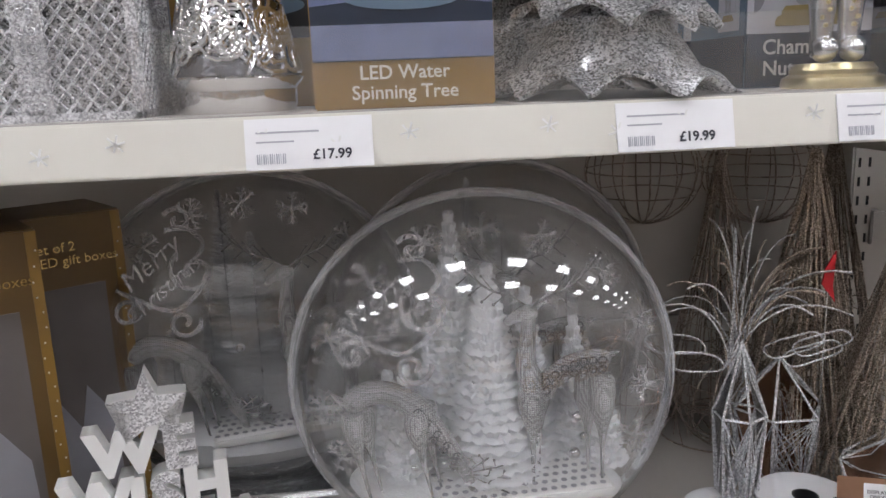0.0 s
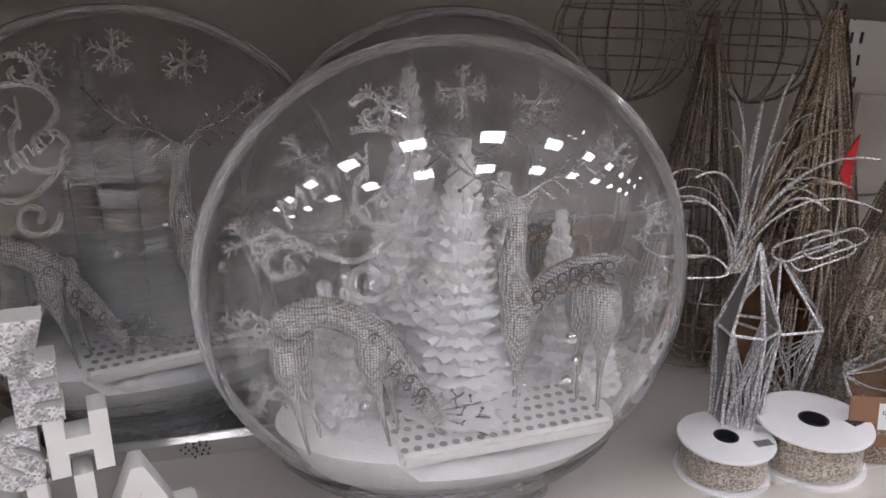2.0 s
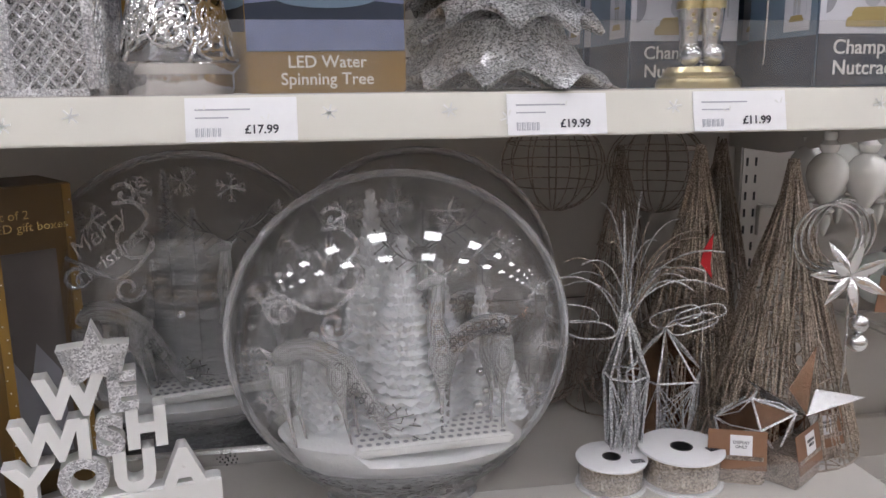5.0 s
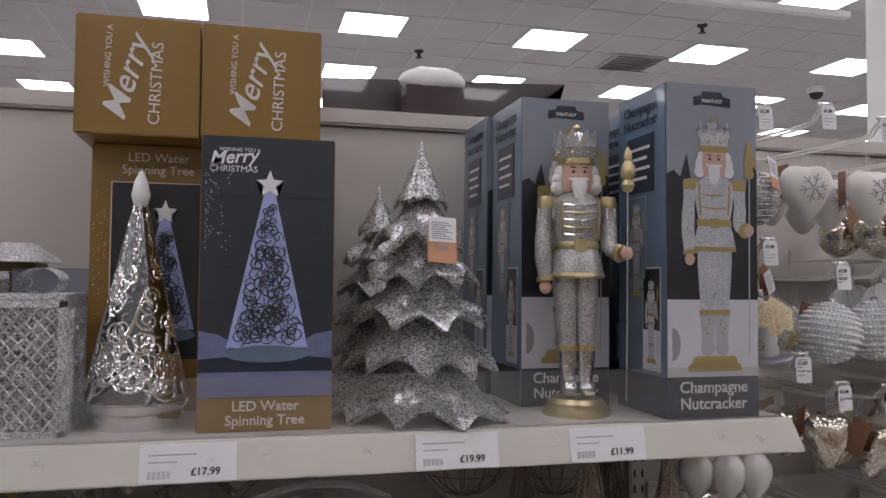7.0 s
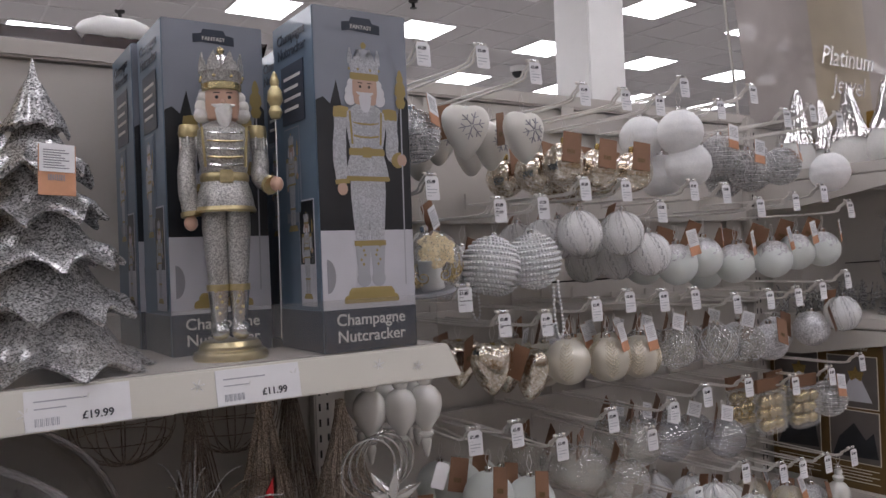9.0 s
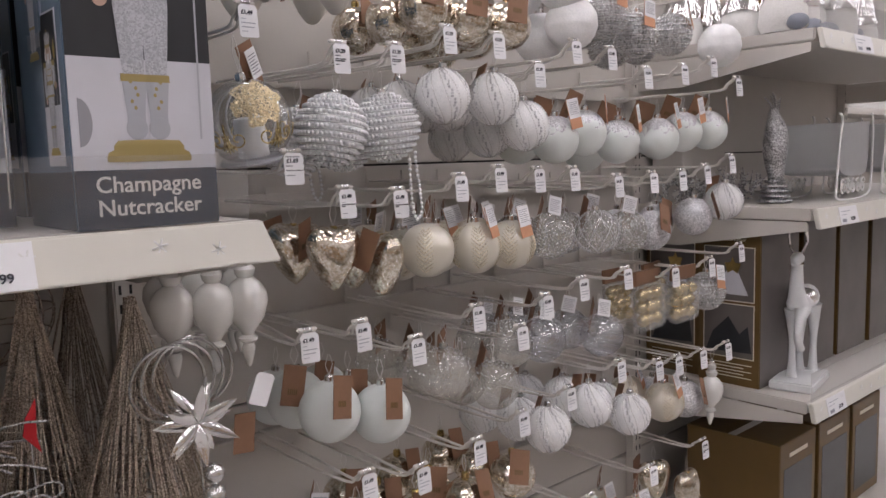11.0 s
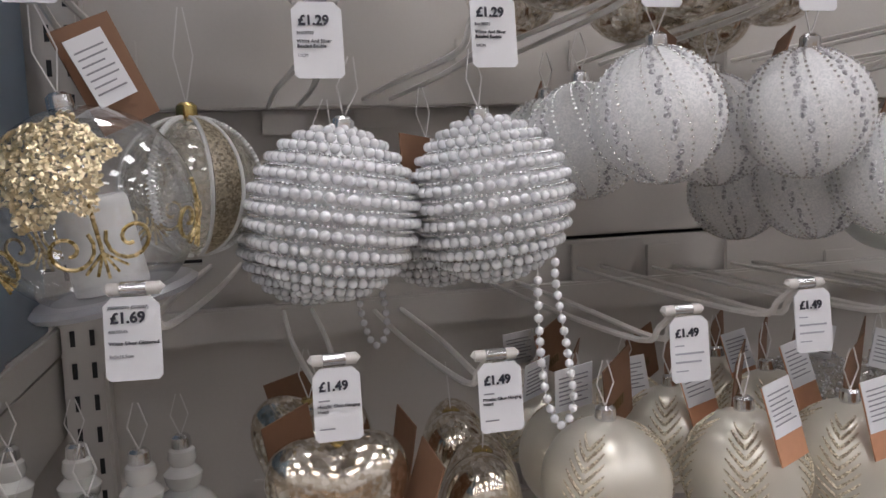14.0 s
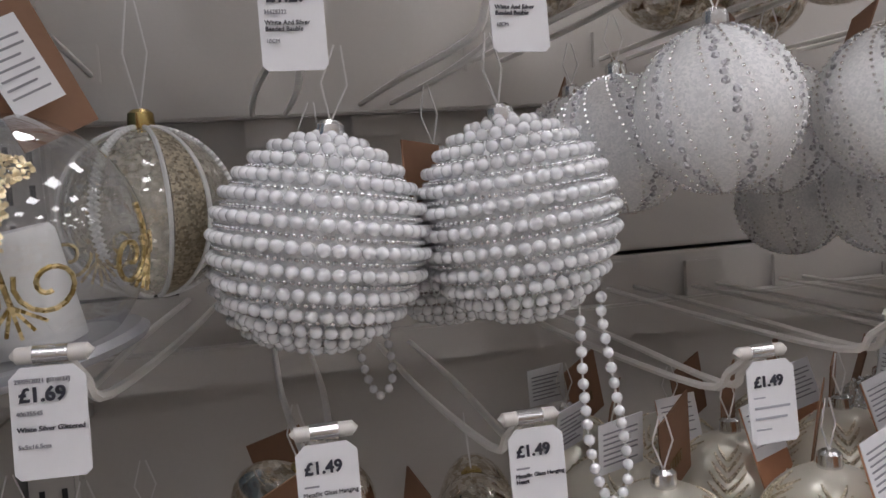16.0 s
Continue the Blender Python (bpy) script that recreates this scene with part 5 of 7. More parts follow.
for k in range(5):
    a0 = k * 1.2566 - 1.75
    for fl in (-1, 1):
        p = []
        for u, v in swirl(fl * 0.014, -0.008, 0.012, 1.35, fl, 2.6, 20):
            a = a0 + u / 0.050
            zz = max(-0.042, v - 0.006)
            r = math.sqrt(max(GR ** 2 - zz * zz, 1e-6)) + 0.0004
            p.append((r * math.cos(a), r * math.sin(a), zz))
        tube(p, 0.0010, 5, b)
    tube([((GR + 0.0004) * math.cos(zz / GR) * math.cos(a0), (GR + 0.0004) * math.cos(zz / GR) * math.sin(a0), GR * math.sin(zz / GR)) for zz in (0.006, -0.004, -0.014, -0.022)], 0.0011, 5, b)
    for q in range(-2, 3):
        tube([((GR - 0.002) * math.cos(a0), (GR - 0.002) * math.sin(a0), -0.018), ((GR - 0.006) * math.cos(a0 + q * 0.10), (GR - 0.006) * math.sin(a0 + q * 0.10), -0.031 + 0.002 * abs(q))], 0.0009, 4, b)
tagged(part("gold_scrollwork", b, GOLDGLIT, t, "gold glitter scrolls"), kind="stuff")
cap_and_string(t, 0.053, 0.045)
swing(t, 0.05, "brown", pose(0.020, 0.004, 0.096, 0, -14, 5))
swing(t, 0.05, "white", pose(0.018, -0.006, 0.088, 0, -16, 5) @ Matrix.Diagonal((0.72, 1, 1.15, 1)))
# gold and white striped bauble behind it
t = thing("gold_striped_bauble", "clear bauble striped with gold glitter and white braid", "bauble", pose(0.862, 0.905, 1.495))
ob = part("ball", ball(0.0435, u=40, v=28), clear("pale_gold_glass", (0.93, 0.90, 0.82), 0.05, 2.2, 0.34, (0.80, 0.76, 0.66)), t, "clear pale gold glass ball")
ob.visible_shadow = False
RB = 0.0440
for k in range(6):
    a0 = k * 1.0472 - 2.05
    if k % 2:
        b = bmesh.new()
        rows = [[b.verts.new((RB * math.sin(th) * math.cos(a0 + da), RB * math.sin(th) * math.sin(a0 + da), RB * math.cos(th))) for da in (-0.20, -0.07, 0.07, 0.20)] for th in [0.12 + 2.9 * i / 24 for i in range(25)]]
        for p, q in zip(rows, rows[1:]):
            for i in range(3):
                b.faces.new((p[i], q[i], q[i + 1], p[i + 1]))
        bmesh.ops.solidify(b, geom=b.faces[:], thickness=0.0006)
        part("gold_stripe", b, LEAFGLIT, t, "pale gold glitter stripe")
        for da in (-0.24, 0.24):
            part("white_cord", tube([(RB * math.sin(th) * math.cos(a0 + da), RB * math.sin(th) * math.sin(a0 + da), RB * math.cos(th)) for th in [0.12 + 2.9 * i / 30 for i in range(31)]], 0.0013, 6), WHITEP, t, "white twisted cord")
    else:
        for ph in (-1, 1):
            part("white_braid", tube([(RB * math.sin(th) * math.cos(a0 + ph * 0.05 * (-1) ** i), RB * math.sin(th) * math.sin(a0 + ph * 0.05 * (-1) ** i), RB * math.cos(th)) for i, th in enumerate([0.12 + 2.9 * i / 44 for i in range(45)])], 0.0015, 6), WHITEP, t, "white zigzag braid")
cap_and_string(t, 0.044, 0.06, GOLD)

# loop of pearl string hanging below the second pearl bauble
for x, y, dz in ((1.062, 0.80, 0.0), (0.975, 0.93, 0.03)):
    t = thing("pearl_string", "loop of white pearl beads hanging from a bauble", "bead string", pose(x, y, 1.44 + dz))
    b = bmesh.new()
    path = [(-0.007, 0, 0.0), (-0.007, 0, -0.04), (-0.004, 0, -0.075), (0.004, 0, -0.094), (0.013, 0, -0.083), (0.010, 0, -0.05), (0.004, 0, -0.01), (0.004, 0, 0.004)]
    pts = smooth_path(path, 24)
    acc, last = 0.0, pts[0]
    for p in pts:
        acc += (p - last).length
        last = p
        if acc > 0.0062:
            ball(0.0027, p, 10, 7, b)
            acc = 0.0
    tagged(part("bead_run", b, PEARL, t), kind="stuff")
    part("thread", tube(pts, 0.0005, 4), SILVERINK, t, "thin thread")


# ---- the shelf below ----
def bristle_tree(t, x, y, z0, h, r, seed, dense=True, name="bottle_brush_tree", label="white bottle-brush tree"):
    rg = random.Random(seed)
    vs, fs = [], []
    for k in range(int(5200 * h / 0.2)):
        f = rg.random() ** 1.35
        a = rg.uniform(0, 6.283)
        z = z0 + 0.01 + f * h
        ln = (r * (1 - f) + 0.005) * rg.uniform(0.75, 1.1)
        d = Vector((math.cos(a), math.sin(a), rg.uniform(0.15, 0.4)))
        p = Vector((x, y, z))
        s = Vector((-math.sin(a), math.cos(a), rg.uniform(-0.5, 0.5))) * 0.0007
        i = len(vs)
        vs += [p - s, p + s, p + d * ln]
        fs.append((i, i + 1, i + 2))
    me = bpy.data.meshes.new("mesh")
    me.from_pydata([tuple(v) for v in vs], [], fs)
    me.materials.append(BRISTLE)
    ob = new(name, me)
    ob.parent = t
    tagged(ob, label, kind="stuff")
    if not dense:
        part("stem", tube([(x, y, z0), (x, y, z0 + h)], 0.0012, 6), GREYINK, t, "dark twisted wire stem")
        return
    # whorls of packed bristles
    n = max(8, int(h / 0.011))
    prof = []
    for k in range(n):
        f = k / n
        prof += [(r * 0.80 * (1 - f) + 0.004, z0 + 0.012 + f * h + 0.006), (r * 0.58 * (1 - f) + 0.002, z0 + 0.012 + f * h + 0.0075)]
    b = lathe(prof + [(0, z0 + h)], 64)
    for v in b.verts:
        v.co.x *= 1 + rg.uniform(-0.09, 0.09)
        v.co.y *= 1 + rg.uniform(-0.09, 0.09)
        v.co.z += rg.uniform(-0.002, 0.003)
    part("tree_core", b, FLOCK, t, "dense white inner bristles", Matrix.Translation((x, y, 0)))


def sheer(name, col, through_share):
    """Thin plastic bristle that lets part of the light through."""
    m = bpy.data.materials.new(name)
    m.use_nodes = True
    nt = m.node_tree
    tl = nt.nodes.new("ShaderNodeBsdfTranslucent")
    tl.inputs[0].default_value = (*col, 1)
    b = nt.nodes["Principled BSDF"]
    b.inputs["Base Color"].default_value = (*col, 1)
    b.inputs["Roughness"].default_value = 0.35
    mx = nt.nodes.new("ShaderNodeMixShader")
    mx.inputs[0].default_value = through_share
    nt.links.new(b.outputs[0], mx.inputs[1])
    nt.links.new(tl.outputs[0], mx.inputs[2])
    nt.links.new(mx.outputs[0], nt.nodes["Material Output"].inputs[0])
    return m


def beaded(name, col, scale):
    """Rows of tiny round mirrored beads moulded into a surface."""
    m = bpy.data.materials.new(name)
    m.use_nodes = True
    nt = m.node_tree
    b = nt.nodes["Principled BSDF"]
    tc = nt.nodes.new("ShaderNodeTexCoord")
    v = nt.nodes.new("ShaderNodeTexVoronoi")
    v.inputs["Scale"].default_value, v.inputs["Randomness"].default_value = scale, 0.25
    nt.links.new(tc.outputs["Object"], v.inputs["Vector"])
    # shade in the gaps between beads is painted into the base colour
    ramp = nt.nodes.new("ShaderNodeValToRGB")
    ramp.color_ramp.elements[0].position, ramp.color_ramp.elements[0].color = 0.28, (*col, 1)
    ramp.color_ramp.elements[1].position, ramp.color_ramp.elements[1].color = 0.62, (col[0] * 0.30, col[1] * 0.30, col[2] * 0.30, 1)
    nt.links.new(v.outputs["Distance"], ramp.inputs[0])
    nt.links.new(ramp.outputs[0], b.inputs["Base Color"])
    b.inputs["Metallic"].default_value, b.inputs["Roughness"].default_value = 0.6, 0.22
    bp = nt.nodes.new("ShaderNodeBump")
    bp.invert = True
    bp.inputs["Strength"].default_value, bp.inputs["Distance"].default_value = 1.0, 0.0022
    nt.links.new(v.outputs["Distance"], bp.inputs["Height"])
    nt.links.new(bp.outputs[0], b.inputs["Normal"])
    return m


FLOCK = mat("white_flock", (0.90, 0.91, 0.93), 0.6, scale=400, vary=0.12, bump=0.6)
BRISTLE = sheer("white_bristle", (0.90, 0.91, 0.93), 0.45)
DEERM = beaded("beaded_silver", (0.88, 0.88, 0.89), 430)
SMOKE = clear("grey_translucent_base", (0.55, 0.56, 0.57), 0.15, 1.4, 0.30, (0.55, 0.56, 0.58))


def antlers(b, x, y, z, s, mi=0):
    for sx in (-1, 1):
        main = smooth_path([(x, y, z), (x + sx * 0.018 * s, y - 0.006, z + 0.014 * s), (x + sx * 0.040 * s, y - 0.004, z + 0.022 * s), (x + sx * 0.062 * s, y, z + 0.040 * s)], 4)
        tube(main, 0.0012, 5, b, mi)
        for k in (3, 5, 7, 9, 11):
            p = main[k]
            for up in (1, -0.6):
                q = p + Vector((sx * 0.012 * s, 0, up * 0.016 * s))
                tube([p, q], 0.0008, 4, b, mi)
                ball(0.0018, q, 6, 5, b, mi)


def standing_deer(t, x, y, z, s=1.0, flip=-1):
    """A slim beaded reindeer facing to flip's side; hooves at z."""
    b = bmesh.new()
    f = flip
    P = lambda u, w, dy=0.0: (x + f * u * s, y + dy, z + w * s)
    # arched back, tail tuft, neck, head
    tube(smooth_path([P(0.030, 0.100), P(0.012, 0.120), P(-0.010, 0.132), P(-0.032, 0.136), P(-0.046, 0.136)], 4), [0.012] * 5 + [0.0115] * 5 + [0.011] * 4 + [0.0095, 0.008, 0.005], 12, b)
    tube([P(-0.042, 0.137), P(-0.056, 0.143)], [0.006, 0.001], 7, b)
    tube(smooth_path([P(0.034, 0.108), P(0.042, 0.135), P(0.040, 0.160), P(0.038, 0.184)], 4), [0.0145, 0.014, 0.0135, 0.0125, 0.0115, 0.0108, 0.010, 0.0095, 0.0088, 0.0082, 0.0078, 0.0075, 0.0075], 12, b)
    tube(smooth_path([P(0.030, 0.189), P(0.042, 0.190), P(0.052, 0.186), P(0.064, 0.180)], 3), [0.005, 0.007, 0.0085, 0.0088, 0.0082, 0.007, 0.0062, 0.0055, 0.0045, 0.003], 10, b)
    tube([P(0.030, 0.194), P(0.018, 0.203)], [0.0035, 0.001], 6, b)
    # drop-shaped shoulders and haunches on needle legs
    for u, dy in ((0.037, -0.008), (0.028, 0.012), (-0.037, -0.008), (-0.026, 0.013)):
        tube(smooth_path([P(u, 0.122 if u < 0 else 0.112, dy * 0.6), P(u + 0.001, 0.088, dy), P(u, 0.050, dy), P(u, 0.0, dy)], 4), [0.011, 0.0135, 0.0150, 0.0152, 0.0145, 0.0115, 0.0085, 0.0058, 0.0036, 0.0026, 0.0022, 0.0018, 0.0013], 10, b)
    antlers(b, x + f * 0.038 * s, y, z + 0.195 * s, 1.05 * s)
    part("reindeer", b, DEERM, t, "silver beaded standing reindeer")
    b = bmesh.new()
    for row in range(2):
        for k in range(7):
            u = -0.036 + 0.0098 * k
            w = 0.139 - 9.0 * max(0, u + 0.026) ** 2 - 0.0095 * row
            tube([P(u + 0.0042 * math.cos(a), w + 0.0042 * math.sin(a), -0.0118) for a in [i * math.pi / 5 for i in range(11)]], 0.0010, 4, b)
    part("saddle_scrolls", b, NIGHT, t, "dark pierced scrolls")


def grazing_deer(t, x, y, z, s=1.0):
    """Head down to the right; hooves at z."""
    b = bmesh.new()
    P = lambda u, w, dy=0.0: (x + u * s, y + dy, z + w * s)
    tube(smooth_path([P(-0.052, 0.098), P(-0.030, 0.112), P(-0.005, 0.109), P(0.020, 0.093), P(0.032, 0.080)], 4), [0.008, 0.0115, 0.013] + [0.0125] * 8 + [0.013] * 4 + [0.012, 0.010], 12, b)
    tube(smooth_path([P(0.022, 0.090), P(0.040, 0.066), P(0.056, 0.042), P(0.066, 0.022)], 4), [0.0125, 0.012, 0.0115, 0.011, 0.0104, 0.0098, 0.0092, 0.0086, 0.008, 0.0076, 0.0072, 0.007, 0.0068], 11, b)
    tube(smooth_path([P(0.060, 0.034), P(0.069, 0.016), P(0.077, -0.006)], 4), [0.007, 0.008, 0.0084, 0.008, 0.0072, 0.006, 0.005, 0.004, 0.0025], 10, b)
    for u, dy in ((-0.046, -0.008), (-0.036, 0.012), (0.018, -0.008), (0.028, 0.010)):
        tube(smooth_path([P(u, 0.094, dy), P(u + 0.001, 0.066, dy), P(u + 0.006, 0.036, dy), P(u + 0.014, -0.006, dy)], 4), [0.0105, 0.0125, 0.013, 0.0125, 0.0108, 0.0085, 0.0062, 0.0044, 0.0030, 0.0024, 0.002, 0.0016, 0.0012], 10, b)
    tube([P(-0.056, 0.103), P(-0.068, 0.114)], [0.005, 0.001], 6, b)
    for k in range(6):
        a = -0.3 + 0.5 * k
        tip = P(0.078 + 0.036 * math.cos(a), 0.008 + 0.034 * math.sin(a), -0.012)
        tube([P(0.066, 0.020, -0.006), tip], 0.0009, 4, b)
        for q in (0.5, 0.8):
            m0 = Vector(P(0.066, 0.020, -0.006)).lerp(Vector(tip), q)
            e = m0 + Vector((0.008 * math.cos(a + 1), 0, 0.008 * math.sin(a + 1)))
            tube([m0, e], 0.0007, 4, b)
            ball(0.0016, e, 6, 5, b)
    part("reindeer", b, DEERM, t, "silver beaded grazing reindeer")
    b = bmesh.new()
    for k in range(5):
        u, w = 0.018 + 0.0095 * k, 0.090 - 0.0125 * k
        for fl in (1, -1):
            tube([P(u + dx, w + dz, -0.0128) for dx, dz in swirl(fl * 0.002, fl * 0.003, 0.0052, 1.2, fl, 0.4, 10)], 0.0010, 4, b)
    part("collar_scrolls", b, NIGHT, t, "dark pierced scrolls")


def snowflake(b, x, y, z, r, rg):
    for k in range(6):
        a = k * math.pi / 3 + rg.random()
        e = (x + r * math.cos(a), y, z + r * math.sin(a))
        tube([(x, y, z), e], [0.0022, 0.0012], 5, b)
        for q in (0.45, 0.75):
            c = (x + q * r * math.cos(a), y, z + q * r * math.sin(a))
            for sg in (1, -1):
                tube([c, (c[0] + 0.35 * r * math.cos(a + sg * 0.9), y, c[2] + 0.35 * r * math.sin(a + sg * 0.9))], 0.0011, 4, b)


def snow_globe(m, full, seed, bare=False):
    rg = random.Random(seed)
    t = thing("snow_globe", "large clear plastic snow globe with silver reindeer and white trees" if full else "large clear snow globe with reindeer on a grey base", "snow globe", m, "snow globes")
    rx, ry, rz = 0.206, 0.116, 0.203
    prof = [(math.sin(a), math.cos(a)) for a in [k * 2.62 / 40 for k in range(41)]]
    ob = part("dome", moved(lathe(prof, 72), Matrix.Diagonal((rx, ry, rz, 1))), DOME, t, "clear plastic dome")
    ob.visible_shadow = False
    b = bmesh.new()                       # seam where the two halves meet
    pts = [(rx * 1.004 * math.sin(a), 0, rz * 1.004 * math.cos(a)) for a in [-2.55 + k * 5.1 / 60 for k in range(61)]]
    tube(pts, 0.0055, 8, b)
    ob = part("seam", b, SEAM, t, "clear rim where the halves meet")
    ob.visible_shadow = False
    part("base_rim", moved(lathe([(0.735, -0.700), (0.675, -0.765), (0.60, -0.825), (0.51, -0.89), (0.45, -0.96), (0.47, -1.02), (0, -1.02)], 56), Matrix.Diagonal((rx, ry, rz, 1))), SMOKE, t, "grey translucent foot")
    low = -0.125
    b = lathe([(0.0, 0.010), (0.40, 0.004), (0.68, -0.004), (0.74, -0.02), (0.62, -0.125), (0.45, -0.235), (0, -0.235)], 48, wave=lambda a, k: (1, 0.012 * math.sin(3 * a + k) + 0.008 * math.sin(7 * a) if k < 3 else 0))
    for v in b.verts:
        v.co = Vector((v.co.x * rx, v.co.y * ry, low + v.co.z * 0.2 + (0.016 if v.co.x < -0.2 and v.co.z > -0.02 else 0)))
    part("snow_bed", b, SNOW, t, "artificial snow granules")
    b = box(-0.085, 0.105, -0.072, 0.002, low + 0.006, low + 0.020, 0.004)
    part("plinth", moved(b, pose(0.02, 0, 0, 0, 0, 8)), WHITEP, t, "white perforated plinth")
    b = bmesh.new()
    for i in range(17):
        for j in range(5):
            q = lathe([(0, 0.0), (0.0034, 0.0), (0.0034, 0.0006), (0, 0.0006)], 10)
            merge(b, moved(q, pose(-0.080 + 0.0108 * i + 0.005 * (j % 2), -0.064 + 0.0145 * j, low + 0.0200)))
    part("perforation", moved(b, pose(0.02, 0, 0, 0, 0, 8)), GREYINK, t, "rows of holes")
    tagged(t.children[-1], kind="stuff")
    for x, y, h, r, s in ((-0.030, 0.03, 0.295, 0.058, 1), (0.006, -0.012, 0.245, 0.070, 2), (-0.055, 0.03, 0.17, 0.035, 3), (0.105, 0.03, 0.17, 0.035, 4), (-0.105, 0.02, 0.12, 0.030, 5)) + (((0.052, 0.035, 0.205, 0.048, 6), (-0.085, -0.005, 0.135, 0.032, 7), (0.135, 0.005, 0.10, 0.028, 8)) if full else ()):
        bristle_tree(t, x, y, low, h, r, seed + s, full)
    if not bare:
        standing_deer(t, 0.085, -0.034, low + 0.016, 1.0, -1)
    if full:
        standing_deer(t, 0.075, 0.050, low + 0.016, 1.08, -1)
    if bare:
        return t
    grazing_deer(t, -0.092, -0.052, low + 0.022, 1.0)
    b = bmesh.new()
    for k in range(14):
        a, zz = rg.uniform(0, 6.28), rg.uniform(-0.10, 0.02)
        bx, by = rg.uniform(-0.09, 0.11), rg.uniform(-0.055, -0.025)
        part("silver_ball", ball(rg.uniform(0.0045, 0.007), (bx, by, zz), 14, 10), STEEL, t)
    b.free()
    for ang in (-2.0, -1.65, -1.2, -0.75, -0.35, 0.0, 0.35, 0.8, 1.2, 1.6, 1.95):
        b = bmesh.new()
        snowflake(b, 0.172 * math.sin(ang), -0.03, 0.170 * math.cos(ang), 0.020, rg)
        part("snowflake", b, ORN, t, "frosted clear snowflake")
    # scrolled lettering ornament
    b = bmesh.new()
    for pts in (swirl(-0.058, 0.100, 0.028, 1.3, 1, 2.2, 20), swirl(-0.070, 0.160, 0.016, 1.1, -1, 0.5, 16), swirl(-0.075, 0.040, 0.020, 1.2, -1, 3.0, 18), swirl(-0.135, 0.055, 0.018, 1.2, 1, 0.2, 16)):
        tube([(x, -0.068, z) for x, z in pts], 0.0028, 7, b)
    for pts in ([(-0.145, 0.085), (-0.120, 0.070), (-0.085, 0.055), (-0.055, 0.075), (-0.040, 0.105)], [(-0.085, 0.150), (-0.060, 0.150), (-0.045, 0.130), (-0.060, 0.110)]):
        tube(smooth_path([(x, -0.068, z) for x, z in pts], 5), 0.0028, 7, b)
    part("scroll_ornament", b, ORN, t, "silver scrolled ornament")
    words("Merry", 0.032, ORN, t, pose(-0.105, -0.070, 0.112, 0, -38, 0), shear=0.3)
    words("Christmas", 0.026, ORN, t, pose(-0.095, -0.070, 0.080, 0, -38, 0), shear=0.3)
    return t


snow_globe(pose(0.117, 0.805, 1.079, 0, 0, -4), True, 11)
snow_globe(pose(-0.150, 0.985, 1.093, 0, 0, 6), False, 23)
snow_globe(pose(0.165, 0.99, 1.090, 0, 0, 3), False, 31, True)
for gx, gy in ((-0.150, 0.985), (0.165, 0.99)):
    t = thing("globe_stand", "grey silver plastic stand with speaker holes under a globe", "stand", pose(gx, gy, LOWER))
    part("body", box(-0.125, 0.125, -0.075, 0.075, 0, 0.026, 0.006), STEEL, t)
    b = bmesh.new()
    for k in range(19):
        r, a = 0.0035 * math.sqrt(k), k * 2.4
        ball(0.0013, (0.04 + r * math.cos(a), -0.0753, 0.013 + 0.7 * r * math.sin(a)), 6, 4, b)
    part("speaker_holes", b, BLACKP, t, "cluster of small dark holes")

# wooden word ornament
t = thing("word_ornament", "white wooden ornament of stacked letters topped with a glitter star", "christmas ornament", pose(-0.222, 0.735, LOWER, 0, 0, 12))
GLITFACE = PALEGLIT


def block_letter(txt, size, x, z, rot=0.0, tilt=0.0):
    cu = bpy.data.curves.new("t", "FONT")
    cu.body, cu.size, cu.align_x, cu.align_y, cu.extrude, cu.offset, cu.resolution_u = txt, size, "CENTER", "CENTER", 0.012, 0.0034, 3
    ob = bpy.data.objects.new("t", cu)
    scene.collection.objects.link(ob)
    me = bpy.data.meshes.new_from_object(ob.evaluated_get(bpy.context.evaluated_depsgraph_get()))
    bpy.data.objects.remove(ob)
    me.materials.clear()
    me.materials.append(WHITEP)
    me.materials.append(GLITFACE)
    if txt in "ESO":
        for p in me.polygons:
            if p.normal.z > 0.9:
                p.material_index = 1
    o = new("letter", me)
    o.parent = t
    o.matrix_basis = pose(x, 0, z, 90, rot, tilt)
    return tagged(o, "thick white letter")


b = flat(star_outline(0.038, 0.0165, 5, 0, 0), -0.012, None, 0, 0.024)
for f in b.faces:
    if f.normal.y < -0.9:
        f.material_index = 1
part("star", b, [WHITEP, PALEGLIT], t, "white star with a silver glitter face", pose(0.004, 0, 0.228))
for txt, x, z, s in (("W", -0.022, 0.186, 0.058), ("E", 0.028, 0.184, 0.058), ("W", -0.050, 0.138, 0.058), ("I", -0.014, 0.136, 0.058), ("S", 0.012, 0.136, 0.058), ("H", 0.050, 0.139, 0.060), ("Y", -0.070, 0.090, 0.062), ("O", -0.018, 0.090, 0.062), ("U", 0.034, 0.090, 0.062), ("A", 0.085, 0.084, 0.062)):
    block_letter(txt, s, x, z)
part("plinth", box(-0.11, 0.125, -0.012, 0.012, 0.0, 0.068, 0.002), WHITEP, t, "thick white bottom bar")

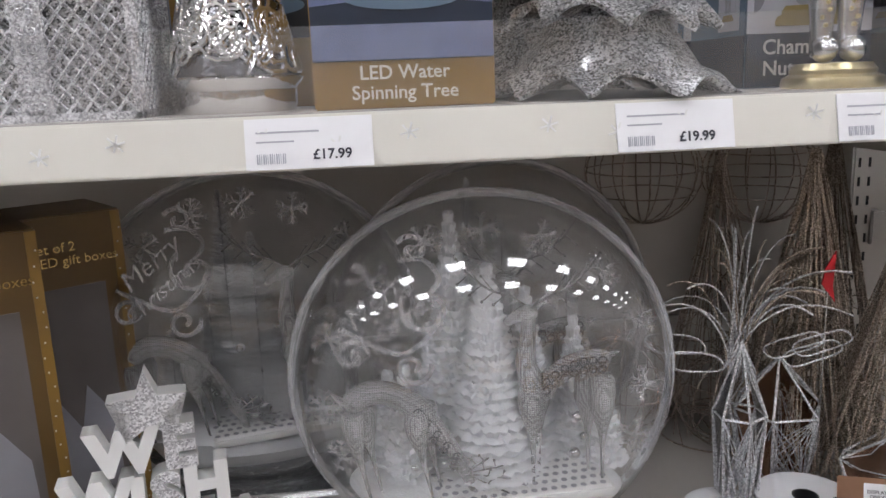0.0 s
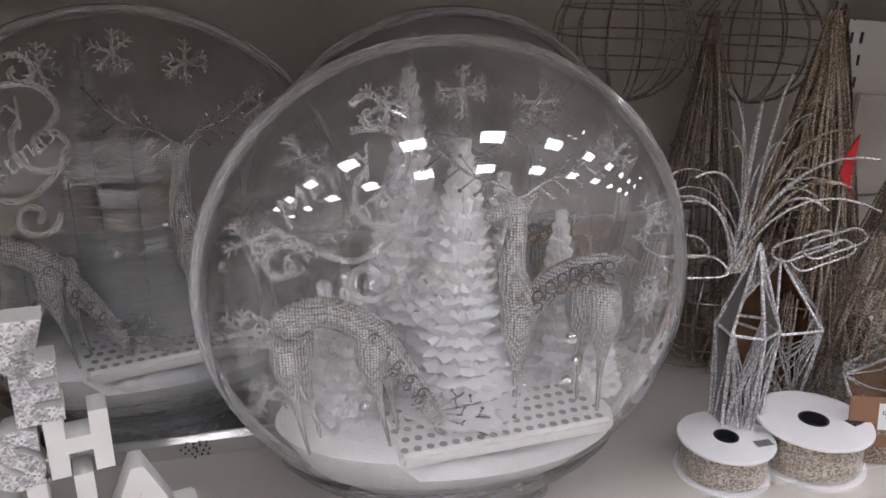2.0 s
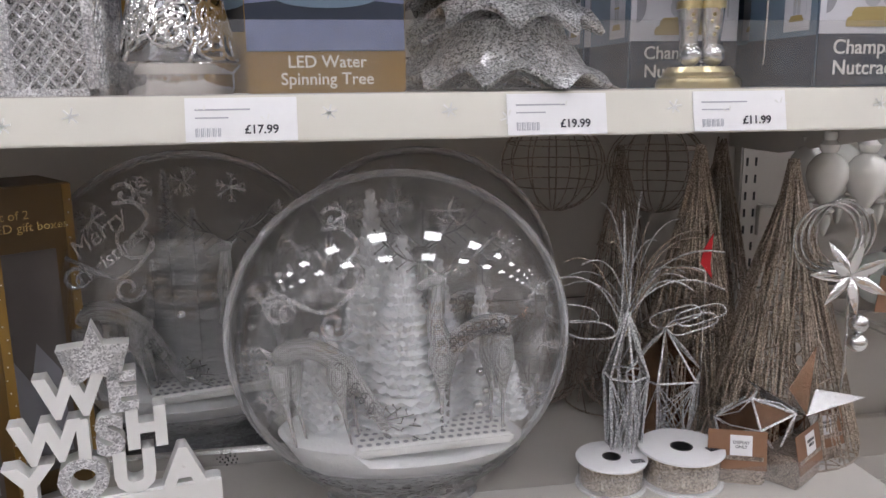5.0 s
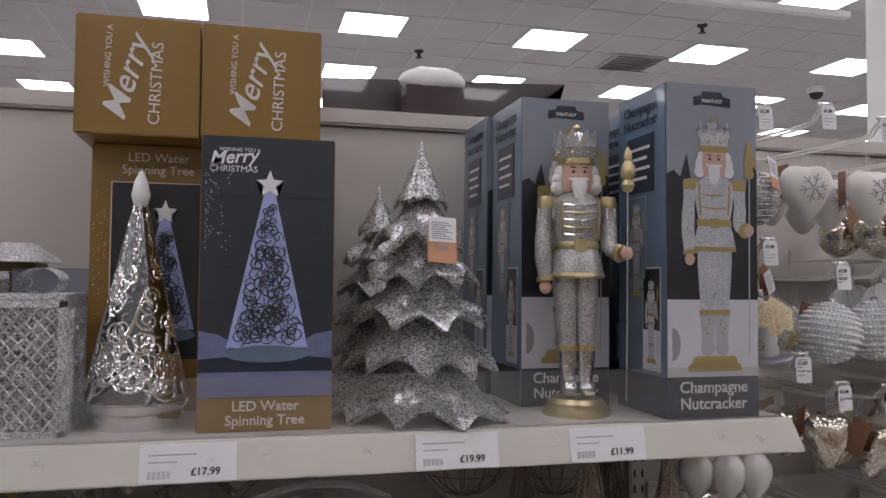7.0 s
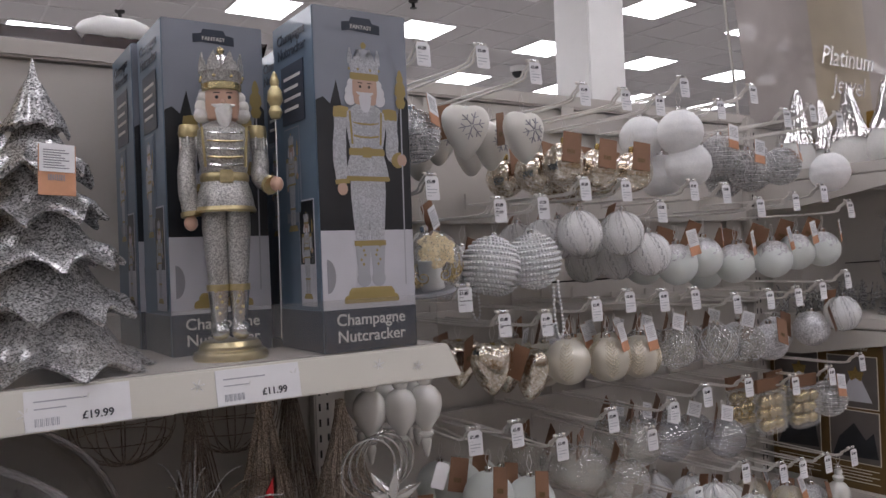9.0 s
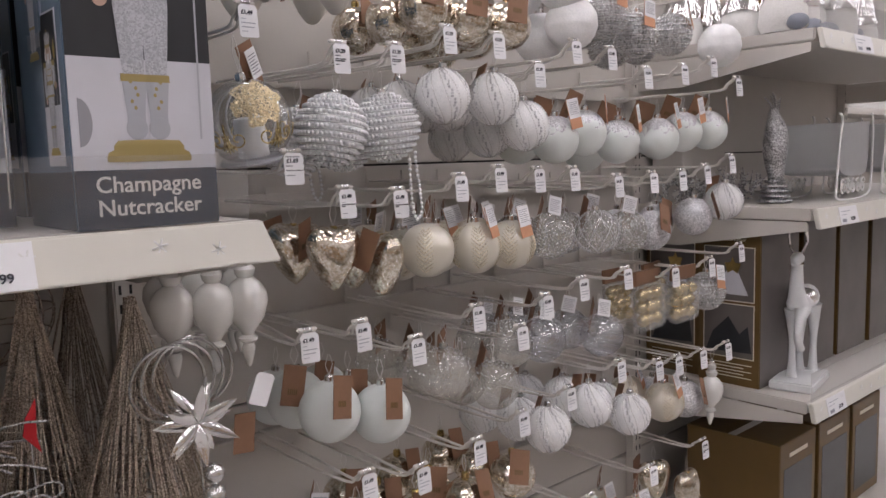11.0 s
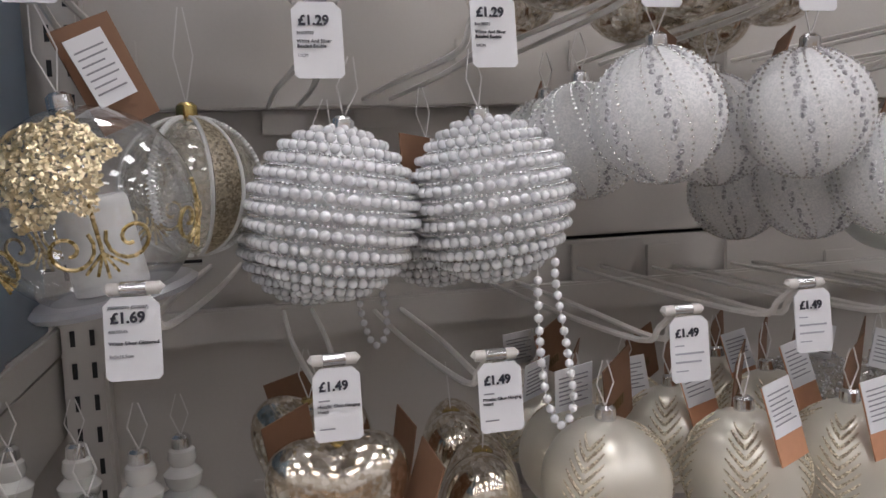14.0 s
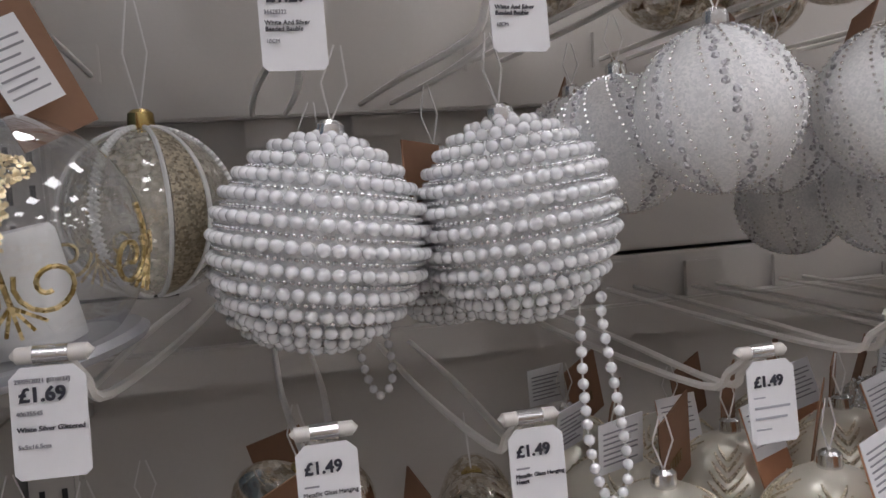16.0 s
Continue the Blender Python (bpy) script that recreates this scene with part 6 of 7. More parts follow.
# two brown gift cartons at the side
for x0, y0, yaw, dx in ((-0.392, 0.745, 32, 0), (-0.342, 0.855, 35, 0)):
    t = thing("gift_carton", "dark brown and gold carton with a window of grey print", "gift box", pose(x0 - 0.02, y0, LOWER, 0, 0, yaw), "brown gift cartons")
    part("carton", box(-0.10, 0.105, 0, 0.12, 0, 0.395, 0.0015), BROWNBOX, t)
    plate(t, "gold_edge", 0.094, 0.1045, 0.002, 0.393, -0.0009, GOLDBOX, "gold printed edge")
    plate(t, "picture", -0.085, 0.080, 0.03, 0.315, -0.0009, DUSK, "dusky grey photo print")
    part("figure_print", flat([(-0.06, 0.05), (0.075, 0.05), (0.07, 0.16), (0.045, 0.20), (0.035, 0.15), (0.0, 0.19), (-0.02, 0.25), (-0.035, 0.18), (-0.05, 0.13)], -0.0016), GREYINK, t, "dark printed shapes")
    words("Set of 2\nGlitter LED gift boxes", 0.015, GOLD, t, pose(0.03, -0.0008, 0.352))
    b = bmesh.new()
    for k in range(24):
        ball(0.0011, (0.099 + 0.003 * math.sin(k * 5), -0.0014, 0.01 + 0.0158 * k), 5, 4, b)
    part("dots_print", b, CREAMINK, t, "gold dots")


# wire ornaments
def bent(p, q, bow, n=7):
    p, q = Vector(p), Vector(q)
    mid = (p + q) / 2 + Vector(bow)
    return [p.lerp(mid, k / n).lerp(mid.lerp(q, k / n), k / n) for k in range(n + 1)]


def wire_cone(name, label, m, h, r, n, material, seed, tangle=30):
    rg = random.Random(seed)
    t = thing(name, label, "wire tree", m, "wire trees")
    b = bmesh.new()
    for k in range(n):
        a = k * 6.283 / n + rg.uniform(-0.1, 0.1)
        top = (rg.uniform(-0.006, 0.006), rg.uniform(-0.006, 0.006), h * rg.uniform(0.94, 1.0))
        foot = (r * math.cos(a), r * math.sin(a), rg.uniform(0, 0.05) * h)
        tube(bent(top, foot, (rg.uniform(-0.012, 0.012), rg.uniform(-0.012, 0.012), rg.uniform(-0.01, 0.02))), rg.uniform(0.0009, 0.0016), 5, b)
    part("wire_frame", b, material, t, "glittered upright wires")
    b = bmesh.new()
    for k in range(tangle):
        z0 = rg.random() ** 1.3 * h * 0.8
        rr = r * (1 - z0 / h)
        a, a2 = rg.uniform(0, 6.28), rg.uniform(0, 6.28)
        z1 = min(h * 0.9, max(0, z0 + rg.uniform(-0.1, 0.1)))
        r1 = r * (1 - z1 / h)
        tube(bent((rr * math.cos(a), rr * math.sin(a), z0), (r1 * math.cos(a2), r1 * math.sin(a2), z1), (rg.uniform(-0.02, 0.02), rg.uniform(-0.02, 0.0), rg.uniform(-0.02, 0.02)), 5), rg.uniform(0.0007, 0.0013), 4, b)
    part("wire_tangle", b, material, t, "tangle of fine glittered wire")
    b = bmesh.new()
    tube([(r * math.cos(i * 0.2618), r * math.sin(i * 0.2618), 0.002) for i in range(25)], 0.0016, 5, b)
    part("foot_ring", b, material, t, "wire ring foot")
    return t


wire_cone("wire_tree", "champagne glitter twig wire cone tree", pose(0.665, 0.86, LOWER), 0.405, 0.110, 95, CHAMPGLIT, 1, 190)
wire_cone("wire_tree", "brown glitter twig wire cone tree", pose(0.575, 0.95, LOWER), 0.420, 0.095, 80, CHAMPGLIT, 2, 150)
wire_cone("wire_tree", "brown glitter twig wire cone tree", pose(0.650, 1.03, LOWER), 0.425, 0.085, 44, BROWNGLIT, 3, 60)
wire_cone("wire_tree", "brown glitter twig wire cone tree", pose(0.49, 1.04, LOWER), 0.415, 0.08, 30, BROWNGLIT, 4, 40)


def wire_orb(m, r, ribs, material, label, seed):
    rg = random.Random(seed)
    t = thing("wire_orb", label, "wire ornament", m, "wire orbs")
    for k in range(ribs):
        a = k * math.pi / ribs
        b = tube([(r * math.sin(q) * math.cos(a), r * math.sin(q) * math.sin(a), r * 0.9 * math.cos(q)) for q in [i * 6.283 / 24 for i in range(25)]], 0.0012, 5)
        part("rib", b, material, t)
    for z in (-0.4, 0.05, 0.45):
        rr = r * math.sqrt(1 - z * z)
        part("hoop", tube([(rr * math.cos(i * 0.2618), rr * math.sin(i * 0.2618), r * 0.9 * z) for i in range(25)], 0.0011, 5), material, t)
    b = bmesh.new()
    for sx in (-1, 0, 1):
        tube(bent((0, 0, r * 0.9), (sx * 0.03, 0, r * 0.9 + 0.035 - 0.01 * abs(sx)), (sx * 0.02, 0, 0)), 0.0014, 5, b)
    part("stalk", b, material, t, "curled wire stalk")


wire_orb(pose(0.385, 1.055, 1.262), 0.080, 7, BROWNGLIT, "brown glitter wire pumpkin frame", 1)
wire_orb(pose(0.555, 1.055, 1.252), 0.078, 7, BROWNGLIT, "brown glitter wire pumpkin frame", 2)
wire_orb(pose(0.36, 1.05, LOWER + 0.075), 0.08, 8, BROWNGLIT, "brown glitter wire pumpkin frame on the shelf", 3)
wire_orb(pose(0.49, 0.98, LOWER + 0.072), 0.075, 8, BROWNGLIT, "brown glitter wire pumpkin frame on the shelf", 4)

# silver wire flower with long curling stems
t = thing("wire_flower", "silver glitter wire ornament with curling looped stems", "wire ornament", pose(0.430, 0.855, LOWER))
rg = random.Random(9)
for k in range(26):
    a = rg.uniform(-0.2, 3.35)
    L = rg.uniform(0.10, 0.20)
    e = (L * 0.75 * math.cos(a), rg.uniform(-0.05, 0.06), 0.21 + L * 0.75 * abs(math.sin(a)) + 0.02)
    part("stem", tube(bent((rg.uniform(-0.015, 0.015), 0, 0.17), e, (0.4 * e[0] * -0.5, 0, 0.08), 9), rg.uniform(0.0009, 0.0014), 5), PALEGLIT if k % 3 else CHAMPGLIT, t)
for k in range(5):
    sx = (-1, 1, -1, 1, 1)[k]
    c = Vector((sx * (0.055 + 0.012 * k), -0.01, 0.185 + 0.012 * (k % 3)))
    part("loop", tube([c + Vector((0.036 * math.cos(i * 0.35), 0.004 * math.sin(i), 0.013 * math.sin(i * 0.35) + 0.006 * math.cos(i * 0.35) * sx)) for i in range(19)], 0.0012, 5), PALEGLIT, t)


def gem(name, label, m, h, r, material, wires=True):
    """A faceted wire lantern with card or mirror faces."""
    t = thing(name, label, "lantern ornament", m)
    ring = [(r * math.cos(k * math.pi / 3 + 0.3), r * math.sin(k * math.pi / 3 + 0.3), h * 0.62) for k in range(6)]
    low = [(r * 0.72 * math.cos(k * math.pi / 3 + 0.3), r * 0.72 * math.sin(k * math.pi / 3 + 0.3), 0.004) for k in range(6)]
    apex = (0, 0, h)
    for k in range(6):
        for p, q in ((ring[k], apex), (ring[k], low[k]), (ring[k], ring[(k + 1) % 6]), (low[k], low[(k + 1) % 6])):
            part("edge_wire", tube([p, q], 0.0016, 5), PALEGLIT, t)
    rg = random.Random(3)
    b = bmesh.new()
    for k in range(46):
        p, q = Vector(rg.choice(ring)), Vector(rg.choice(low + [apex]))
        tube([p, p.lerp(q, 0.5) + Vector((rg.uniform(-0.01, 0.01), rg.uniform(-0.01, 0.01), rg.uniform(-0.01, 0.01))), q], 0.0009, 4, b)
    part("wire_web", b, PALEGLIT, t, "criss-cross glitter wires")
    tagged(t.children[-1], kind="stuff")
    for k in (2, 5):
        q = bmesh.new()
        vs = [q.verts.new(Vector(p) * 0.985) for p in (ring[k], ring[(k + 1) % 6], apex)]
        q.faces.new(vs)
        vs = [q.verts.new(Vector(p) * 0.985) for p in (ring[k], ring[(k + 1) % 6], low[(k + 1) % 6], low[k])]
        if k != 0:
            q.faces.new(vs)
        bmesh.ops.solidify(q, geom=q.faces[:], thickness=0.0012)
        part("facet", q, material, t, "smooth reflective facet")
    return t


gem("gem_lantern", "silver glitter wire lantern with mirrored facets", pose(0.410, 0.80, LOWER, 0, 0, 10), 0.222, 0.029, STEEL)
ROSE = mat("copper_mirror", (0.62, 0.42, 0.30), 0.15, 1.0, scale=20, vary=0.1, bump=0.02)
gem("gem_lantern", "copper faceted lantern with dark interior", pose(0.500, 0.88, LOWER, 0, 0, 40), 0.17, 0.055, ROSE)
gem("gem_lantern", "copper faceted lantern lying beside wire trees", pose(0.560, 0.815, LOWER + 0.035, 60, 20, 40), 0.10, 0.045, ROSE)
for x, y, yaw in ((0.548, 0.765, -20), (0.68, 0.80, 15), (0.62, 0.75, 35)):
    t = thing("glitter_gift", "brown glitter gift block with a display card", "gift ornament", pose(x, y, LOWER, 0, 0, yaw), "glitter gifts")
    part("block", box(-0.035, 0.035, -0.025, 0.025, 0, 0.042, 0.003), BROWNGLIT, t)
    c = part("card", box(-0.036, 0.036, -0.0005, 0.0005, 0.0, 0.050), KRAFT, t, "orange-brown card", pose(0, -0.027, 0.022, -12, 0, 0))
    part("label", box(-0.009, 0.018, -0.0012, -0.0006, 0.018, 0.044), CARD, c, "white stuck label")
    words("DISPLAY\nONLY", 0.0055, INK, c, pose(0.0045, -0.0016, 0.032))
t = thing("mirror_star", "dark mirrored star with glitter wires", "star ornament", pose(0.645, 0.775, LOWER + 0.03, 0, 0, -10))
for k in range(5):
    q = bmesh.new()
    a = k * 1.2566 + 0.3
    vs = [q.verts.new(p) for p in ((0, -0.02, 0.05), (0.085 * math.cos(a - 0.16), 0, 0.055 + 0.085 * math.sin(a - 0.16)), (0.03 * math.cos(a + 0.62), 0, 0.055 + 0.03 * math.sin(a + 0.62)))]
    q.faces.new(vs)
    bmesh.ops.solidify(q, geom=q.faces[:], thickness=0.001)
    part("point", q, ROSE if k % 2 else STEEL, t)

# ribbon spools
t = thing("ribbon_spool", "spool of glittery ribbon with a white paper end", "ribbon spool", pose(0.385, 0.775, LOWER), "ribbon spools")
part("ribbon", lathe([(0.0345, 0.004), (0.0345, 0.026)], 36), BAG, t, "sheer glittery ribbon")
part("winding", lathe([(0.033, 0.003), (0.0335, 0.028)], 36), CHAMPGLIT, t, "wound champagne ribbon")
part("end_disc", lathe([(0.010, 0.030), (0.0375, 0.030), (0.038, 0.0305), (0.0375, 0.032), (0.010, 0.032)], 40), CARD, t, "white card end")
part("end_disc", lathe([(0, 0), (0.0375, 0), (0.0375, 0.002), (0, 0.002)], 40), CARD, t, "white card end")
part("core", lathe([(0, 0.022), (0.010, 0.022), (0.010, 0.0322), (0.0088, 0.0322), (0.0088, 0.024), (0, 0.024)], 24), BLACKP, t, "dark core hole")
b = bmesh.new()
for k in range(9):
    box(0.016 + 0.0016 * k, 0.0168 + 0.0016 * k, -0.020, -0.012, 0.0321, 0.0325, 0, b)
part("barcode", b, INK, t)
t.matrix_basis = pose(0.383, 0.772, LOWER) @ Matrix.Diagonal((1.2, 1.2, 1.2, 1))
copy_thing(t, pose(0.476, 0.768, LOWER, 0, 0, 15) @ Matrix.Diagonal((1.2, 1.2, 1.2, 1)))

# silver metallic flower with jingle bells at the end of the shelf
t = thing("foil_flower", "silver foil flower with bells and twisted rope rings", "foil flower", pose(0.702, 0.775, 1.135))
for k in range(12):
    a = k * math.pi / 6
    q = lathe([(0, 0), (0.008, 0.018), (0.006, 0.035), (0, 0.052)], 8)
    moved(q, Matrix.Diagonal((1, 0.3, 1, 1)))
    moved(q, pose(0, 0, 0, 0, math.degrees(a), 0) @ pose(0, 0, 0, 18 * (-1) ** k, 0, 0))
    part("petal", q, CHROME, t)
for z in (-0.062, -0.088):
    part("bell", ball(0.013, (0.012, -0.006, z), 14, 10), STEEL, t, "silver jingle bell")
for k in range(4):
    c = Vector((-0.02 + 0.018 * k, 0.03 + 0.012 * k, 0.045))
    part("rope_ring", tube([c + Vector((0.045 * math.cos(i * 0.2618), 0, 0.045 * math.sin(i * 0.2618))) for i in range(25)], 0.0022, 6), STEEL, t, "twisted silver rope ring")
part("stem", tube([(0, 0.004, 0), (0.004, 0.004, -0.12), (0.0, 0.01, LOWER - 1.135)], 0.002, 6), STEEL, t)
c = part("kraft_tag", box(-0.014, 0.014, -0.0005, 0.0005, -0.025, 0.025), KRAFT, t, "brown kraft tag", pose(0.062, 0.01, -0.03, 0, 6, 0))
part("price_tag", flat(tag_outline(0.0125, 0.039, 0.004), 0, None, 0, 0.0008), CARD, t, "white price tag", pose(0.075, -0.03, 0.050, 0, 22, 0))
t = thing("red_ribbon", "small red ribbon end among silver wires", "ribbon", pose(0.541, 0.86, LOWER))
part("ribbon", flat([(0.0, 0.285), (0.012, 0.305), (0.010, 0.262), (0.014, 0.242), (-0.004, 0.265)], 0, None, 0, 0.002), RED, t)
part("stem", tube([(0.004, 0.001, 0.26), (0.01, 0.01, 0.0)], 0.0012, 5), STEEL, t)

# ---- the next bay ----
BROCHURE = mat("platinum_banner", (0.50, 0.46, 0.44), 0.35, scale=4, vary=0.5, bump=0.0, big=3, dirt=0.5, coat=0.3)
BANGOLD = mat("banner_gold", (0.52, 0.46, 0.36), 0.35, scale=5, vary=0.4, bump=0.0, big=4, dirt=0.3)
t = thing("banner", "glossy grey and gold printed banner hanging above the shelf", "banner", pose(2.02, 1.12, 1.86))
b = bmesh.new()
grid = [[b.verts.new((u * 1.02 + (0.07 - 0.02 * u) * (1 - v), 0.012 * math.sin(u * 9) * (0.4 + v), -0.02 + v * (0.46 + 0.02 * u))) for v in (0, 0.25, 0.5, 0.75, 1)] for u in [k / 20 for k in range(21)]]
for i in range(20):
    for j in range(4):
        b.faces.new((grid[i][j], grid[i + 1][j], grid[i + 1][j + 1], grid[i][j + 1])).material_index = 1 if 7 <= i < 13 else 0
bmesh.ops.solidify(b, geom=b.faces[:], thickness=0.001)
part("sheet", b, [BROCHURE, BANGOLD], t)
words("Platinum\nJewel", 0.085, STEEL, t, pose(0.545, -0.02, 0.16), shear=0.25)
part("pole", tube([(0.06, 0.03, -0.03), (0.0, 0.03, 0.45)], 0.004, 8), CREAM, t)


def gonk(m, s, label):
    """A soft toy of a bearded gnome in a tall foil hat, one plain shape."""
    b = lathe([(0, 0), (0.045, 0), (0.055, 0.02), (0.052, 0.06), (0.040, 0.085), (0, 0.09)], 24, None, 1)
    lathe([(0.050, 0.075), (0.048, 0.09), (0.034, 0.13), (0.022, 0.17), (0.014, 0.205), (0.008, 0.225), (0, 0.232)], 24, b, 0, lambda a, k: (1 + 0.06 * math.sin(5 * a + 2 * k), 0.003 * math.sin(3 * a)))
    ball(0.011, (0, -0.052, 0.078), 12, 9, b, 1)
    for sx in (-1, 1):
        ball(0.020, (sx * 0.035, -0.05, 0.018), 12, 9, b, 2, (0.8, 1.3, 0.9))
    moved(b, Matrix.Diagonal((s, s, s, 1)))
    return tagged(part("gnome_doll", b, [CHROME, HAIR, SKYGREY], None, label, m), "", "doll", "gnome dolls")


for k, (x, y, s) in enumerate(((2.13, 0.76, 0.98), (2.27, 0.78, 1.02), (2.21, 0.90, 0.98), (2.36, 0.74, 0.95), (2.42, 0.90, 1.1), (2.16, 1.04, 1.0), (2.33, 1.05, 0.95), (2.54, 0.86, 1.0), (2.66, 0.80, 0.95))):
    gonk(pose(x, y, 1.69, 0, 4 * (-1) ** k, 30 * k), s, "white plush gnome with a crackled silver foil hat")
t, w, d, h = carton("light_box", "gold-brown carton with a dark framed picture", 2.62, 2.85, 0.93, 1.08, 1.69, 1.90, GOLDBOX, "gift box")
plate(t, "picture", -w / 2 + 0.02, w / 2 - 0.02, 0.02, h - 0.05, -0.001, NAVY, "dark blue picture")
plate(t, "lettering", -w / 2 + 0.03, w / 2 - 0.05, h - 0.03, h - 0.018, -0.001, CREAMINK)


def tinsel_deer(x, y, z):
    t = thing("wire_reindeer", "silver glitter beaded reindeer figure on a shelf", "reindeer ornament", pose(x, y, z))
    b = bmesh.new()
    tube(smooth_path([(0, 0, 0), (0.005, 0, 0.05), (-0.004, 0, 0.12), (0.0, 0, 0.18), (-0.02, 0, 0.23)], 4), [0.036, 0.030, 0.024, 0.020, 0.018, 0.019, 0.022, 0.026, 0.028, 0.030, 0.030, 0.028, 0.026, 0.022, 0.016, 0.012, 0.006], 12, b)
    for k in range(9):
        tube(bent((0, 0, 0.19), (-0.04 + 0.01 * k, 0.01 * (k % 3), 0.27 - 0.006 * abs(k - 4)), (0.01, 0, 0.02)), 0.002, 5, b)
    for k in range(5):
        tube([((0.038 - 0.004 * k) * math.cos(i * 0.5236), (0.038 - 0.004 * k) * math.sin(i * 0.5236), 0.006 + 0.012 * k) for i in range(13)], 0.004, 5, b)
    part("figure", b, SILVGLIT, t)


tinsel_deer(2.235, 0.82, 1.30)
for x in (2.14, 2.27):
    t = thing("tinsel_bundle", "bundle of silver glitter foliage lying on the shelf", "foliage", pose(x, 1.0, 1.30))
    b = bmesh.new()
    rg = random.Random(int(x * 100))
    for k in range(110):
        p = Vector((rg.uniform(-0.08, 0.08), rg.uniform(-0.10, 0.06), rg.uniform(0.003, 0.05)))
        tube([p, p + Vector((rg.uniform(-0.03, 0.03), rg.uniform(-0.03, 0.03), rg.uniform(0.0, 0.045)))], [0.003, 0.0008], 4, b)
    part("foliage", b, SILVGLIT, t)
    tagged(t.children[0], kind="stuff")


def sleigh(m):
    t = thing("sleigh_basket", "white metal sleigh basket with scrolled wire runners", "sleigh ornament", m)
    b = bmesh.new()
    prof = [(-0.11, 0.19), (-0.10, 0.10), (-0.07, 0.065), (0.10, 0.060), (0.15, 0.09), (0.16, 0.20)]
    sm = smooth_path([(x, 0, z) for x, z in prof], 5)
    rows = [[b.verts.new((p.x, yy, p.z)) for p in sm] for yy in (-0.07, 0.07)]
    for k in range(len(sm) - 1):
        b.faces.new((rows[0][k], rows[0][k + 1], rows[1][k + 1], rows[1][k]))
    for r in rows:
        b.faces.new(r)
    bmesh.ops.solidify(b, geom=b.faces[:], thickness=0.002)
    part("body", b, ICE, t, "milky white sheet body")
    for yy in (-0.075, 0.075):
        part("runner", tube(smooth_path([(-0.13, yy, 0.215), (-0.105, yy, 0.20), (-0.125, yy, 0.13), (-0.14, yy, 0.04), (-0.12, yy, 0.004), (0.12, yy, 0.004), (0.17, yy, 0.05), (0.175, yy, 0.20), (0.155, yy, 0.22)], 5), 0.003, 7), WHITEP, t, "white scrolled runner")
        for k in range(5):
            part("scroll", tube([(x, yy, z) for x, z in swirl(-0.09 + 0.045 * k, 0.032, 0.022, 1.5, (-1) ** k, 0.5)], 0.002, 6), WHITEP, t)
    return t


sleigh(pose(2.46, 0.80, 1.30, 0, 0, 6))
sleigh(pose(2.78, 0.80, 1.30, 0, 0, 3))
t, w, d, h = carton("grey_carton", "plain grey carton behind silver foliage", 2.16, 2.38, 1.03, 1.12, 1.30, 1.46, CREAM, "box")


def deer_box(m):
    t = thing("reindeer_box", "dark gold carton picturing lit standing reindeer", "gift box", m, "reindeer cartons")
    part("carton", box(0, 0.16, 0, 0.20, 0, 0.395, 0.002), BROWNBOX, t)
    for z0, z1 in ((0.07, 0.20), (0.21, 0.34)):
        plate(t, "picture", 0.016, 0.144, z0, z1, -0.0009, DUSK, "framed grey picture")
        b = bmesh.new()
        for xa, xb, za, zb in ((0.014, 0.146, z0 - 0.002, z0), (0.014, 0.146, z1, z1 + 0.002), (0.014, 0.016, z0, z1), (0.144, 0.146, z0, z1)):
            box(xa, xb, -0.0012, -0.0003, za, zb, 0, b)
        part("picture_frame", b, CREAMINK, t)
    part("print_shape", flat([(0.04, 0.225), (0.13, 0.225), (0.11, 0.25), (0.10, 0.29), (0.085, 0.30), (0.08, 0.26)], -0.0016), SNOWP, t)
    part("print_shape", flat(star_outline(0.022, 0.010, 5, 0.09, 0.295), -0.002), GOLD, t)
    part("print_shape", flat([(0.02, 0.08), (0.14, 0.085), (0.13, 0.15), (0.10, 0.12), (0.08, 0.17), (0.04, 0.13)], -0.0016), NIGHT, t)
    words("Standing\nLED Reindeer", 0.0155, CREAMINK, t, pose(0.08, -0.0008, 0.368))
    b = bmesh.new()
    for k in range(5):
        box(0.02, 0.14 - 0.02 * (k % 2), -0.0008, 0.0002, 0.02 + 0.008 * k, 0.022 + 0.008 * k, 0, b)
    part("print_line", b, CREAMINK, t)
    plate(t, "side_print", 0.1595, 0.1607, 0.002, 0.393, 0.002, DUSK, "grey printed side", 0.196)
    return t


d0 = deer_box(pose(2.108, 0.95, 0.86, 0, 0, -90))
for x, y in ((2.335, 0.95), (2.56, 0.95), (2.79, 0.95), (2.13, 1.12)):
    copy_thing(d0, pose(x, y, 0.86, 0, 0, -90))
# lit acrylic reindeer
t = thing("acrylic_reindeer", "milky acrylic standing reindeer with silver antlers on a base", "reindeer ornament", pose(2.225, 0.745, 0.86, 0, 0, 10))
part("base", box(-0.085, 0.085, -0.05, 0.05, 0, 0.022, 0.004), ICE, t, "clear stepped base")
b = bmesh.new()
tube(smooth_path([(0.070, 0, 0.205), (0.045, 0, 0.21), (0.0, 0, 0.198), (-0.040, 0, 0.205)], 4), [0.018, 0.024, 0.028, 0.030, 0.029, 0.027, 0.025, 0.024, 0.025, 0.027, 0.028, 0.026, 0.020], 14, b)
tube(smooth_path([(-0.035, 0, 0.205), (-0.046, 0, 0.25), (-0.042, 0, 0.30)], 4), [0.026, 0.023, 0.020, 0.018, 0.016, 0.015, 0.014, 0.013, 0.013], 12, b)
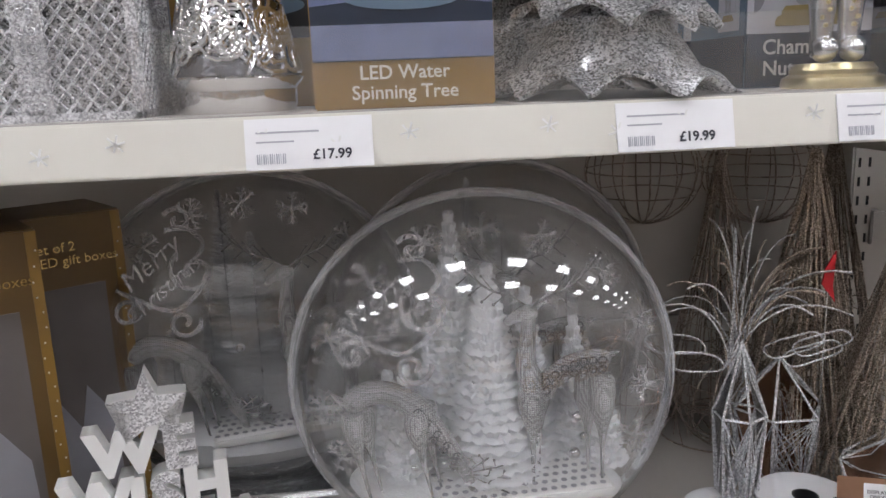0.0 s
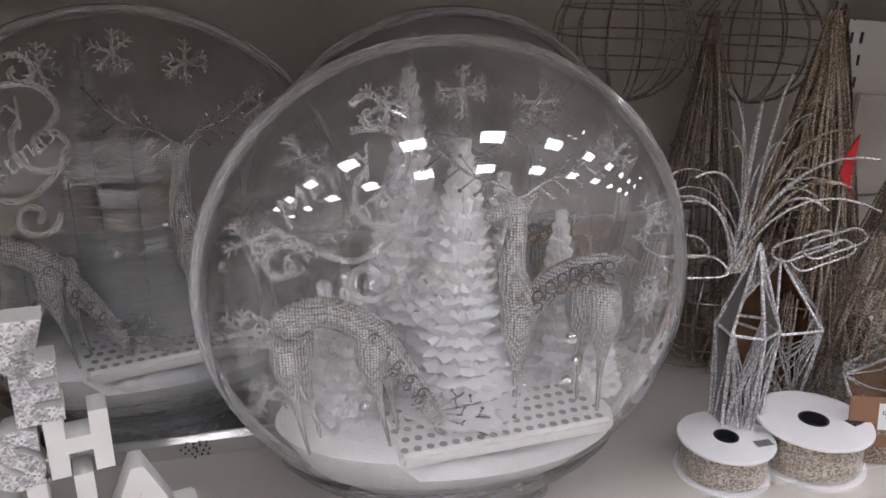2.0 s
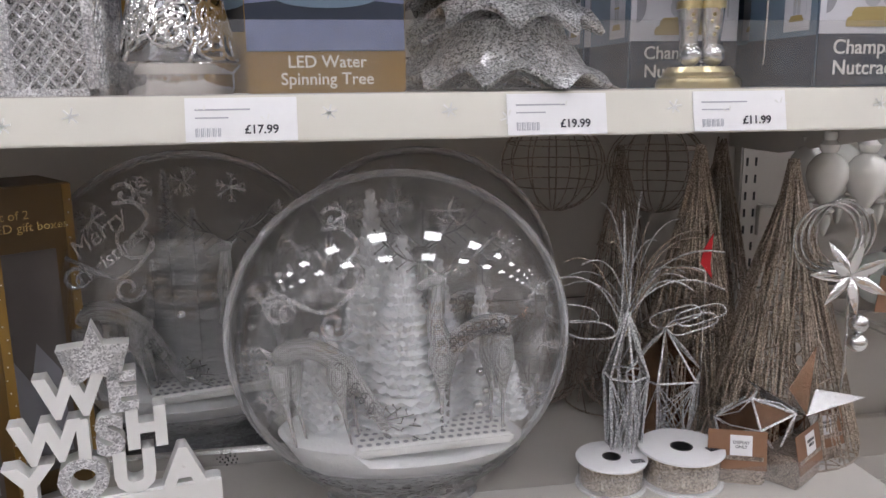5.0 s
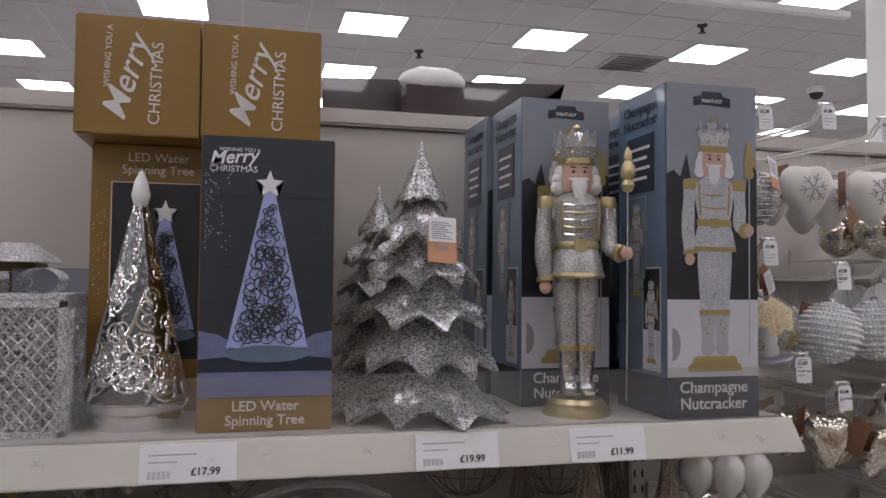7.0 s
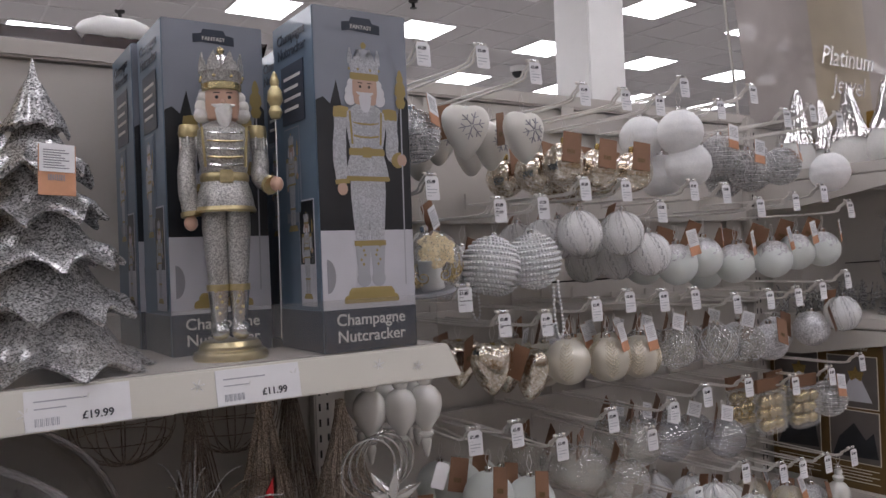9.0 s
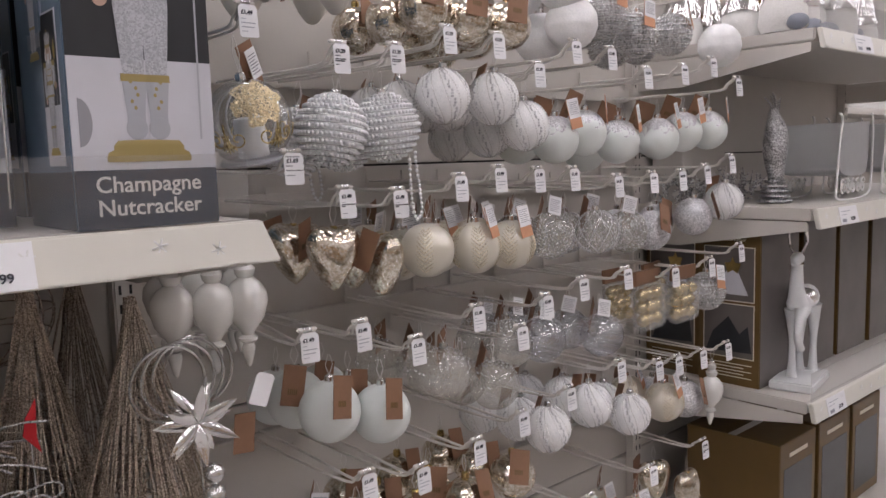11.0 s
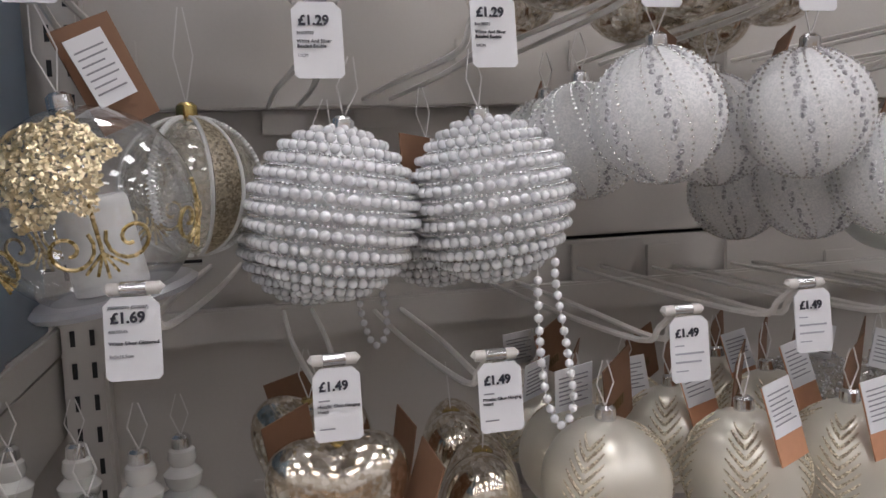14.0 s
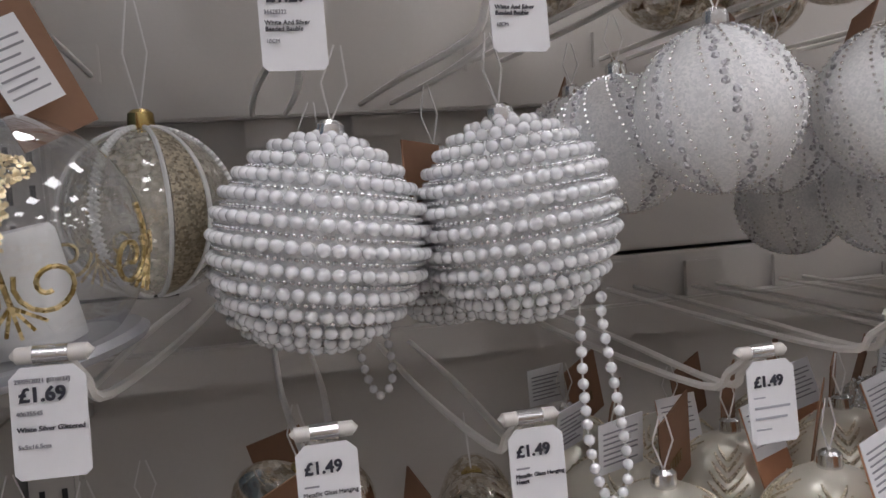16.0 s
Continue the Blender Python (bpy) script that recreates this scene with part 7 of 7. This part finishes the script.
tube(smooth_path([(-0.030, 0, 0.312), (-0.048, 0, 0.314), (-0.072, 0, 0.302)], 4), [0.010, 0.013, 0.015, 0.0155, 0.015, 0.013, 0.011, 0.009, 0.006], 12, b)
for u, v, dy in ((0.062, 0.066, -0.014), (0.055, 0.050, 0.014), (-0.030, -0.028, 0.012)):
    tube(smooth_path([(u, dy, 0.19), (u + 0.006, dy, 0.13), (v, dy, 0.08), (v, dy, 0.022)], 3), [0.020, 0.017, 0.014, 0.011, 0.009, 0.008, 0.008, 0.009, 0.011, 0.014], 10, b)
tube(smooth_path([(-0.036, -0.012, 0.19), (-0.070, -0.014, 0.165), (-0.085, -0.014, 0.13), (-0.055, -0.014, 0.10)], 3), [0.019, 0.016, 0.013, 0.011, 0.010, 0.009, 0.009, 0.009, 0.010, 0.010], 10, b)
part("body", b, ICE, t, "milky acrylic body")
b = bmesh.new()
for sx in (-1, 1):
    main = smooth_path([(-0.04, sx * 0.006, 0.322), (-0.045 + 0.012 * sx, sx * 0.02, 0.345), (-0.042 + 0.04 * sx, sx * 0.03, 0.360), (-0.04 + 0.058 * sx, sx * 0.03, 0.385)], 4)
    tube(main, 0.0032, 7, b)
    for k in (4, 7, 10):
        tube([main[k], main[k] + Vector((-0.008 * sx, 0, 0.026))], [0.003, 0.0012], 6, b)
part("antler", b, CHROME, t, "mirrored silver antlers")
part("saddle", ball(0.03, (0.035, 0, 0.212), 16, 12, None, 0, (1.2, 1.02, 0.75)), CHROME, t, "crackled silver saddle blanket")
for x in (2.14, 2.36, 2.58):
    t, w, d, h = carton("brown_carton", "dark brown gold-edged carton on the bottom shelf", x, x + 0.2, 0.75, 1.0, 0.435, 0.72, BROWNBOX, "gift box", None, "cartons below")
    plate(t, "picture", -0.08, 0.08, 0.03, 0.22, -0.001, NIGHT, "dark picture")
    plate(t, "lettering", -0.05, 0.05, 0.245, 0.255, -0.001, CREAMINK)
shelf(XC, XD, 0.435, "shelf_9", False)

# ---- ceiling fittings and what stands beyond ----
t = thing("ceiling_vent", "grey square louvred ceiling vent", "vent", pose(4.14, 7.63, CEILING - 0.02))
part("frame", box(-0.29, 0.29, -0.29, 0.29, 0, 0.014, 0.003), CEILGRID, t)
for k in range(7):
    part("slat", moved(box(-0.26, 0.26, -0.028, 0.028, -0.002, 0.002), pose(0, -0.24 + 0.08 * k, -0.006, 25, 0, 0)), GREYINK, t)
t = thing("camera_dome", "white ceiling security dome with a dark lens", "security camera", pose(6.87, 8.0, CEILING))
part("housing", lathe([(0, 0), (0.11, 0), (0.11, -0.06), (0.09, -0.08), (0, -0.08)], 24), WHITEP, t)
part("dome", lathe([(0.085, -0.08), (0.075, -0.12), (0.045, -0.15), (0, -0.16)], 24), BLACKP, t, "dark dome")
for x, y in ((1.79, 7.85), (4.2, 6.3), (-1.2, 6.0)):
    t = thing("sprinkler", "small dark ceiling sprinkler", "sprinkler", pose(x, y, CEILING))
    part("body", lathe([(0, 0), (0.05, 0), (0.045, -0.02), (0.018, -0.03), (0.018, -0.07), (0.035, -0.075), (0.035, -0.08), (0, -0.082)], 16), BLACKP, t)
t = thing("track_light", "long white ceiling track light", "track light", pose(3.62, 4.81, 3.62))
part("body", box(-0.9, 0.9, -0.04, 0.04, 0, 0.05, 0.006), WHITEP, t)
for x in (-0.7, 0.7):
    part("hanger", tube([(x, 0, 0.05), (x, 0, CEILING - 3.62)], 0.006, 6), STEEL, t)
DARKGLOSS = mat("dark_brown_gloss", (0.045, 0.028, 0.028), 0.2, scale=6, vary=0.6, bump=0.0, big=3, dirt=0.5, coat=0.6)
t = thing("display_board", "dark brown glossy board standing on a gondola", "display board", pose(0.84, 3.0, 1.80))
part("board", flat([(-0.52, 0), (0.36, 0), (0.36, 0.50), (0.56, 0.645), (-0.52, 0.60)], 0, None, 0, 0.03), DARKGLOSS, t)
part("rail", box(-0.52, 0.36, -0.02, 0.0, 0.425, 0.44, 0.003), GREYINK, t)
t = thing("wrapped_parcel", "crumpled white polythene parcel on a stack", "parcel", pose(0.755, 2.86, 1.80))
b = ball(0.13, (0, 0, 0.58), 28, 18, None, 0, (1.1, 0.6, 0.42))
for v in b.verts:
    v.co.z = max(v.co.z, 0.545) + 0.010 * noise.noise(v.co * 22)
    v.co.x += 0.012 * noise.noise(v.co * 18 + Vector((5, 0, 0)))
part("wrap", b, WHITEP, t)
part("carton", box(-0.12, 0.12, -0.06, 0.06, 0.0, 0.548, 0.004), DARKGLOSS, t)
